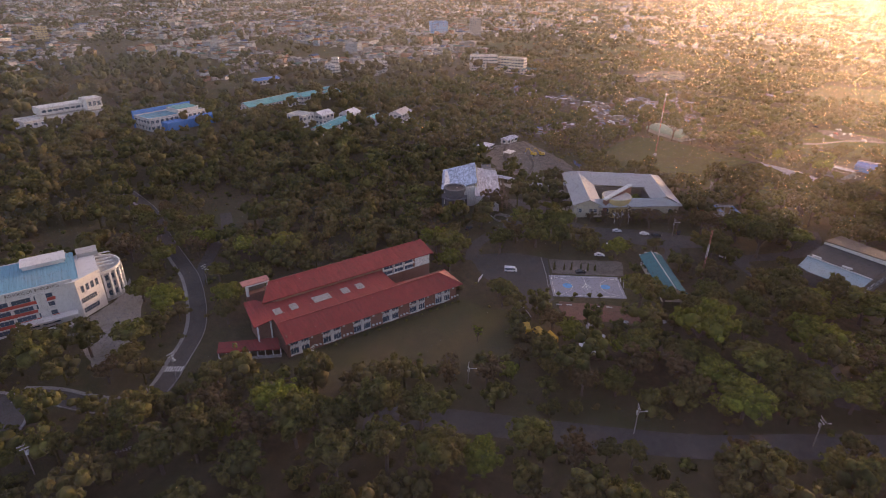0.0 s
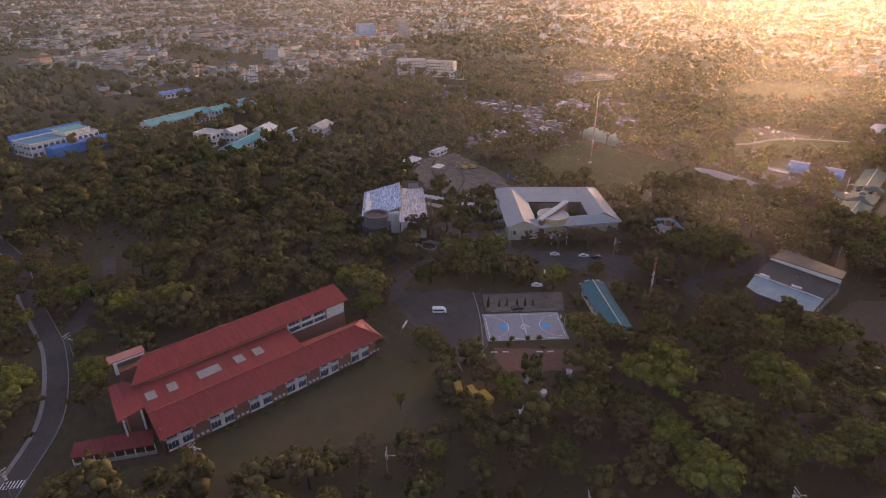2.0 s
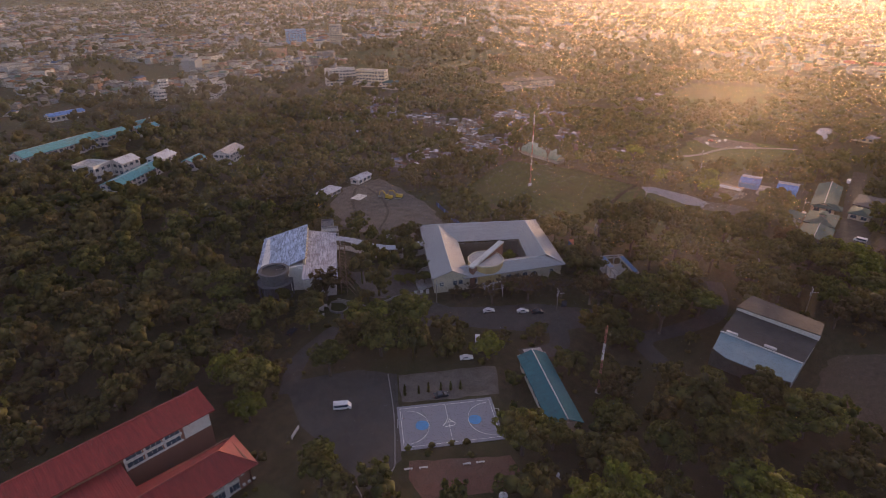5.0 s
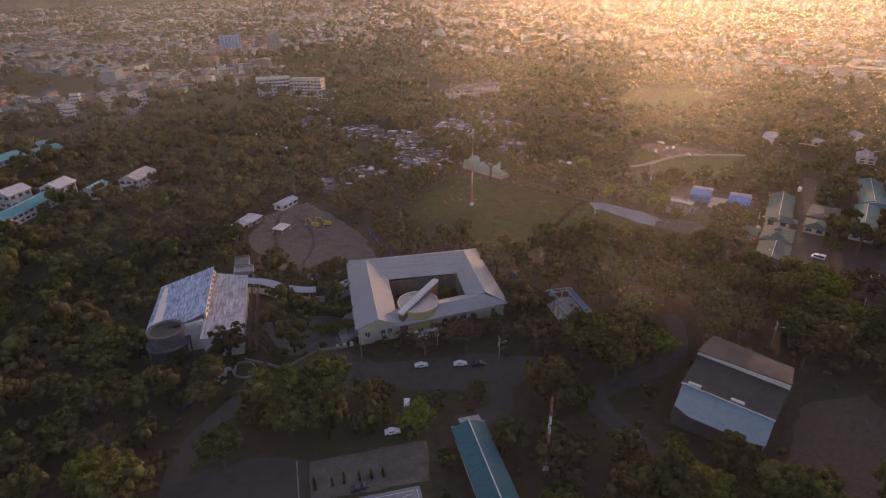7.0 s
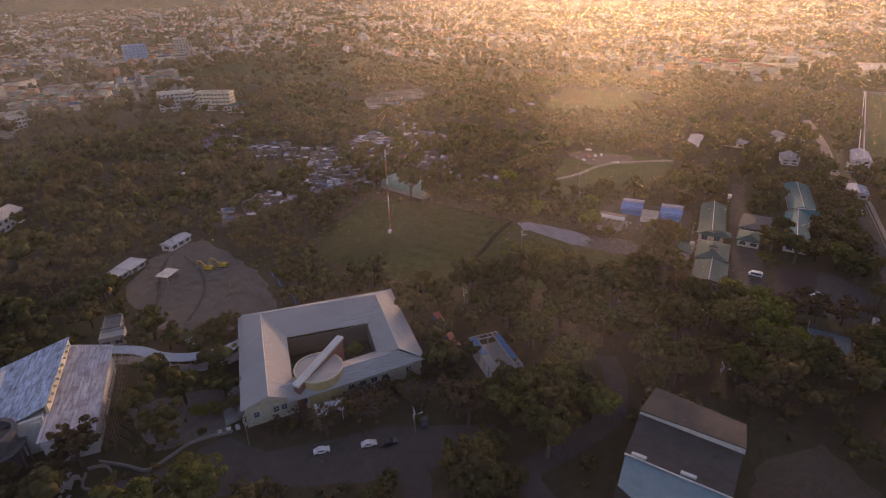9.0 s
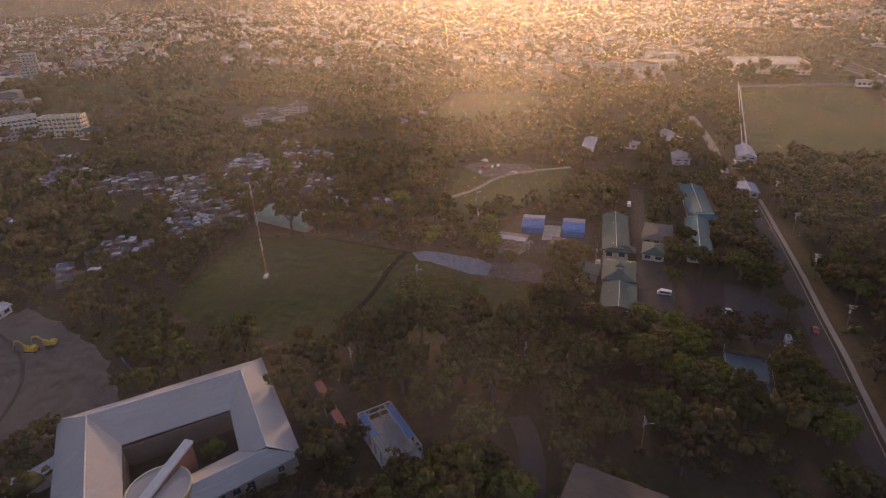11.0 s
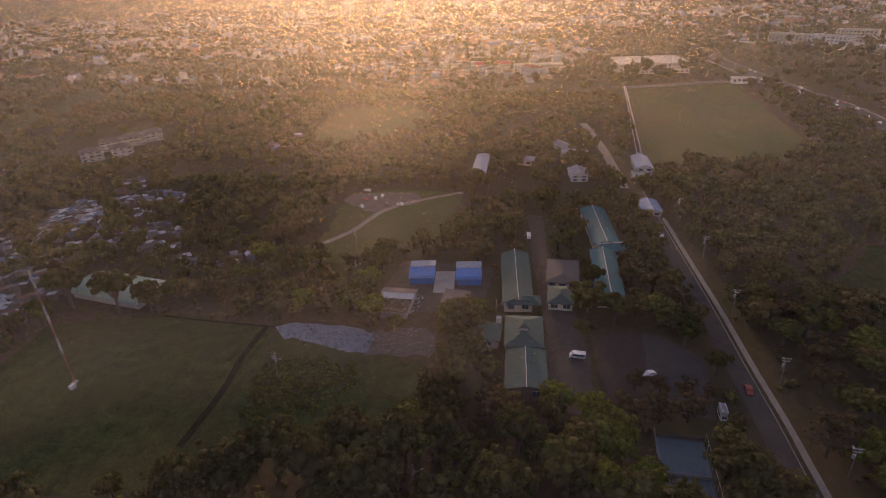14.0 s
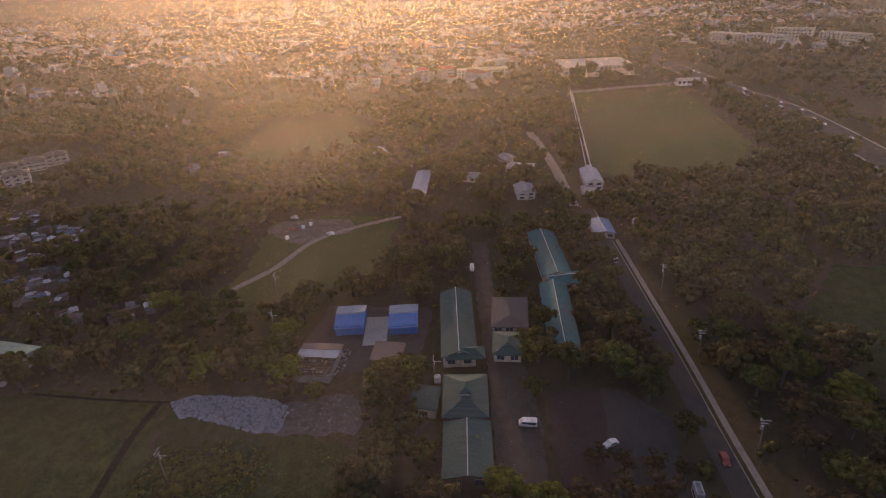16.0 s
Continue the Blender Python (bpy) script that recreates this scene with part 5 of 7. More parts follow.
# far campus buildings
fw = house("white_faculty_building", "white stepped faculty building with ribbon windows", 8, 545, 18, 62, 20, 7.5, "flat", M_CONC, M_WHITE, 0, 2, 0.7, 12, category="building")
up = part("upper_block", Geo().box(-14, 4, 8.5, 26, 18, 14), M_WHITE, fw)
for k in range(9):
    window(up, -11 + k * 4.2, 3.98, 10.4, 0, 3.0, 1.8, 2, 1)
tw = part("stair_tower", Geo().box(18, -4, 8.5, 30, 8, 17).box(17.5, -4.5, 17, 30.5, 8.5, 17.6), M_WHITE, fw)
for k in range(3):
    window(tw, 20.5 + k * 3.5, -4.02, 11.5, 0, 2.2, 3.6, 2, 3)
bb = house("blue_white_building", "white building with bright blue bands and a teal deck", 80, 500, 20, 48, 22, 9, "flat", M_CYAN, M_WHITE, 0, 2, category="building")
part("blue_wing", Geo().box(-16, -22, 0, 30, -12.5, 6.5), M_BLUEWALL, bb)
part("blue_fin", Geo().box(-25, 11.2, 0, 25, 12.2, 13), M_BLUEWALL, bb)
part("deck_block", Geo().box(2, -8, 9, 20, 8, 12).box(1.5, -8.5, 12, 20.5, 8.5, 12.4), M_WHITE, bb)
part("deck_roof", Geo().box(2.4, -7.6, 12.4, 19.6, 7.6, 12.7), M_TEALX, bb)
house("teal_roof_school", "long white school with a pale teal roof", 166, 510, 22, 60, 15, 8, "gable", M_TEALX, M_WHITE, 3, 2, category="building")
house("teal_roof_school", "white school wing with a pale teal roof", 204, 520, 22, 20, 14, 8, "gable", M_TEALX, M_WHITE, 2.5, 2, category="building")
house("white_block", "white block with a teal roof", 232, 530, 15, 18, 12, 6, "gable", M_TEALX, M_WHITE, 2, 1, category="building")
house("white_block", "small white block with a teal roof", 240, 555, 15, 20, 9, 5, "gable", M_TEALX, M_WHITE, 1.5, 1, category="building")
house("campus_centre", "white campus centre with a low teal roof", 180, 412, 35, 44, 12, 5.5, "gable", M_TEALX, M_WHITE, 2, 2, category="building")
house("white_hall", "white hall with a flat roof and parapet", 166, 440, 30, 14, 16, 9, "flat", M_CONC, M_WHITE, 0, 2, category="building")
house("white_hall", "white hall with curved pale roof", 184, 438, 25, 14, 12, 8, "gable", M_ZINC, M_WHITE, 2.5, 2, category="building")
house("white_hall", "white hall with a pale gable roof", 205, 430, 35, 14, 12, 8, "gable", M_ZINC, M_WHITE, 2.5, 2, category="building")
house("teal_roof_block", "white block with a teal gable roof", 219, 414, 35, 14, 10, 5.5, "gable", M_TEALX, M_WHITE, 2, 1, category="building")
house("white_hall", "white hall with tall windows and a grey roof", 243, 412, 35, 20, 12, 7, "gable", M_PALEROOF, M_WHITE, 2.5, 2, category="building")
house("blue_roof_shed", "long shed with a blue roof beyond the trees", 205, 640, 12, 30, 10, 5, "gable", M_BLUEROOF, M_WHITE, 2)

# houses round the clearing and the pitch
house("white_house", "white house with a pale zinc gable roof", 641, 167, 25, 13, 8, 3.6, "gable", M_DULLZINC, M_CREAM, 2.2, 1)
house("long_shelter", "long low shelter with a pale bluish roof", 579, 128, 3, 38, 8, 2.8, "gable", M_ZINC, M_GREYWALL, 0.8, 1)
house("white_house", "white house with a dull zinc roof among trees", 589, 101, 80, 13, 9, 3.4, "hip", M_DULLZINC, M_CREAM, 1.8, 1)
house("white_house", "small white house with a bluish zinc roof", 692, 145, 5, 12, 7, 3.4, "gable", M_ZINC, M_CREAM, 1.6, 1)
house("two_wing_house", "pale two-wing house with a dull zinc roof", 562, 66, 8, 14, 10, 4, "gable", M_DULLZINC, M_WHITE, 2.0, 2)
house("two_wing_house", "pale two-storey house with a flat grey roof", 598, 68, 75, 16, 9, 5.5, "flat", M_CONC, M_WHITE, 0, 2)
house("two_wing_house", "small pale house with a dull zinc roof", 624, 76, 30, 12, 8, 3.6, "gable", M_DULLZINC, M_CREAM, 1.6, 1)
club = house("clubhouse", "clubhouse with a white ribbed roof at the pitch corner", 582.5, 26.6, 3, 25, 9.2, 4.6, "gable", M_CLUBROOF, M_WHITE, 2.2, 2, category="building")
house("club_annex", "low white annex of the clubhouse", 562, 30, 4, 11, 8, 2.8, "flat", M_CONC, M_GREYWALL, 0, 1)
pw = thing("pitch_wall", "long white boundary wall along the sports pitch", "wall")
for k in range(40):
    f0, f1 = k / 40, (k + 0.97) / 40
    part("coping", Geo().prism([(606 + 262 * f0, 26.2 - 12 * f0), (606 + 262 * f1, 26.2 - 12 * f1), (606 + 262 * f1, 26.6 - 12 * f1), (606 + 262 * f0, 26.6 - 12 * f0)], 0, 1.4), M_WHITE, pw)
    part("panel", Geo().prism([(590 + 258 * f0, 24 - 10 * f0), (590 + 258 * f1, 24 - 10 * f1), (590 + 258 * f1, 24.4 - 10 * f1), (590 + 258 * f0, 24.4 - 10 * f0)], 0, 2.4), M_WHITE, pw)
pf = thing("pitch_fence", "pale fence along the far end of the pitch", "fence")
for k in range(30):
    f0, f1 = k / 30, (k + 0.9) / 30
    part("panel", Geo().prism([(850 + 34 * f0, 14 - 110 * f0), (850.4 + 34 * f0, 14 - 110 * f0), (850.4 + 34 * f1, 14 - 110 * f1), (850 + 34 * f1, 14 - 110 * f1)], 0, 2.6), M_KERB, pf)
house("grandstand", "white grandstand with a flat roof at the pitch", 880, -106, 92, 22, 8, 6, "shed", M_ZINC, M_WHITE, 1.5, 1, category="grandstand")
house("office_block", "large pale office block with a stepped flat roof", 975, -22, 96, 80, 62, 11, "flat", M_CONC, M_CREAM, 0, 3, 0.7, 16, category="building")
house("school_row", "long pale school block", 960, 110, 100, 60, 14, 10, "flat", M_CONC, M_CREAM, 0, 3, category="building")
house("school_row", "long pale school block with a red roof", 985, 170, 95, 46, 12, 8, "gable", M_REDCAP, M_CREAM, 3, 2, category="building")
for hx, hy, ht, hw, hh, fl, tint in ((1200, -250, 40, 60, 14, 4, M_CREAM), (1150, -285, 35, 56, 16, 4, M_WHITE), (1180, -330, 55, 50, 20, 5, M_CREAM), (1120, -370, 30, 60, 18, 5, M_CREAM), (1090, -310, 50, 44, 10, 3, M_WHITE), (1240, -200, 40, 40, 9, 2, M_WHITE), (1330, -190, 40, 50, 8, 2, M_WHITE)):
    house("office_tower", "pale multi-storey office building with window bands", hx, hy, ht, hw, 18, hh, "flat", M_CONC, tint, 0, fl, 0.7, 10, "far offices", category="building")
for hx, hy, ht, hw, hh in ((2290, 690, 20, 34, 74), (2360, 560, 35, 40, 62), (2420, 470, 20, 30, 95), (2320, 380, 10, 36, 48), (2450, 330, 30, 30, 84), (2230, 820, 20, 42, 58)):
    house("far_tower", "hazy grey high-rise tower on the horizon", hx, hy, ht, hw, 26, hh, "flat", M_CONC, M_GREYWALL, 0, 8, 0.7, 4, "far towers", category="building")
# hospital-like pair and mid-rise blocks in the town
house("apartment_block", "white five-storey apartment block", 478, 596, -30, 34, 14, 17, "flat", M_CONC, M_WHITE, 0, 5, 0.7, 9, category="building")
house("apartment_block", "grey-white five-storey apartment block", 496, 560, -60, 34, 14, 17, "flat", M_CONC, M_CREAM, 0, 5, 0.7, 9, category="building")
house("green_roof_block", "low pale block with a green roof", 500, 528, -60, 24, 12, 7, "hip", M_GREENROOF, M_CREAM, 2, 2, category="building")
house("blue_tower_block", "bright blue slab block in the town", 690, 1010, -20, 34, 16, 24, "flat", M_CONC, M_LIGHTBLUE, 0, 6, 0.7, 6, category="building")
house("tall_apartment_tower", "tall grey apartment tower with pale bands", 722, 930, -35, 22, 18, 34, "flat", M_CONC, M_GREYWALL, 0, 9, 0.7, 5, category="building")
house("orange_block", "orange-yellow block in the far town", 20, 1250, 10, 18, 14, 22, "flat", M_CONC, M_YELLOWWALL, 0, 6, category="building")
rnd = random.Random(5)
for bx, by in ((352, 640), (338, 628), (362, 662), (330, 655), (300, 680), (372, 690), (395, 675), (345, 700), (290, 640), (318, 700)):
    house("town_block", rnd.choice(("white narrow town block of several storeys", "pale narrow town block with open balconies")), bx, by, rnd.uniform(-40, 20), rnd.uniform(7, 12), rnd.uniform(7, 10), rnd.choice((8, 10, 13)), "flat", M_CONC, rnd.choice((M_WHITE, M_CREAM, M_WHITE, M_GREYWALL)), 0, 4, 0.7, 3, "town blocks", category="building")
def barrel_hall():
    b = thing("barrel_roof_hall", "low hall with a pale green barrel roof among dark trees", "building", 397, 256, 0, -8)
    part("wall", Geo().box(-8.6, -17.5, 0, 8.6, 17.5, 2.6), M_GREYWALL, b)
    arc = [(9.4 * math.sin(radians(q)), 3.0 * math.cos(radians(q)) + 2.7) for q in range(-90, 91, 12)]
    n = len(arc)
    g = Geo().add([(x, y, z + dz) for y, dz in ((-18, 0), (18, 0), (-18, -0.2), (18, -0.2)) for x, z in arc], [f for k in range(n - 1) for f in ((k, k + 1, n + k + 1, n + k), (2 * n + k + 1, 2 * n + k, 3 * n + k, 3 * n + k + 1), (k + 1, k, 2 * n + k, 2 * n + k + 1), (n + k, n + k + 1, 3 * n + k + 1, 3 * n + k))])
    part("barrel_roof", g, M_PALEGREEN, b)
    for y in (-18.1, 17.9):
        part("end_wall", Geo().add([(x, y, z - 0.1) for x, z in arc] + [(x, y + 0.2, z - 0.1) for x, z in arc], [tuple(range(len(arc))), tuple(range(2 * len(arc) - 1, len(arc) - 1, -1))]), M_CREAM, b)
    clear([(387, 238), (387, 275), (407, 275), (407, 238)], 0.5)


barrel_hall()
clear([(552, 405), (560, 440), (610, 450), (670, 420), (668, 388), (590, 385)], 3)
for vx, vy, vt, vw in ((574, 424, -50, 15), (587, 408, -50, 15), (602, 430, -50, 16), (617, 421, -50, 16), (632, 414, -50, 14)):
    house("villa", "pale three-storey villa with a hipped dark grey roof", vx, vy, vt, vw, 11, 7.5, "hip", M_DARKTIN, M_GREYWALL, 2.5, 3, group="villas")
house("garden_hut", "small hut with a bright zinc roof under trees", 127, 96, -40, 6.0, 4.0, 2.6, "shed", M_ZINC, M_TIMBER, 0.6)
house("blue_roof_hut", "low hut with a faded blue roof near the long road", 512, 30, 5, 16, 9, 3, "gable", M_CONTBLUE, M_GREYWALL, 1.2)
# small white block added in place of a roadside sign
house("guard_house", "small white block standing in for a roadside sign", 358, 28, 0, 4, 1.8, 2.2, "flat", M_CONC, M_WHITE, 0, 1)


# ---- courts ----
def ball_court():
    c = thing("basketball_court", "grey painted basketball court with blue circles and white lines", "sports court", 160.5, 128.2, 0, -38, "", "structure")
    part("slab", Geo().box(-14.2, -8.6, 0, 14.2, 8.6, 0.16), M_COURT, c)
    z0, z1 = 0.164, 0.17
    ln = lambda x0, y0, x1, y1: part("line", Geo().box(x0, y0, z0, x1, y1, z1), M_LINE, c)
    ln(-13.4, -7.6, 13.4, -7.45), ln(-13.4, 7.45, 13.4, 7.6), ln(-13.4, -7.45, -13.25, 7.45), ln(13.25, -7.45, 13.4, 7.45), ln(-0.08, -7.45, 0.08, 7.45)
    for s in (-1, 1):
        ring = lambda r, a0=0, a1=360, n=28, at=7.6: [(s * at + r * math.cos(radians(a0 + (a1 - a0) * k / n)), r * math.sin(radians(a0 + (a1 - a0) * k / n))) for k in range(n + 1)]
        part("blue_circle", Geo().add([(x, y, z1) for x, y in ring(1.9)[:-1]], [tuple(range(28))]), M_COURTBLUE, c, "blue painted circle")
        a0, a1 = (90, -90) if s < 0 else (-90, -270)
        o, i, g = ring(6.6, a0, a1, 28, 12.2), ring(6.45, a0, a1, 28, 12.2), Geo()
        for k in range(28):
            g.prism([i[k], o[k], o[k + 1], i[k + 1]], z0, z1)
        part("arc_line", g, M_LINE, c)
        hoop = thing("basketball_hoop", "steel basketball hoop stand with white backboard", "basketball hoop", 160.5 + s * 14.0 * math.cos(radians(38)), 128.2 - s * 14.0 * math.sin(radians(38)), 0.16, -38 if s > 0 else 142, "hoops")
        part("post", Geo().tube((0.6, 0, 0), (0.4, 0, 3.2), 0.12, 8), M_STEEL, hoop)
        part("arm", Geo().tube((0.4, 0, 3.2), (-0.9, 0, 3.3), 0.08, 6), M_STEEL, hoop)
        part("backboard", Geo().box(-1.0, -0.9, 2.9, -0.94, 0.9, 3.95), M_WHITE, hoop)
        rim = Geo()
        for k in range(12):
            a, b = 2 * math.pi * k / 12, 2 * math.pi * (k + 1) / 12
            rim.tube((-1.25 + 0.23 * math.cos(a), 0.23 * math.sin(a), 3.05), (-1.25 + 0.23 * math.cos(b), 0.23 * math.sin(b), 3.05), 0.02, 5)
        part("rim", rim, M_ORANGE, hoop)
    g = Geo()
    for a, b in (((-1.8, -1.2), (0, 1.6)), ((0, 1.6), (1.8, -0.6)), ((-1.2, -1.5), (1.6, -1.2)), ((-0.6, 0.2), (0.9, 0.1))):
        d = math.dist(a, b)
        nx, ny = -(b[1] - a[1]) / d * 0.14, (b[0] - a[0]) / d * 0.14
        g.prism([(a[0] + nx, a[1] + ny), (a[0] - nx, a[1] - ny), (b[0] - nx, b[1] - ny), (b[0] + nx, b[1] + ny)], z0, z1 + 0.004)
    part("centre_mark", g, M_LINE, c, "white painted centre mark")
    clear([(144, 130), (157, 143), (180, 125), (162, 112)], 1)


def tennis_court(x, y, turn):
    c = thing("tennis_court", "faded blue tennis court with white lines and a wire fence", "sports court", x, y, 0, turn, "", "structure")
    part("slab", Geo().box(-13, -6.3, 0, 13, 6.3, 0.12), M_TENNIS, c)
    for x0, y0, x1, y1 in ((-12, -5.5, 12, -5.38), (-12, 5.38, 12, 5.5), (-12, -5.38, -11.88, 5.38), (11.88, -5.38, 12, 5.38), (-6.4, -0.06, 6.4, 0.06), (-6.4, -4.1, -6.28, 4.1), (6.28, -4.1, 6.4, 4.1)):
        part("line", Geo().box(x0, y0, 0.124, x1, y1, 0.13), M_FADEDLINE, c)
    part("net", Geo().box(-0.03, -6, 0.12, 0.03, 6, 1.1), M_STEEL, c)
    for k in range(9):
        for s in (-1, 1):
            part("fence_post", Geo().tube((-13 + k * 3.25, s * 6.6, 0), (-13 + k * 3.25, s * 6.6, 3.0), 0.06, 6), M_STEEL, c)
    for s in (-1, 1):
        part("fence_rail", Geo().tube((-13, s * 6.6, 3.0), (13.2, s * 6.6, 3.0), 0.05, 5), M_STEEL, c)
    part("end_fence", Geo().box(13.2, -6.6, 0, 13.35, 6.6, 1.3), M_DARKWALL, c, "low dark end fence")
    a = radians(turn)
    clear([(x + px * math.cos(a) - py * math.sin(a), y + px * math.sin(a) + py * math.cos(a)) for px, py in ((-12, -6), (15, -6), (15, 6), (-12, 6))], 0.0)


ball_court()
tennis_court(333.8, 41.6, -1)

# low curved garden wall and rows of stone steps before the halls
gw = thing("garden_wall", "low pale curving garden wall beside the forecourt", "wall")
for name, pts in (("wall_run", [(180, 206), (183, 198), (185, 192), (191, 191), (198, 190), (206, 184)]), ("wall_ring", [(176, 205), (173, 201), (175, 197), (179, 198), (180, 203), (177, 206)])):
    line = smooth(pts, 5)
    l, r = strip(line, 0.5)
    part(name, Geo().ribbon(l, r, 0, 0.8), M_KERB, gw)
st = thing("stone_steps", "curved rows of pale stone garden steps", "steps", 212, 197, 0, 40)
for k in range(7):
    for j in range(10):
        a, b = radians(200 + 14 * j), radians(200 + 14 * (j + 0.93))
        r0, r1 = 2.6 + k * 1.25, 3.3 + k * 1.25
        part("step", Geo().prism([(r0 * math.cos(a), r0 * math.sin(a)), (r1 * math.cos(a), r1 * math.sin(a)), (r1 * math.cos(b), r1 * math.sin(b)), (r0 * math.cos(b), r0 * math.sin(b))], 0, 0.18 + 0.16 * k), M_CONC, st)
rp = thing("rubble_heap", "heap of broken pale concrete beside the drum", "rubble", 171, 206, 0, 0)
rnd = random.Random(11)
for k in range(60):
    a, d = rnd.uniform(0, 6.28), abs(rnd.gauss(0, 2.0))
    s = rnd.uniform(0.2, 0.7)
    part("chunk", Geo().box(-s, -s * 0.7, 0, s, s * 0.7, s * 0.8), M_CONC, rp, "", pose(d * math.cos(a), d * math.sin(a), max(0, 0.9 - 0.35 * d) * rnd.random(), rnd.uniform(-25, 25), rnd.uniform(-25, 25), rnd.uniform(0, 90)))


# small street furniture
zc = thing("zebra_crossing", "worn white zebra crossing on the campus road", "crossing", 12.5, 164.5, 0, -32, "", "structure")
for k in range(7):
    part("stripe", Geo().box(-2.6 + k * 0.8, -1.3, 0.19, -2.2 + k * 0.8, 1.3, 0.194), M_LINE, zc)
kl = thing("car_park_kerb", "pale kerb edging the car park", "kerb", 0, 0, 0, 0, "", "structure")
l, r = strip(smooth([(163, 157), (152, 142), (142, 130.5), (139, 127.5), (135.5, 126.5)], 6), 0.35)
part("kerb_run", Geo().ribbon(l, r, 0, 0.24), M_KERB, kl)
l, r = strip(smooth([(128, 136), (128.5, 130), (126.5, 124)], 6), 0.35)
part("kerb_run", Geo().ribbon(l, r, 0, 0.24), M_KERB, kl)
# low white barrier bar at the edge of the car park
sb = thing("signboard", "long low white parking barrier beside the car park", "sign", 128, 156, 0, 30)
part("board", Geo().box(-2.2, -0.1, 0.6, 2.2, 0.1, 1.7), M_WHITE, sb)
for u in (-1.8, 1.8):
    part("leg", Geo().box(u - 0.08, -0.08, 0, u + 0.08, 0.08, 0.6), M_STEEL, sb)
for k, x in enumerate((203.5, 205.5, 207.5)):
    lp = thing("sign_panel", "white upright sign panel in the garden", "sign", x, 186.2 - k * 1.3, 0, -36, "garden signs")
    part("panel", Geo().box(-0.6, -0.12, 0.3, 0.6, 0.12, 1.9), M_WHITE, lp)
    part("foot", Geo().box(-0.7, -0.3, 0, 0.7, 0.3, 0.3), M_CONC, lp)
for x, y in ((141, 124.2), (144, 121.7), (152.6, 114.4), (155.4, 112.2)):
    be = thing("bench", "white concrete bench at the edge of the clay yard", "bench", x, y, 0, -39, "yard benches")
    part("seat", Geo().box(-1.1, -0.25, 0.42, 1.1, 0.25, 0.52), M_WHITE, be)
    for u in (-0.8, 0.8):
        part("leg", Geo().box(u - 0.12, -0.22, 0, u + 0.12, 0.22, 0.42), M_CONC, be)
rl = thing("railing", "low pale railing beside the dirt path", "railing")
for k in range(9):
    f = k / 8
    part("rail_post", Geo().box(-17.6 + 20 * f, 136.8 - 2 * f, 0, -17.4 + 20 * f, 137 - 2 * f, 1.0), M_CONC, rl)
for z in (0.5, 0.95):
    part("rail", Geo().tube((-17.5, 136.9, z), (2.5, 134.9, z), 0.06, 5), M_CONC, rl)


# ---- vehicles ----
def vehicle(name, label, category, paint, length, width, height, profile, cabin, group):
    """A car body drawn from its side profile, with glass, wheels, bumpers and lamps."""
    v = thing(name, label, category, 0, 0, -50, 0, group)
    n, w = len(profile), width / 2
    vs = [(x * length, -w, z * height) for x, z in profile] + [(x * length, w, z * height) for x, z in profile]
    part("body", Geo().add(vs, [tuple(range(n))[::-1], tuple(range(n, 2 * n))] + [(i, (i + 1) % n, n + (i + 1) % n, n + i) for i in range(n)]), paint, v)
    (a, b, z0, z1) = cabin
    z0, z1 = z0 * height, z1 * height
    for s in (-1, 1):
        part("side_glass", Geo().box(a * length, s * (w + 0.012) - 0.012, z0, b * length, s * (w + 0.012) + 0.012, z1), M_GLASS, v)
    part("windscreen", Geo().add([(b * length + 0.05, -w * 0.86, z1), (b * length + 0.05, w * 0.86, z1), (b * length + 0.05 + (z1 - z0) * 0.7, w * 0.9, z0), (b * length + 0.05 + (z1 - z0) * 0.7, -w * 0.9, z0)], [(0, 1, 2, 3)]), M_GLASS, v)
    for x in (-0.31, 0.31):
        for s in (-1, 1):
            wh = part("wheel", Geo().tube((x * length, s * w - 0.12, 0.33), (x * length, s * w + 0.06, 0.33), 0.33, 12), M_RUBBER, v)
            part("rim", Geo().tube((x * length, s * (w + 0.05), 0.33), (x * length, s * (w + 0.075), 0.33), 0.19, 10), M_STEEL, wh)
    for s in (-1, 1):
        part("headlight", Geo().box(length / 2 - 0.06, s * w * 0.72 - 0.16, 0.62, length / 2 + 0.02, s * w * 0.72 + 0.16, 0.78), M_WHITE, v)
        part("tail_light", Geo().box(-length / 2 - 0.02, s * w * 0.8 - 0.12, 0.7, -length / 2 + 0.05, s * w * 0.8 + 0.12, 0.9), M_CARRED, v)
    return v


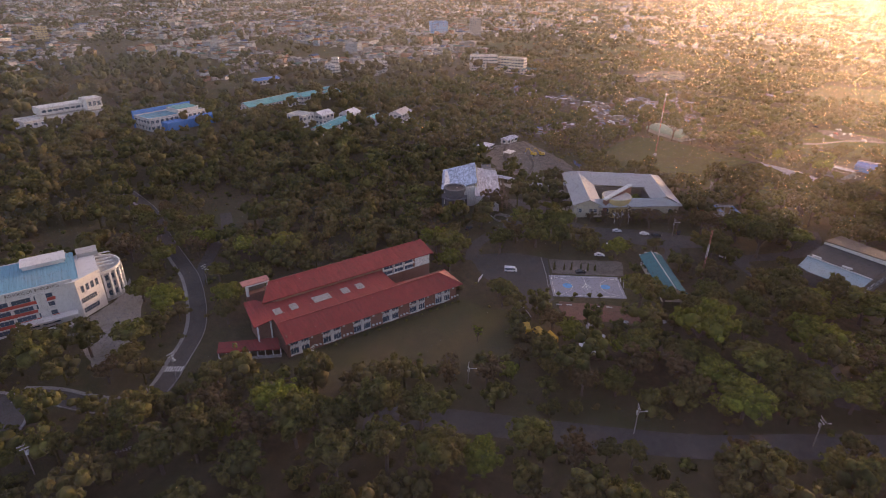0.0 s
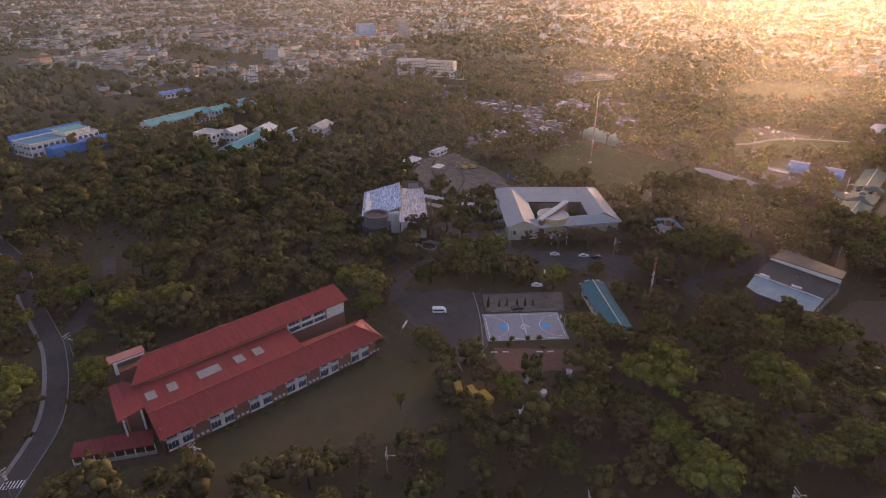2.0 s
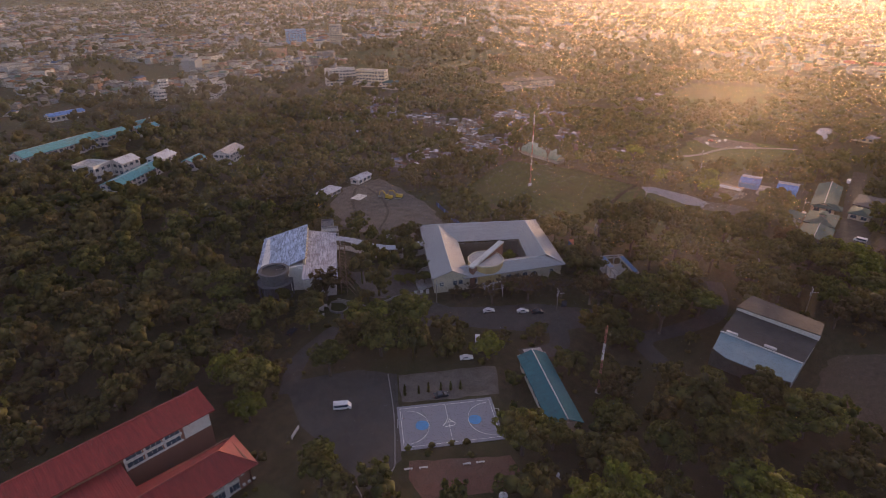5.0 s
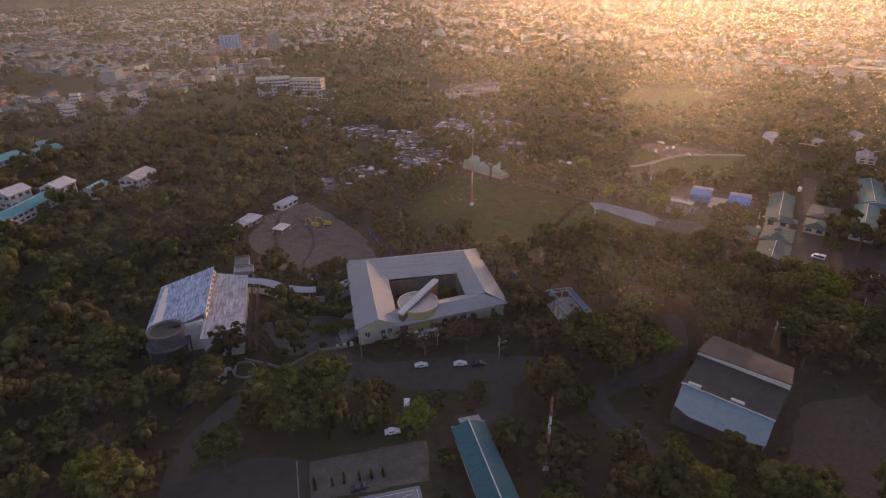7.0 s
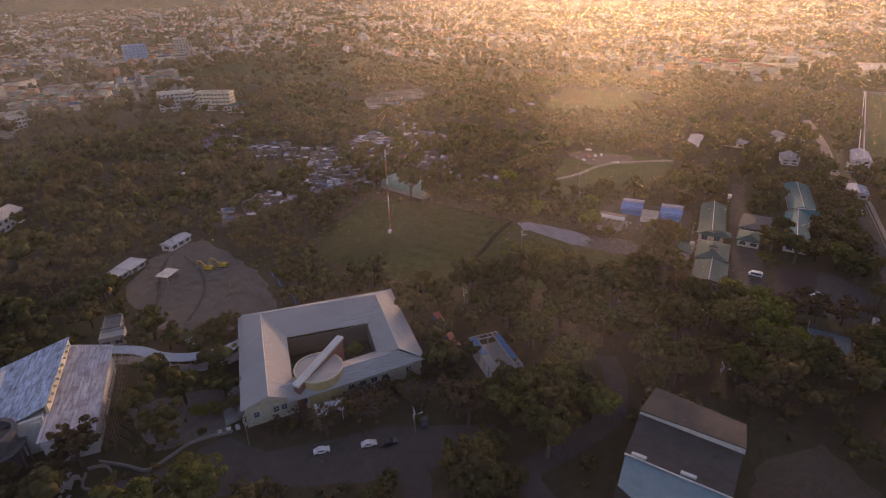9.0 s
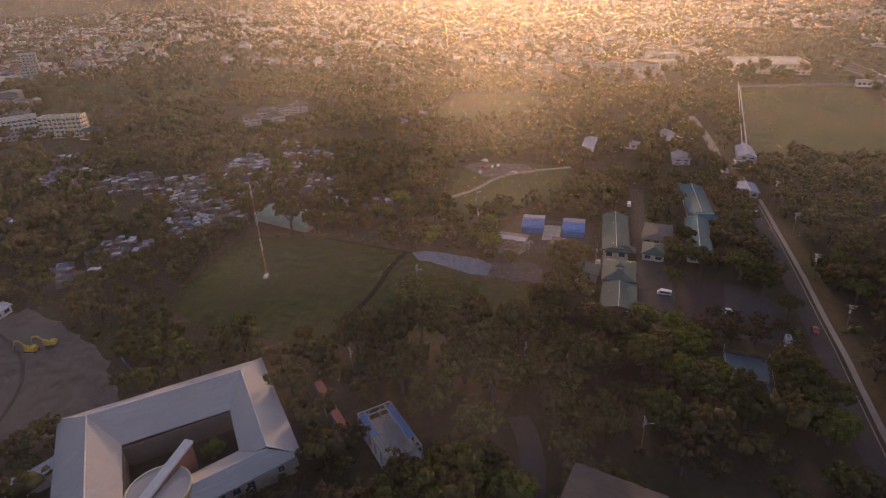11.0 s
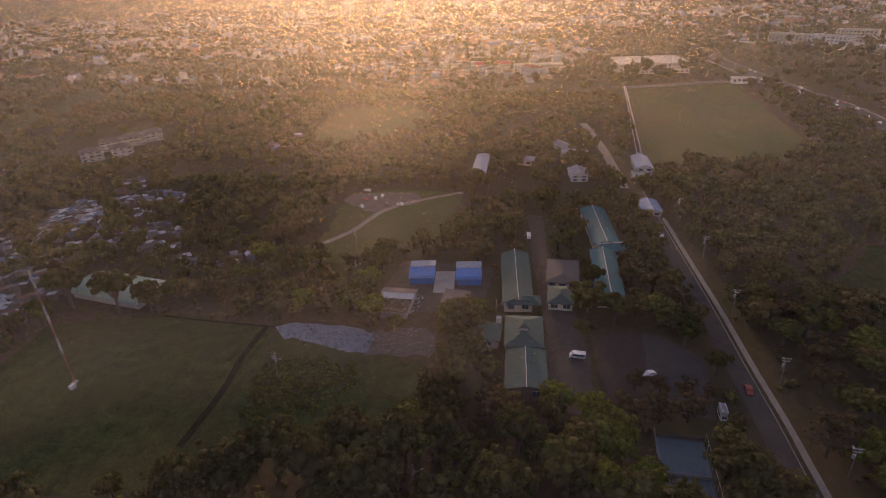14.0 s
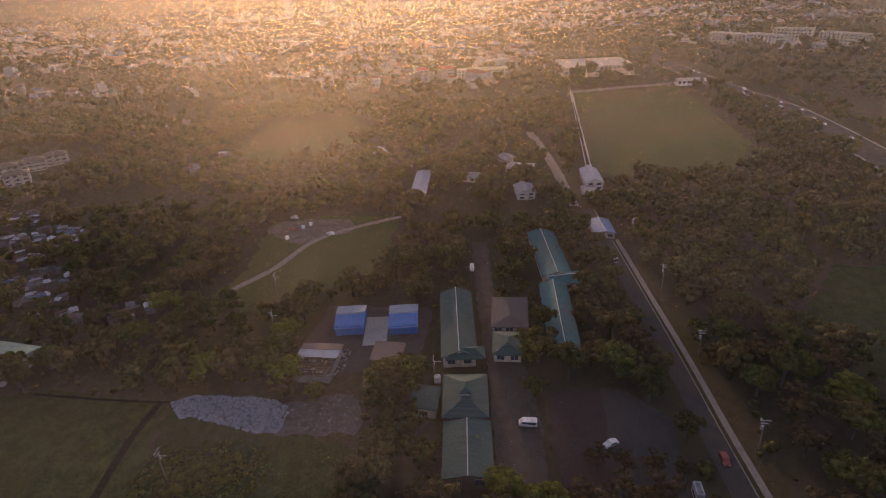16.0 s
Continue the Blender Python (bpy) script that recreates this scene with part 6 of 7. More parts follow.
SALOON = [(-0.5, 0.2), (-0.5, 0.58), (-0.46, 0.64), (-0.33, 0.66), (-0.22, 0.97), (0.08, 1.0), (0.22, 0.66), (0.46, 0.56), (0.5, 0.46), (0.5, 0.2)]
BOXY = [(-0.5, 0.17), (-0.5, 0.94), (-0.47, 1.0), (0.3, 1.0), (0.41, 0.58), (0.49, 0.5), (0.5, 0.4), (0.5, 0.17)]
KINDS = {
    "white_car": vehicle("car", "small white saloon car parked on asphalt", "car", M_CARWHITE, 4.4, 1.75, 1.45, SALOON, (-0.24, 0.1, 0.68, 0.92), "parked cars"),
    "dark_car": vehicle("car", "dark saloon car parked on asphalt", "car", M_CARDARK, 4.5, 1.8, 1.48, SALOON, (-0.24, 0.1, 0.68, 0.92), "parked cars"),
    "red_car": vehicle("car", "red car on the road", "car", M_CARRED, 4.4, 1.75, 1.5, SALOON, (-0.24, 0.1, 0.68, 0.92), "parked cars"),
    "white_van": vehicle("van", "white passenger van parked on open ground", "van", M_CARWHITE, 5.2, 1.9, 2.15, BOXY, (-0.44, 0.3, 0.55, 0.86), "vans"),
    "yellow_truck": vehicle("truck", "yellow utility truck parked under trees", "truck", M_YELLOW, 6.0, 2.1, 2.3, BOXY, (0.12, 0.3, 0.58, 0.88), "yellow trucks"),
}


def park(kind, x, y, turn, z=0.09):
    copy_thing(KINDS[kind], pose(x, y, z, 0, 0, turn))


park("white_van", 143.5, 155, -38)
for kind, x, y, a in (("white_car", 213.5, 157, -40), ("white_car", 222, 147.5, -42), ("dark_car", 225.3, 143, -42), ("white_car", 186, 144, -40), ("dark_car", 167, 137.5, -30), ("white_car", 197, 148.5, 40), ("white_car", 231, 111.5, -60), ("dark_car", 237, 139, 30), ("dark_car", 155, 199.5, 20)):
    park(kind, x, y, a)
for x, y, a in ((118.5, 123, 60), (119.6, 118.8, 58), (121.2, 114.2, 75), (122.6, 110, 80)):
    park("yellow_truck", x, y, a, 0.04)
for kind, x, y, a in (("white_van", 379.5, 68, 88), ("white_car", 373.5, 46, 120), ("red_car", 370, 18, 178), ("white_van", 472, 90, 5), ("white_car", 481, 28, 175), ("white_car", 502, 185, 30), ("red_car", 512, 186, 60), ("white_car", 519, 178, 10), ("white_car", 507, 164, 70), ("dark_car", 521, 205, 85), ("white_car", 527, 190, 80), ("white_car", 515, 181, 20)):
    park(kind, x, y, a)
rnd = random.Random(3)
for k in range(34):
    f = rnd.random()
    ax, ay, bx, by = (968, -125, 760, -156) if k % 3 else (758, -157, 625, -155)
    park(rnd.choice(("white_car", "dark_car", "white_van", "red_car", "white_car")), ax + (bx - ax) * f, ay + (by - ay) * f + rnd.choice((-7.2, -3.8, 3.8, 7.2)), (8 if k % 3 else 0) + rnd.choice((0, 180)))
for k in KINDS.values():
    for o in (*k.children_recursive, k):
        bpy.data.objects.remove(o)


def excavator(x, y, turn):
    e = thing("excavator", "yellow tracked excavator with raised boom on bare earth", "excavator", x, y, 0, turn, "excavators")
    for s in (-1, 1):
        tr = part("track", Geo().prism([(-1.9, s * 1.1 - 0.3), (1.9, s * 1.1 - 0.3), (1.9, s * 1.1 + 0.3), (-1.9, s * 1.1 + 0.3)], 0.12, 0.85), M_RUBBER, e)
        for k in range(5):
            part("roller", Geo().tube((-1.5 + k * 0.75, s * 1.1 - 0.32, 0.32), (-1.5 + k * 0.75, s * 1.1 + 0.32, 0.32), 0.26, 8), M_STEEL, tr)
    part("deck", Geo().box(-2.1, -1.3, 0.95, 1.6, 1.3, 1.35), M_YELLOW, e)
    part("engine_cover", Geo().add([(-2.1, -1.25, 1.35), (-0.2, -1.25, 1.35), (-0.2, 1.25, 1.35), (-2.1, 1.25, 1.35), (-1.9, -1.15, 2.3), (-0.3, -1.15, 2.3), (-0.3, 1.15, 2.3), (-1.9, 1.15, 2.3)], [(0, 3, 2, 1), (4, 5, 6, 7), (0, 1, 5, 4), (1, 2, 6, 5), (2, 3, 7, 6), (3, 0, 4, 7)]), M_YELLOW, e)
    cab = part("cab", Geo().box(0.0, 0.2, 1.35, 1.5, 1.25, 2.95), M_YELLOW, e)
    part("cab_glass", Geo().box(1.5, 0.3, 1.7, 1.53, 1.15, 2.8), M_GLASS, cab)
    part("boom", Geo().tube((1.2, -0.3, 1.4), (3.6, -0.3, 4.4), 0.34, 4, 0.28).tube((3.6, -0.3, 4.4), (5.6, -0.3, 4.0), 0.28, 4, 0.22), M_YELLOW, e)
    part("arm", Geo().tube((5.6, -0.3, 4.1), (6.3, -0.3, 1.3), 0.22, 4), M_YELLOW, e)
    part("bucket", Geo().add([(5.8, -0.8, 1.3), (6.7, -0.8, 1.3), (6.5, -0.8, 0.3), (5.7, -0.8, 0.45), (5.8, 0.2, 1.3), (6.7, 0.2, 1.3), (6.5, 0.2, 0.3), (5.7, 0.2, 0.45)], [(0, 1, 2, 3), (7, 6, 5, 4), (1, 5, 6, 2), (2, 6, 7, 3), (3, 7, 4, 0)]), M_STEEL, e)


excavator(267, 274, 110)
excavator(272, 271, 120)
excavator(233, 294, 200)


# ---- poles and masts ----
def utility_pole(x, y, turn, h=9.5, lamps=True):
    p = thing("utility_pole", "grey utility pole with crossarms, insulators and street lamps", "utility pole", x, y, 0, turn, "utility poles")
    part("pole", Geo().tube((0, 0, 0), (0, 0, h), 0.17, 8, 0.11), M_POLE, p)
    for z, w in ((h - 0.4, 1.3), (h - 1.4, 1.0)):
        arm = part("crossarm", Geo().box(-w, -0.07, z - 0.07, w, 0.07, z + 0.07), M_STEEL, p)
        for u in (-0.9, -0.35, 0.35, 0.9):
            part("insulator", Geo().tube((u * w, 0, z + 0.07), (u * w, 0, z + 0.35), 0.09, 6, 0.06), M_WHITE, arm)
    if lamps:
        part("transformer", Geo().tube((0.45, 0, h - 3.4), (0.45, 0, h - 2.2), 0.34, 10), M_STEEL, p)
        arm = part("lamp_arm", Geo().tube((0, 0, h - 2.0), (0, -1.8, h - 1.7), 0.06, 6), M_STEEL, p)
        part("lamp_head", Geo().box(-0.14, -2.4, h - 1.78, 0.14, -1.7, h - 1.6), M_WHITE, arm)


for x, y, a, tall in ((12, 159, 20, 10), (84, 106, 45, 9), (49, 140, 30, 9), (110, 65, 50, 10), (146, 35, 50, 10), (-25, 140, 10, 10), (35, 214, 30, 9), (293, 70, 20, 11), (222, 223, 0, 9), (296, 160, 60, 9), (420, 159, 0, 10), (354, 163, 0, 10), (448, 169, 0, 10), (504, 17, 88, 11), (458, 14, 88, 11), (415, 12, 88, 10), (375, 8, 88, 10), (340, 3, 88, 10), (318, 108, 30, 9), (232, 139, 50, 9), (398, 97, 0, 9), (306, 92, 30, 10), (205, 176, 40, 10)):
    utility_pole(x, y, a, tall)


def lattice_mast(x, y, h, name, label):
    m = thing(name, label, "mast", x, y, 0, 20)
    for s in range(int(h / 6)):
        g = Geo()
        z0, z1 = s * 6, s * 6 + 5.98
        pts = [(0.32 * math.cos(a), 0.32 * math.sin(a)) for a in (0, 2.094, 4.189)]
        for k in range(3):
            (ax, ay), (bx, by) = pts[k], pts[(k + 1) % 3]
            g.tube((ax, ay, z0), (ax, ay, z1), 0.07, 5)
            for q in range(6):
                g.tube((ax, ay, z0 + q), (bx, by, z0 + q + 0.98), 0.035, 4)
        part("section", g, M_WHITE if s and s % 2 == 0 else M_MASTRED, m)
    part("footing", Geo().box(-0.8, -0.8, 0, 0.8, 0.8, 0.4), M_CONC, m)


lattice_mast(342, 230, 42, "radio_mast", "tall red and white lattice radio mast in the meadow")
lattice_mast(201, 104, 24, "slim_mast", "slim pale lattice mast among trees")
bx = thing("equipment_box", "small white equipment box on the meadow grass", "box", 339.5, 228.5, 0, 0)
part("case", Geo().box(-0.9, -0.6, 0.1, 0.9, 0.6, 1.3), M_WHITE, bx)
part("plinth", Geo().box(-1.0, -0.7, 0, 1.0, 0.7, 0.1), M_CONC, bx)


def tank(x, y, r=1.1, h=2.2):
    t = thing("water_tank", "white plastic water tank standing under trees", "tank", x, y, 0, 0, "water tanks")
    part("shell", Geo().tube((0, 0, 0.3), (0, 0, h), r, 18).tube((0, 0, h), (0, 0, h + 0.35), r, 18, r * 0.4), M_CARWHITE, t)
    part("lid", Geo().tube((0, 0, h + 0.35), (0, 0, h + 0.45), r * 0.35, 12), M_STEEL, t)
    part("stand", Geo().box(-r, -r, 0, r, r, 0.3), M_CONC, t)


for x, y in ((136.5, 99.5), (150, 100.5), (164, 95), (138.5, 107), (397, 96)):
    tank(x, y)

# furrows of the ploughed plot, stones of the gravel bed, rubble of the yard
fu = Geo()
for k in range(22):
    y = 33 + k * 1.05
    fu.prism([(242, y), (272, y - 0.5), (272, y), (242, y + 0.5)], 0, 0.22)
tagged(part("furrows", fu, M_PLOUGH), "low earthen furrows of a ploughed plot", "furrows", "", "stuff")


def scatter_stones(name, poly, n, s0, s1, material, label, seed):
    rnd, g = random.Random(seed), Geo()
    xs, ys = [p[0] for p in poly], [p[1] for p in poly]
    while n:
        x, y = rnd.uniform(min(xs), max(xs)), rnd.uniform(min(ys), max(ys))
        if inside(x, y, poly):
            s, a = rnd.uniform(s0, s1), rnd.uniform(0, 1.5)
            c, d = math.cos(a) * s, math.sin(a) * s
            g.add([(x + c, y + d, 0.05), (x - d, y + c * 0.8, 0.05), (x - c, y - d, 0.05), (x + d * 0.7, y - c, 0.05), (x, y, s * rnd.uniform(0.6, 1.2))], [(0, 1, 4), (1, 2, 4), (2, 3, 4), (3, 0, 4)])
            n -= 1
    tagged(part(name, g, material), label, "stones", "", "stuff")


scatter_stones("gravel", [(382, 178), (386, 172), (386, 147), (382, 139), (372, 139), (371.5, 146), (375, 161), (376, 172)], 1300, 0.2, 0.75, M_STONE, "loose pale bluish crushed stones", 1)
scatter_stones("gravel", [(382, 140), (390, 123), (386, 118), (374, 117), (372, 135)], 110, 0.12, 0.35, M_STONE, "scattered pale stones on bare ground", 2)
scatter_stones("rubble", [(-24, 210), (-9, 211), (4, 219), (10, 232), (8, 200), (-6, 180)], 150, 0.15, 0.5, M_DARKCONC, "broken rubble in the dusty yard", 3)
scatter_stones("litter", [(394, 147), (412, 145), (412, 128), (398, 128)], 220, 0.2, 0.7, M_CONC, "scrap and litter round the derelict shed", 4)
scatter_stones("spoil", [(228, 260), (240, 288), (262, 306), (284, 300), (274, 250), (258, 224), (232, 240)], 260, 0.15, 0.6, M_EARTH, "clods and spoil on the building site", 5)


# ---- trees ----
def ico(sub):
    bm = bmesh.new()
    bmesh.ops.create_icosphere(bm, subdivisions=sub, radius=1.0)
    bm.verts.index_update()
    out = np.array([v.co[:] for v in bm.verts]), np.array([[v.index for v in f.verts] for f in bm.faces])
    bm.free()
    return out


ICO = {1: ico(1), 2: ico(2)}


def crown(rng, lobes, leaves, leaf, core_sub, core=0.86, width=1.0):
    """Leaves and inner masses of a crown, for a crown radius of 1 whose middle is the origin. Lobes: (x, y, z, radius, flatness)."""
    V, T, base = [], [], 0
    total = sum(l[3] ** 2 for l in lobes)
    for x, y, z, r, fl in lobes:
        c = np.array([x, y, z])
        if core:
            v, f = ICO[core_sub]
            bumpy = v * (r * core * (1 + rng.uniform(-0.16, 0.16, (len(v), 1))))
            bumpy[:, 2] *= fl
            V.append(bumpy + c), T.append(f + base)
            base += len(v)
        n = max(4, int(leaves * r * r / total))
        # twig clumps on the lobe, each a small dome of leaves
        m = max(3, n // 40)
        e = rng.normal(size=(m, 3))
        e[:, 2] = np.abs(e[:, 2]) * 1.1 - 0.35
        e /= np.linalg.norm(e, axis=1)[:, None]
        own = rng.integers(m, size=n)
        d = rng.normal(size=(n, 3)) + e[own] * 0.7
        d[:, 2] += 0.2
        d /= np.linalg.norm(d, axis=1)[:, None]
        p = e[own] * r * rng.uniform(0.7, 1.0, (m, 1))[own] + d * r * 0.3 * rng.uniform(0.7, 1.1, (n, 1))
        p[:, 2] *= fl
        p += c
        out = d + rng.normal(size=(n, 3)) * 0.4
        out /= np.linalg.norm(out, axis=1)[:, None]
        side = np.cross(out, rng.normal(size=(n, 3)))
        side /= np.linalg.norm(side, axis=1)[:, None]
        up = np.cross(side, out)
        s = leaf * rng.uniform(0.6, 1.35, (n, 1))
        spray = np.stack([p - up * s * 0.9, p + side * s * 0.75 * width + up * s * 0.7, p - side * s * 0.75 * width + up * s * 0.7 + out * s * 0.2], 1).reshape(-1, 3)
        V.append(spray)
        T.append(base + np.arange(3 * n).reshape(-1, 3))
        base += 3 * n
    return np.concatenate(V), np.concatenate(T)


def make_lobes(rng, n, spread, r0, r1, flat, top=0.35):
    out = [(0, 0, 0.05, r1, flat)]
    for k in range(n):
        a, d = 6.283 * (k + rng.uniform(0, 0.8)) / n, spread * rng.uniform(0.7, 1.1)
        out.append((d * math.cos(a), d * math.sin(a), rng.uniform(-0.22, top) , rng.uniform(r0, r1), flat * rng.uniform(0.85, 1.1)))
    return out


def fast_mesh(name, V, T, material, soft=True):
    me = bpy.data.meshes.new(name)
    me.vertices.add(len(V))
    me.vertices.foreach_set("co", np.ascontiguousarray(V, dtype=np.float32).ravel())
    me.loops.add(3 * len(T))
    me.loops.foreach_set("vertex_index", np.ascontiguousarray(T, dtype=np.int32).ravel())
    me.polygons.add(len(T))
    me.polygons.foreach_set("loop_start", np.arange(0, 3 * len(T), 3, dtype=np.int32))
    me.polygons.foreach_set("use_smooth", np.full(len(T), soft))
    me.materials.append(material)
    me.update(calc_edges=True)
    me.validate()
    return me


def trunk_geo(rng, lobes, z, bare=False):
    g = Geo().tube((0, 0, -0.04), (0.02, 0.01, z * 0.62), 0.075, 7, 0.05)
    for x, y, lz, r, fl in lobes:
        mid = (x * 0.45, y * 0.45, z * 0.62 + 0.2)
        end = (x * 0.95, y * 0.95, z + lz)
        g.tube((0.02, 0.01, z * 0.5), mid, 0.042, 5, 0.028).tube(mid, end, 0.028, 5, 0.01)
        for k in range(7 if bare else 1):
            a = rng.uniform(0, 6.28)
            tip = (end[0] + math.cos(a) * r * 0.7, end[1] + math.sin(a) * r * 0.7, end[2] + rng.uniform(0.05, 0.45) * r)
            g.tube(mid if k % 2 else end, tip, 0.014, 4, 0.004)
            if bare:
                for q in range(4):
                    b = a + rng.uniform(-1, 1)
                    f = rng.uniform(0.4, 0.95)
                    s = [mid[i] * (1 - f) + tip[i] * f for i in range(3)] if k % 2 else [end[i] * (1 - f) + tip[i] * f for i in range(3)]
                    g.tube(s, (s[0] + 0.16 * math.cos(b), s[1] + 0.16 * math.sin(b), s[2] + rng.uniform(0.02, 0.16)), 0.007, 3, 0.003)
    return g


TREES = {}


def tree_kind(name, material, label, seed, n=6, spread=0.5, r0=0.36, r1=0.56, flat=0.8, leaves=1000, leaf=0.085, z=0.95, core=0.8, bare=False, category="tree", thing_name="tree"):
    rng = np.random.default_rng(seed)
    lobes = make_lobes(rng, n, spread, r0, r1, flat)
    V, T = crown(rng, lobes, int(leaves * 2.3), leaf * 0.86, 1, core * 0.84)
    V[:, 2] += z
    TREES[name] = (fast_mesh("crown", V, T, material), trunk_geo(rng, lobes, z, bare).mesh("trunk", M_BARK), label, category, thing_name)


tree_kind("bright", M_BRIGHT, "leafy bright green domed tree", 1, 8, 0.52, 0.3, 0.52, 0.85, 1500, 0.064)
tree_kind("bright_wide", M_BRIGHT, "broad bright green tree with billowing crown", 2, 10, 0.58, 0.28, 0.46, 0.8, 1700, 0.060)
tree_kind("green", M_GREEN, "broad green tree with billowing crown", 3, 8, 0.52, 0.32, 0.52, 0.8, 1400, 0.064)
tree_kind("green_wide", M_GREEN, "spreading green tree with flat layered crown", 4, 10, 0.62, 0.28, 0.44, 0.62, 1500, 0.064, 0.95)
tree_kind("dark", M_DEEP, "dense dark green tree", 5, 7, 0.48, 0.34, 0.52, 0.95, 1300, 0.068, 1.25)
tree_kind("dark_tall", M_DEEP, "tall dark green tree with ragged crown", 6, 8, 0.4, 0.3, 0.46, 1.2, 1200, 0.072, 1.6)
tree_kind("russet", M_RUSSET, "dry russet-brown tree with thin crown", 7, 8, 0.52, 0.3, 0.46, 0.8, 1125, 0.064, 1.1, 0.55)
tree_kind("bare", M_RUSSET, "nearly leafless spreading tree with bare branches", 8, 9, 0.6, 0.3, 0.42, 0.7, 620, 0.05, 1.0, 0.0, True)
tree_kind("feathery", M_BRIGHT, "small airy tree with yellow-green leaves", 9, 6, 0.45, 0.25, 0.4, 0.9, 420, 0.09, 1.3, 0.0, True)


def slim_kind(name, material, label, height, width, leaves, thing_name, category, stem=0.12):
    rng = np.random.default_rng(len(name))
    k = 9
    lobes = [(0.0, 0.0, height * (stem + (1 - stem) * i / k), width * (1.0 - 0.8 * i / k) + 0.06, 1.3) for i in range(k)]
    V, T = crown(rng, lobes, leaves, 0.11, 1, 0.8)
    TREES[name] = (fast_mesh("crown", V, T, material), Geo().tube((0, 0, -0.04), (0, 0, height * 0.8), 0.06, 6, 0.02).mesh("trunk", M_BARK), label, category, thing_name)


slim_kind("conifer", M_DEEP, "tall narrow dark conifer", 3.2, 0.55, 700, "conifer", "tree")
slim_kind("cypress", M_DEEP, "slim dark cypress shrub in the court garden", 3.0, 0.4, 260, "cypress", "shrub", 0.03)
rng = np.random.default_rng(77)
V, T = crown(rng, [(0, 0, 1.9, 1.0, 0.95)], 260, 0.2, 2, 0.92)
TREES["ball"] = (fast_mesh("crown", V, T, M_DEEP), Geo().tube((0, 0, -0.04), (0, 0, 1.4), 0.1, 6).mesh("trunk", M_BARK), "clipped round shrub on a short stem beside the court", "shrub", "shrub")
V, T = crown(rng, [(0.0, 0, 0.35, 0.7, 0.8), (0.5, 0.2, 0.25, 0.5, 0.8), (-0.4, 0.4, 0.3, 0.5, 0.8), (-0.1, -0.5, 0.25, 0.5, 0.8)], 420, 0.12, 2, 0.8)
TREES["bush"] = (fast_mesh("crown", V, T, M_GREEN), Geo().tube((0, 0, -0.04), (0, 0, 0.5), 0.08, 5).mesh("trunk", M_BARK), "low rounded green bush", "shrub", "bush")

PLACED = []
trnd = random.Random(21)


def plant(kind, x, y, r, tall=1.0):
    crown_me, trunk_me, label, category, name = TREES[kind]
    t = tagged(new(name), label, category, "campus trees" if category == "tree" else "shrubs")
    t.matrix_basis = pose(x, y, 0, 0, 0, trnd.uniform(0, 360)) @ Matrix.Diagonal((r * trnd.uniform(0.92, 1.08), r * trnd.uniform(0.92, 1.08), r * tall * trnd.uniform(0.92, 1.08), 1))
    part("trunk", trunk_me, None, t)
    part("crown", crown_me, None, t)
    PLACED.append((x, y, r))


def grove(rows):
    for kind, x, y, r in rows:
        plant(kind, x, y, r * 1.15 if r > 4.4 else r)


# by the red hall and the campus road
grove((("bright", 38, 192, 5.5), ("dark", 34, 181, 4.5), ("green", 26, 196, 0.1), ("bright", 18, 200, 6.5), ("green", 12, 214, 5), ("green", 4, 182, 6.5), ("dark", -8, 186, 6), ("green", 1, 171, 5), ("russet", -5, 168, 4.5)))
grove((("bright", 68, 222, 6.5), ("bright", 56, 226, 6), ("green", 46, 262, 6), ("bright", 40, 268, 5.5), ("bright", 44, 248, 5.5), ("green", 128, 177, 8), ("bright", 122, 170, 5.5), ("russet", 60, 240, 5), ("russet", 14, 252, 6)))
grove((("dark_tall", 52, 104, 7), ("dark_tall", 42, 106, 6.5), ("dark", 62, 98, 7), ("green", 58, 84, 7), ("dark_tall", 32, 112, 6.5), ("russet", 24, 118, 6), ("dark", 48, 92, 7), ("dark_tall", 36, 96, 7), ("bright", 66, 78, 6), ("russet", 18, 134, 5.5), ("bush", 40, 143, 3), ("green", 22, 150, 4.5), ("dark", 12, 146, 3.6)))
grove((("bare", 64, 124, 4), ("bare", 72, 120, 4), ("feathery", 101, 123, 3), ("bare", 84, 116, 4), ("russet", 90, 104, 4.5), ("bright", 96, 102, 4.2), ("russet", 126, 113, 5), ("bright", 128, 107, 4.5), ("russet", 104, 105, 4), ("green", 108, 96, 4), ("russet", 80, 110, 4)))
grove((("bright_wide", 158, 78, 10), ("bright", 136, 87, 6), ("bright_wide", 182, 53, 9), ("green", 158, 57, 8.5), ("bright", 143, 62, 6.5), ("bright", 139, 51, 7), ("bright", 214, 69, 6), ("green_wide", 222, 54, 8), ("green", 159, 43, 7), ("green", 168, 35, 6), ("russet", 128, 80, 6), ("green", 136, 86, 6), ("russet", 137, 70, 5.5), ("green", 149, 69, 5), ("green", 190, 62, 7), ("dark", 196, 66, 8), ("dark", 178, 46, 7)))
grove((("dark", 205, 76, 8), ("bright", 216, 76, 5.5), ("dark", 226, 66, 6), ("green", 165, 106, 7.5), ("green", 172, 101, 5), ("dark", 122, 135, 5), ("green", 126, 142, 4.5), ("green", 168, 166, 7), ("green", 183, 168, 8.5), ("green_wide", 172, 176, 8), ("bright", 191, 139, 5.2), ("green", 196, 143, 3.5), ("dark", 208, 132, 4), ("dark", 150, 170, 6)))
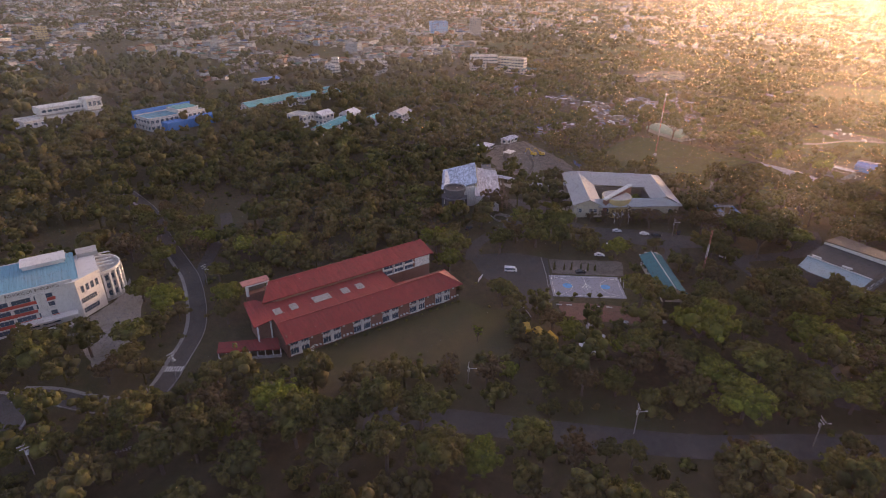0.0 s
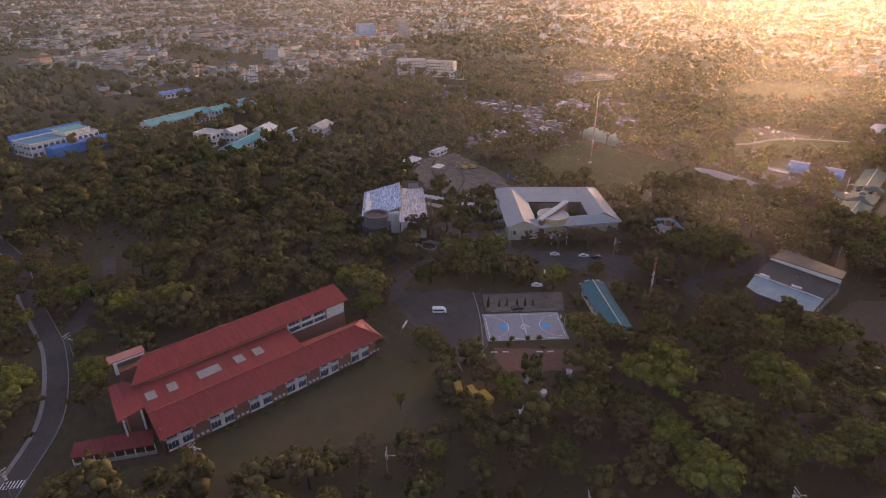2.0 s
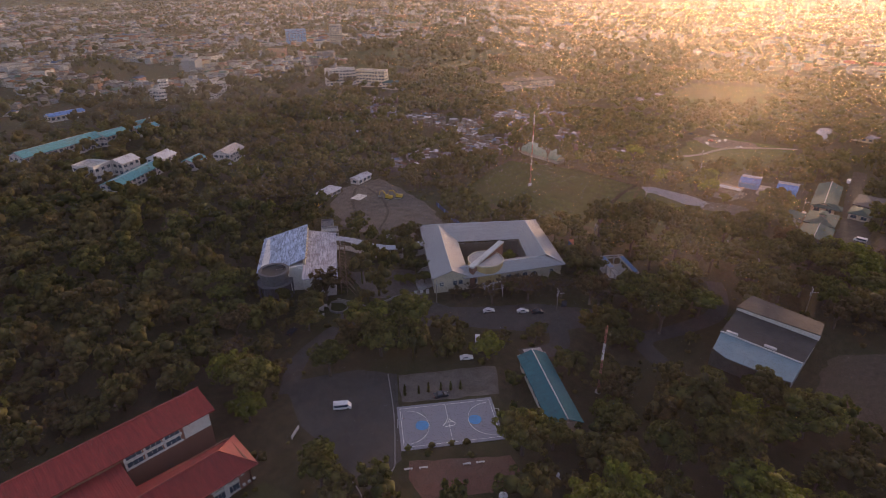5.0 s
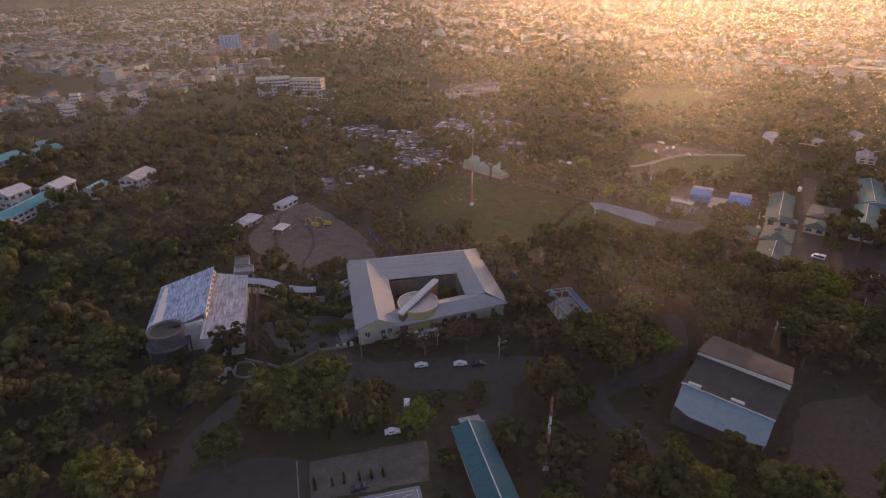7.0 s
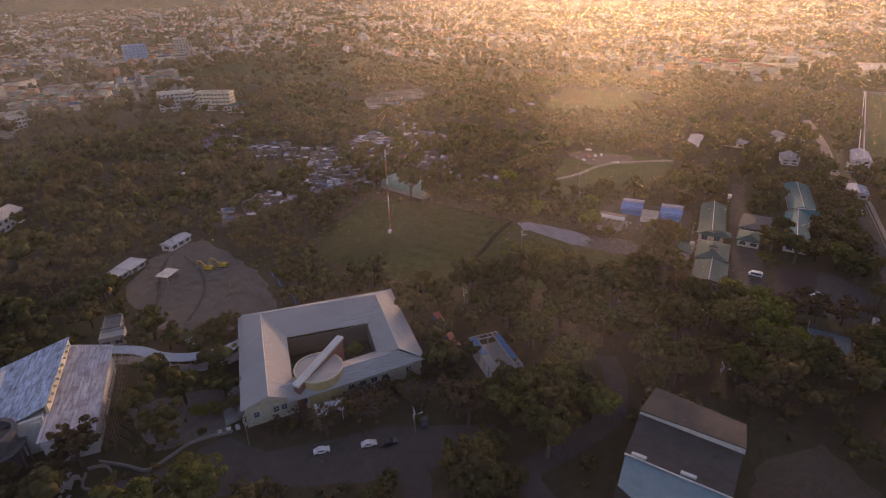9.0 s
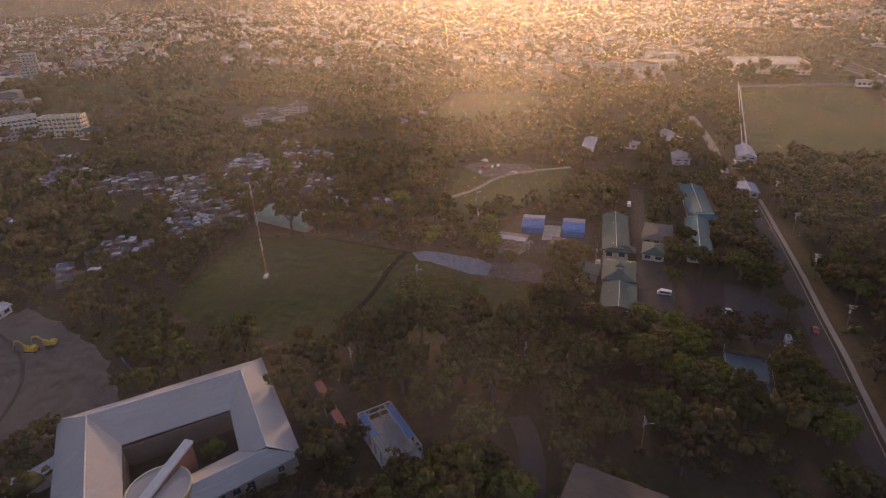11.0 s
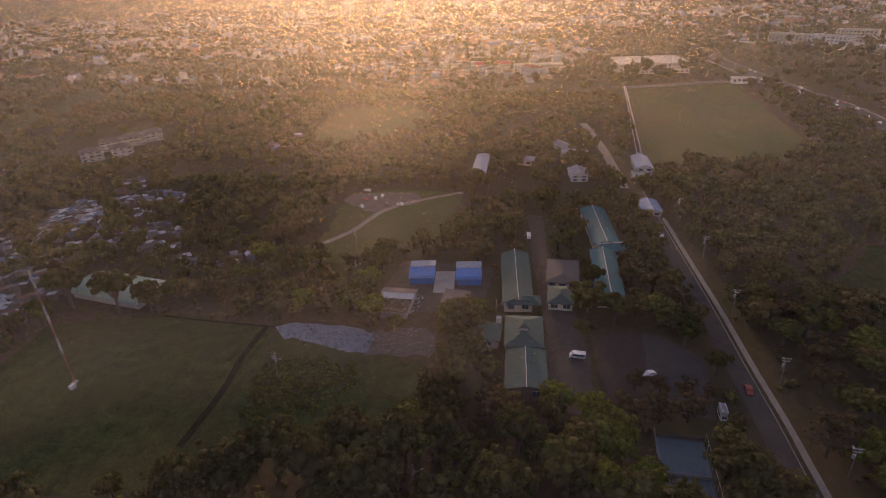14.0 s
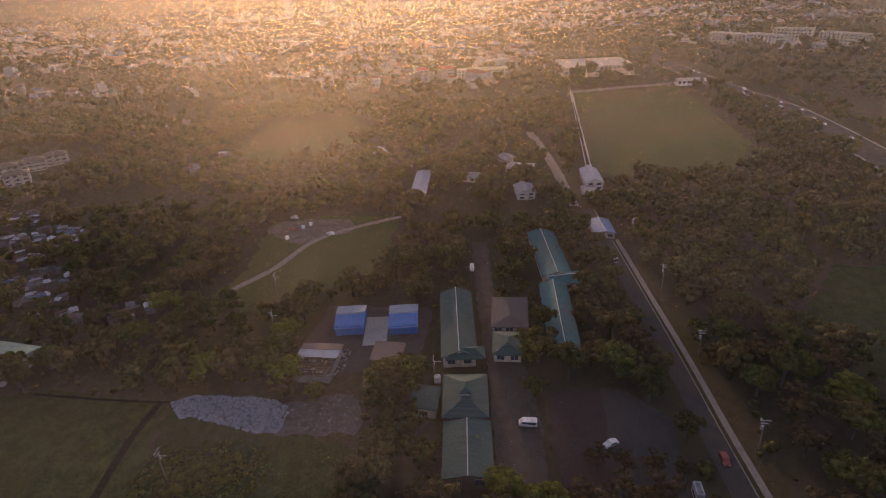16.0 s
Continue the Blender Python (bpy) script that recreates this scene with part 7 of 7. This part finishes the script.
grove((("bare", 219, 160, 6), ("bare", 230, 151, 6.5), ("bare", 241, 143, 6), ("russet", 244, 132, 7), ("bare", 243, 128, 6), ("green_wide", 257, 110, 9), ("green_wide", 250, 118, 8), ("dark", 243, 104, 8), ("green", 262, 98, 7), ("dark", 220, 112, 7), ("green_wide", 226, 118, 7)))
grove((("bright", 251, 176.5, 3.6), ("bright", 208, 194, 3.2), ("green", 212, 190, 3.6), ("bright", 205, 197, 2.8), ("dark", 232, 222, 5.2), ("dark", 228, 218, 4), ("russet", 178, 213, 4.5), ("russet", 170, 208, 4), ("green", 155, 244, 6), ("green", 148, 236, 5), ("russet", 140, 210, 6), ("bare", 133, 197, 6), ("bright", 127, 187, 7), ("green", 160, 196, 5)))
grove((("green", 24, 238, 5.5), ("russet", 38, 240, 5), ("dark", 36, 258, 5.5), ("green", 23, 262, 5.5), ("russet", 37, 284, 6), ("green", 25, 292, 5.5), ("dark", 38, 306, 6), ("green", 22, 316, 5), ("bright", 37, 200, 4), ("green", 40, 214, 4.5), ("green", 35.5, 250, 5.5), ("russet", 25.5, 264, 5.5), ("dark", 36, 276, 5.5), ("green", 26, 284, 5)))
grove((("russet", 212, 173, 3), ("bare", 224, 163, 3.5), ("green", 236, 154, 3.2), ("bare", 243, 149, 3.5), ("dark", 230, 70, 4), ("dark", 233, 63, 4), ("green", 227, 80, 4), ("bright", 222, 60, 4.5), ("russet", 217, 168, 2.5)))
grove((("russet", 352, 2, 5.5), ("green", 362, -7, 6), ("russet", 372, -2, 5), ("russet", 384, -5, 6), ("green", 396, 1, 5.5), ("russet", 409, -6, 6), ("green", 380, -17, 6.5), ("bright", 392, -21, 6), ("green", 421, 1, 5.5), ("russet", 368, -18, 5.5), ("dark", 356, -12, 6), ("bright", 345, -5, 5.5), ("russet", 404, -22, 6), ("green", 418, -15, 6), ("green", 334, -4, 5.5), ("dark", 432, -6, 6)))
grove((("green", 321, 57, 6.5), ("dark", 330, 32, 6.5), ("russet", 88, 66, 5), ("dark", 100, 58, 4), ("bush", 96, 86, 2.2), ("dark", 126, 34, 4.5), ("bush", 112, 50, 2.5), ("green", 178, 14, 6), ("dark", 148, 16, 4), ("russet", 110, 84, 5), ("green", 118, 78, 5), ("green", 144, 74, 6.5), ("dark", 172, 70, 6), ("green", 176, 84, 6.5), ("dark", 186, 76, 6.5), ("green", 188, 92, 6), ("russet", 196, 96, 5)))
for u, kind, r in ((13, "bush", 2.0), (16.5, "bare", 3.6), (30, "russet", 3.0), (34, "bare", 4.2), (38, "bare", 3.8), (42, "russet", 3.2), (46, "green", 2.8), (50, "dark", 3.0), (54, "russet", 3.0)):
    plant(kind, 208 + 0.777 * u - 0.629 * (4.2 - u / 9), 181.5 - 0.629 * u - 0.777 * (4.2 - u / 9), r)
for k, (x, y) in enumerate(((352, 111), (338, 112), (325, 98), (342, 90), (328, 78), (315, 85), (336, 66), (306, 93), (315, 67), (304, 75), (293, 92), (294, 80), (300, 62), (288, 60), (316, 118))):
    if not blocked(x, y, -1.0):
        plant(("dark", "green", "green_wide", "russet", "dark")[k % 5], x, y, 6.2 + 0.5 * (k % 4))
# round the meadow and the lane
grove((("conifer", 313, 174, 2.4), ("green", 304, 184, 4), ("dark_tall", 300, 160, 7.5), ("dark", 306, 150, 8.5), ("dark_tall", 316, 144, 8.5), ("dark", 312, 132, 8.5), ("dark_tall", 324, 128, 7.5), ("dark", 324, 112, 8.5), ("green", 303, 124, 8.5), ("dark", 292, 140, 8.5), ("green_wide", 286, 128, 7.5), ("dark_tall", 330, 104, 7), ("dark_tall", 338, 104, 6.5), ("dark", 296, 112, 8), ("green", 280, 112, 7), ("dark", 310, 116, 8)))
grove((("dark_tall", 343, 108, 6), ("dark_tall", 351, 106, 6.5), ("dark_tall", 360, 106, 6.2), ("dark", 368, 104, 6), ("dark_tall", 378, 107, 7.5), ("green", 388, 108, 8), ("bright", 394, 113, 5), ("green", 398, 104, 5), ("bright", 370, 82, 3.6), ("bright", 348, 64, 5.5), ("bright_wide", 342, 60, 6), ("russet", 352, 46, 5), ("russet", 354, 38, 5), ("russet", 350, 54, 5), ("green", 392, 66, 4)))
grove((("green", 404, 150, 6), ("bright", 393, 144, 5.5), ("green", 396, 152, 5.5), ("bright", 416, 152, 5.5), ("green", 428, 150, 6), ("bright", 394, 172, 5), ("green_wide", 440, 152, 6), ("green", 386, 132, 4), ("green_wide", 408, 64, 7), ("dark", 424, 62, 5), ("dark", 400, 55, 6), ("green", 402, 40, 7), ("russet", 410, 32, 6), ("dark", 390, 33, 5.5), ("dark", 376, 26, 4.5), ("bush", 366, 24, 2.5)))
grove((("dark", 382, 245, 8.5), ("dark", 386, 234, 6), ("dark", 383, 268, 8), ("dark", 390, 278, 6), ("dark", 402, 282, 5), ("dark", 384, 230, 5), ("green", 396, 230, 5), ("russet", 177, 209, 6.2), ("russet", 170, 206, 4), ("bright", 336, 59, 5.5), ("dark", 331, 29, 6.5), ("dark", 311, 44, 6.5), ("green", 318, 30, 7), ("green", 320, 56, 5), ("russet", 366, 51, 3.6), ("russet", 365, 44, 3.4), ("russet", 365, 37, 3.6), ("russet", 363, 30, 3.4), ("dark", 164, 218, 3.5), ("green", 410, 206, 6), ("green", 420, 196, 5.5), ("bright", 432, 208, 6)))
grove((("dark", 300, 108, 7), ("green_wide", 308, 98, 8), ("dark", 316, 86, 8), ("green", 326, 72, 8), ("dark", 334, 84, 7), ("bright", 322, 62, 6), ("bright", 354, 74, 5), ("green", 318, 52, 6), ("green", 342, 30, 5), ("dark", 322, 30, 7), ("bright", 312, 24, 6), ("green", 328, 20, 5), ("green", 302, 66, 7), ("dark", 290, 82, 7)))
for x, y in ((160, 146), (163.5, 143.5), (166, 141.8), (169, 139.4), (171.2, 137.4), (173.6, 135.6)):
    plant("cypress", x, y, trnd.uniform(0.8, 1.6))
for x, y in ((145, 128.6), (150, 124.7), (154.2, 121.2), (157.2, 118.6)):
    plant("ball", x, y, 0.9)
for k in range(16):
    plant("bush", 60 + k * 3.4 + trnd.uniform(-1, 1), 147.6 + trnd.uniform(-0.4, 0.4), trnd.uniform(0.5, 0.9))


SHANTIES = ((411, 446, 16), (411, 395, 16), (420, 352, 18), (384, 305, 18), (338, 312, 13), (312, 313, 9), (362, 442, 9), (461, 337, 20), (488, 316, 18), (405, 331, 14), (368, 296, 14), (451, 280, 12), (474, 348, 12), (431, 302, 11), (430, 222, 6), (520, 345, 10), (340, 395, 7), (440, 480, 12), (614, 290, 8), (644, 284, 6), (742, 378, 10), (497, 300, 9), (434, 265, 7), (426, 243, 5))


def shanty(x, y):
    return any((x - a) ** 2 + (y - b) ** 2 < r * r for a, b, r in SHANTIES)


def seen_land(x, y):
    return y > 50 - 0.58 * x and x > -62 - 0.14 * (y - 100)


# fill the near woods with single trees, the rest with woodland
rnd = random.Random(9)
near_line = [(0, 130), (60, 100), (110, 60), (150, 20), (200, 50), (260, 90), (310, 70), (350, 0), (400, -10)]
spots = []
step = 8.6
for ix in range(int(980 / step)):
    for iy in range(int(900 / step)):
        x, y = -170 + (ix + rnd.uniform(0.0, 1.0)) * step, -330 + (iy + rnd.uniform(0.0, 1.0)) * step
        r = rnd.choice((3.0, 3.8, 4.6, 5.2, 5.8, 6.6))
        if not seen_land(x, y) or y > 60 + 0.9 * 600 or blocked(x, y, r * 0.4) or shanty(x, y):
            continue
        if noise.noise((x * 0.012, y * 0.012, 3.1)) < (-0.4 if math.hypot(x - 190, y - 150) < 300 else -0.28) and rnd.random() < 0.85:
            continue
        if any((x - a) ** 2 + (y - b) ** 2 < (0.52 * (r + c)) ** 2 for a, b, c in PLACED):
            continue
        spots.append((min(seg_dist(x, y, near_line[i], near_line[i + 1]) for i in range(len(near_line) - 1)), x, y, r))
spots.sort()
singles = max(0, 290 - sum(1 for p in PLACED if p[2] > 1.7))
for d, x, y, r in spots[:singles]:
    f = noise.noise((x * 0.02, y * 0.02, 8.0)) + rnd.uniform(-0.4, 0.4)
    plant("russet" if f > 0.32 else "bare" if f > 0.26 else "green" if f > 0 else "dark" if f > -0.25 else rnd.choice(("dark_tall", "green_wide", "bright")), x, y, r * 1.3)


def woodland(name, label, places, variants, material, seed):
    rng = np.random.default_rng(seed)
    VV, TT, base = [], [], 0
    for x, y, r in places:
        V, T = variants[rng.integers(len(variants))]
        a = rng.uniform(0, 6.283)
        c, s = math.cos(a), math.sin(a)
        W = np.empty_like(V)
        tall = r * rng.uniform(0.8, 1.25)
        W[:, 0], W[:, 1], W[:, 2] = (V[:, 0] * c - V[:, 1] * s) * r + x, (V[:, 0] * s + V[:, 1] * c) * r + y, V[:, 2] * tall
        VV.append(W), TT.append(T + base)
        base += len(V)
    tagged(new(name, fast_mesh(name, np.concatenate(VV), np.concatenate(TT), material)), label, "trees", "", "stuff")


def low_variants(seed, count, n, leaves, leaf, sub, core=0.88, stems=True):
    out = []
    for k in range(count):
        rng = np.random.default_rng(seed + k)
        V, T = crown(rng, make_lobes(rng, n + k % 3, 0.52, 0.3, 0.54, 0.78 + 0.1 * (k % 4)), leaves, leaf, sub, core)
        V[:, 2] += 0.78 + 0.12 * (k % 3)
        if not stems:
            out.append((V, T))
            continue
        st = Geo().tube((0, 0, 0), (0, 0, 0.9), 0.06, 4)
        F = np.array([t for f in st.f for t in ([f[:3]] if len(f) == 3 else [f[:3], (f[0], f[2], f[3])])])
        out.append((np.concatenate([V, np.array(st.v)]), np.concatenate([T, F + len(V)])))
    return out


mid = [(x, y, r * 1.15) for d, x, y, r in spots[singles:]]
woodland("woodland", "mixed dry woodland of green and russet crowns", mid[:900], low_variants(100, 7, 5, 560, 0.086, 1, 0.62), M_WOODS, 4)
woodland("woodland_edge", "mixed dry woodland of green and russet crowns", mid[900:2000], low_variants(120, 6, 3, 240, 0.115, 1, 0.7), M_WOODS, 14)
woodland("woodland_beyond", "dry woodland of green and russet crowns behind the campus", mid[2000:], low_variants(150, 6, 1, 60, 0.2, 1, 0.84, False), M_WOODS, 5)

# scrub under the trees
rnd = random.Random(31)
scrub = []
while len(scrub) < 1900:
    x, y = rnd.uniform(-60, 480), rnd.uniform(-60, 420)
    if seen_land(x, y) and not blocked(x, y, -0.5) and math.hypot(x - 200, y - 130) < 280:
        scrub.append((x, y, rnd.uniform(0.6, 1.9)))
bushes = []
for k in range(4):
    V, T = crown(np.random.default_rng(300 + k), [(0, 0, 0.3, 0.75, 0.8), (0.5, 0.25, 0.2, 0.55, 0.8)], 40, 0.2, 1)
    bushes.append((V, T))
woodland("undergrowth", "low dry scrub and bushes under the trees", scrub, bushes, M_WOODS, 8)


weeds = []
while len(weeds) < 420:
    x, y = rnd.uniform(318, 372), rnd.uniform(112, 180)
    d = math.hypot((x - 350) / 20, (y - 158) / 20) + 0.7 * noise.noise((x * 0.06, y * 0.06, 1.0))
    if rnd.random() > d and inside(x, y, MEADOW_BEYOND):
        weeds.append((x, y, rnd.uniform(0.8, 2.2) * (1.1 - 0.6 * d)))
woodland("meadow_weeds", "clumps of tall yellow-green weeds in the meadow", weeds, [crown(np.random.default_rng(400 + k), [(0, 0, 0.1, 0.9, 0.35), (0.7, 0.3, 0.1, 0.7, 0.35), (-0.5, 0.7, 0.1, 0.6, 0.35)], 60, 0.26, 1, 0.0) for k in range(4)], M_WEEDLEAF, 12)


# ---- the town and far woods ----
def in_town(x, y):
    w = 60 * noise.noise((x * 0.004, y * 0.004, 0.5))
    return (x < 600 and y > 665 + w and not (x < 150 and y < 860)) or (600 <= x < 860 and y > 860 + w) or (x >= 880 and y > 30 + w and not (x < 930 and y < 100)) or (x > 1350 and y > -700)


def town(name, label, houses, wall_mat, roof_mat, category):
    verts, faces, mats = [], [], []
    for x, y, w, d, h, a, rise in houses:
        c, s = math.cos(a), math.sin(a)
        P = lambda u, v, z: (x + u * c - v * s, y + u * s + v * c, z)
        n = len(verts)
        verts += [P(-w, -d, 0), P(w, -d, 0), P(w, d, 0), P(-w, d, 0), P(-w, -d, h), P(w, -d, h), P(w, d, h), P(-w, d, h)]
        faces += [(n, n + 1, n + 5, n + 4), (n + 1, n + 2, n + 6, n + 5), (n + 2, n + 3, n + 7, n + 6), (n + 3, n, n + 4, n + 7)]
        mats += [0] * 4
        n = len(verts)
        o, e = 0.5, h + 0.02
        if rise > 0.3:
            verts += [P(-w - o, -d - o, e), P(w + o, -d - o, e), P(w + o, d + o, e), P(-w - o, d + o, e), P(-w - o, 0, e + rise), P(w + o, 0, e + rise)]
            faces += [(n, n + 1, n + 5, n + 4), (n + 2, n + 3, n + 4, n + 5), (n + 1, n + 2, n + 5), (n + 3, n, n + 4), (n + 3, n + 2, n + 1, n)]
            mats += [1] * 5
        else:
            verts += [P(-w - 0.2, -d - 0.2, e), P(w + 0.2, -d - 0.2, e), P(w + 0.2, d + 0.2, e + rise), P(-w - 0.2, d + 0.2, e + rise)]
            faces += [(n, n + 1, n + 2, n + 3)]
            mats += [1]
    me = bpy.data.meshes.new(name)
    me.from_pydata(verts, [], faces)
    me.materials.append(wall_mat), me.materials.append(roof_mat)
    me.polygons.foreach_set("material_index", mats)
    tagged(new(name, me), label, category, "", "stuff")


rnd = random.Random(17)
huts = []
for a, b, r in SHANTIES:
    for k in range(int(r * r * 0.25)):
        q, d = rnd.uniform(0, 6.283), 1.3 * r * math.sqrt(rnd.random())
        x, y = a + d * math.cos(q), b + d * math.sin(q)
        if not blocked(x, y, 2):
            huts.append((x, y, rnd.uniform(1.0, 2.5), rnd.uniform(0.9, 1.9), rnd.uniform(2.0, 3.8), rnd.choice((0.6, 2.17)) + rnd.uniform(-0.3, 0.3), rnd.choice((0.25, 0.2, 0.3, 0.9))))
town("shanty_houses", "dense huddle of small houses with tin roofs", huts, M_SHANTYWALL, M_SHANTY, "houses")

houses, far_trees = [], []
step = 15.0
for ix in range(int(3500 / step)):
    for iy in range(int(3900 / step)):
        x, y = -420 + (ix + rnd.random()) * step, -800 + (iy + rnd.random()) * step
        dist = math.hypot(x - 150, y - 80)
        if not seen_land(x, y) or dist > 3250 or y < 50 - 0.62 * x or rnd.random() < (dist - 1200) / 2900:
            continue
        if in_town(x, y):
            leafy = noise.noise((x * 0.011, y * 0.011, 4.4)) > 0.1
            if noise.noise((x * 0.006, y * 0.006, 7.7)) > -0.25 and rnd.random() < (0.8 if x < 850 else 0.4) * (0.2 if leafy else 1.0) and not blocked(x, y, 5):
                big = rnd.random()
                w = rnd.uniform(3, 6) if big < 0.975 else rnd.uniform(8, 16)
                houses.append((x, y, w, rnd.uniform(2.8, 5) if big < 0.975 else rnd.uniform(6, 10), rnd.choice((3.5, 4.5, 6, 6.5, 9)) if big < 0.97 else rnd.uniform(9, 15), 0.5 + rnd.choice((0, 1.57)) + rnd.uniform(-0.25, 0.25), rnd.choice((0.1, 1.4, 1.8, 0.2, 2.2))))
                if rnd.random() < 0.7:
                    houses.append((x + rnd.uniform(6, 9), y + rnd.uniform(-9, 9), rnd.uniform(3.5, 5.5), rnd.uniform(3, 5), rnd.choice((3.2, 4, 6.5)), 0.5 + rnd.choice((0, 1.57)) + rnd.uniform(-0.3, 0.3), rnd.choice((0.1, 1.2, 1.6))))
            if rnd.random() < (0.85 if leafy else 0.12 if x < 850 else 0.2):
                far_trees.append((x + rnd.uniform(-7, 7), y + rnd.uniform(-7, 7), rnd.uniform(4.0, 8.5)))
town("town_houses", "wide low town of small houses with tin and tile roofs", houses, M_TOWNWALL, M_TOWNROOF, "houses")

step = 17.5
for ix in range(int(1700 / step)):
    for iy in range(int(1700 / step)):
        x, y = -300 + (ix + rnd.random()) * step, -700 + (iy + rnd.random()) * step
        if not seen_land(x, y) or in_town(x, y) or (-170 < x < 810 and -330 < y < 570 and y < 600):
            continue
        if shanty(x, y) or blocked(x, y, 2.5):
            continue
        if noise.noise((x * 0.009, y * 0.009, 2.2)) + 0.4 * noise.noise((x * 0.03, y * 0.03, 5.2)) < -0.22 and rnd.random() < 0.93:
            continue
        far_trees.append((x, y, rnd.choice((4.5, 6.5, 8.5, 10.0, 11.5))))
woodland("far_woods", "distant hazy woods and town trees", far_trees, low_variants(200, 3, 0, 8, 0.36, 1, 0.9, False), M_FAROFF, 6)

# added backdrop ridge that covers the bright sky beyond the ground's edge
hg, n = Geo(), 160
for k in range(n + 1):
    a = radians(-70 + 230 * k / n)
    h = 128 + 26 * noise.noise((k * 0.11, 0.3, 0.7)) + 8 * noise.noise((k * 0.9, 1.3, 0.2))
    for r, z in ((3300, 0), (3700, h * 0.6), (4050, h), (4300, 0)):
        hg.v.append((140 + r * math.sin(a), 110 + r * math.cos(a), z))
hg.f = [(4 * k + j, 4 * k + j + 1, 4 * k + j + 5, 4 * k + j + 4) for k in range(n) for j in range(3)]
tagged(part("backdrop", hg, M_FAROFF), "added backdrop ridge hiding the sky beyond the ground edge", "hills", "", "structure")

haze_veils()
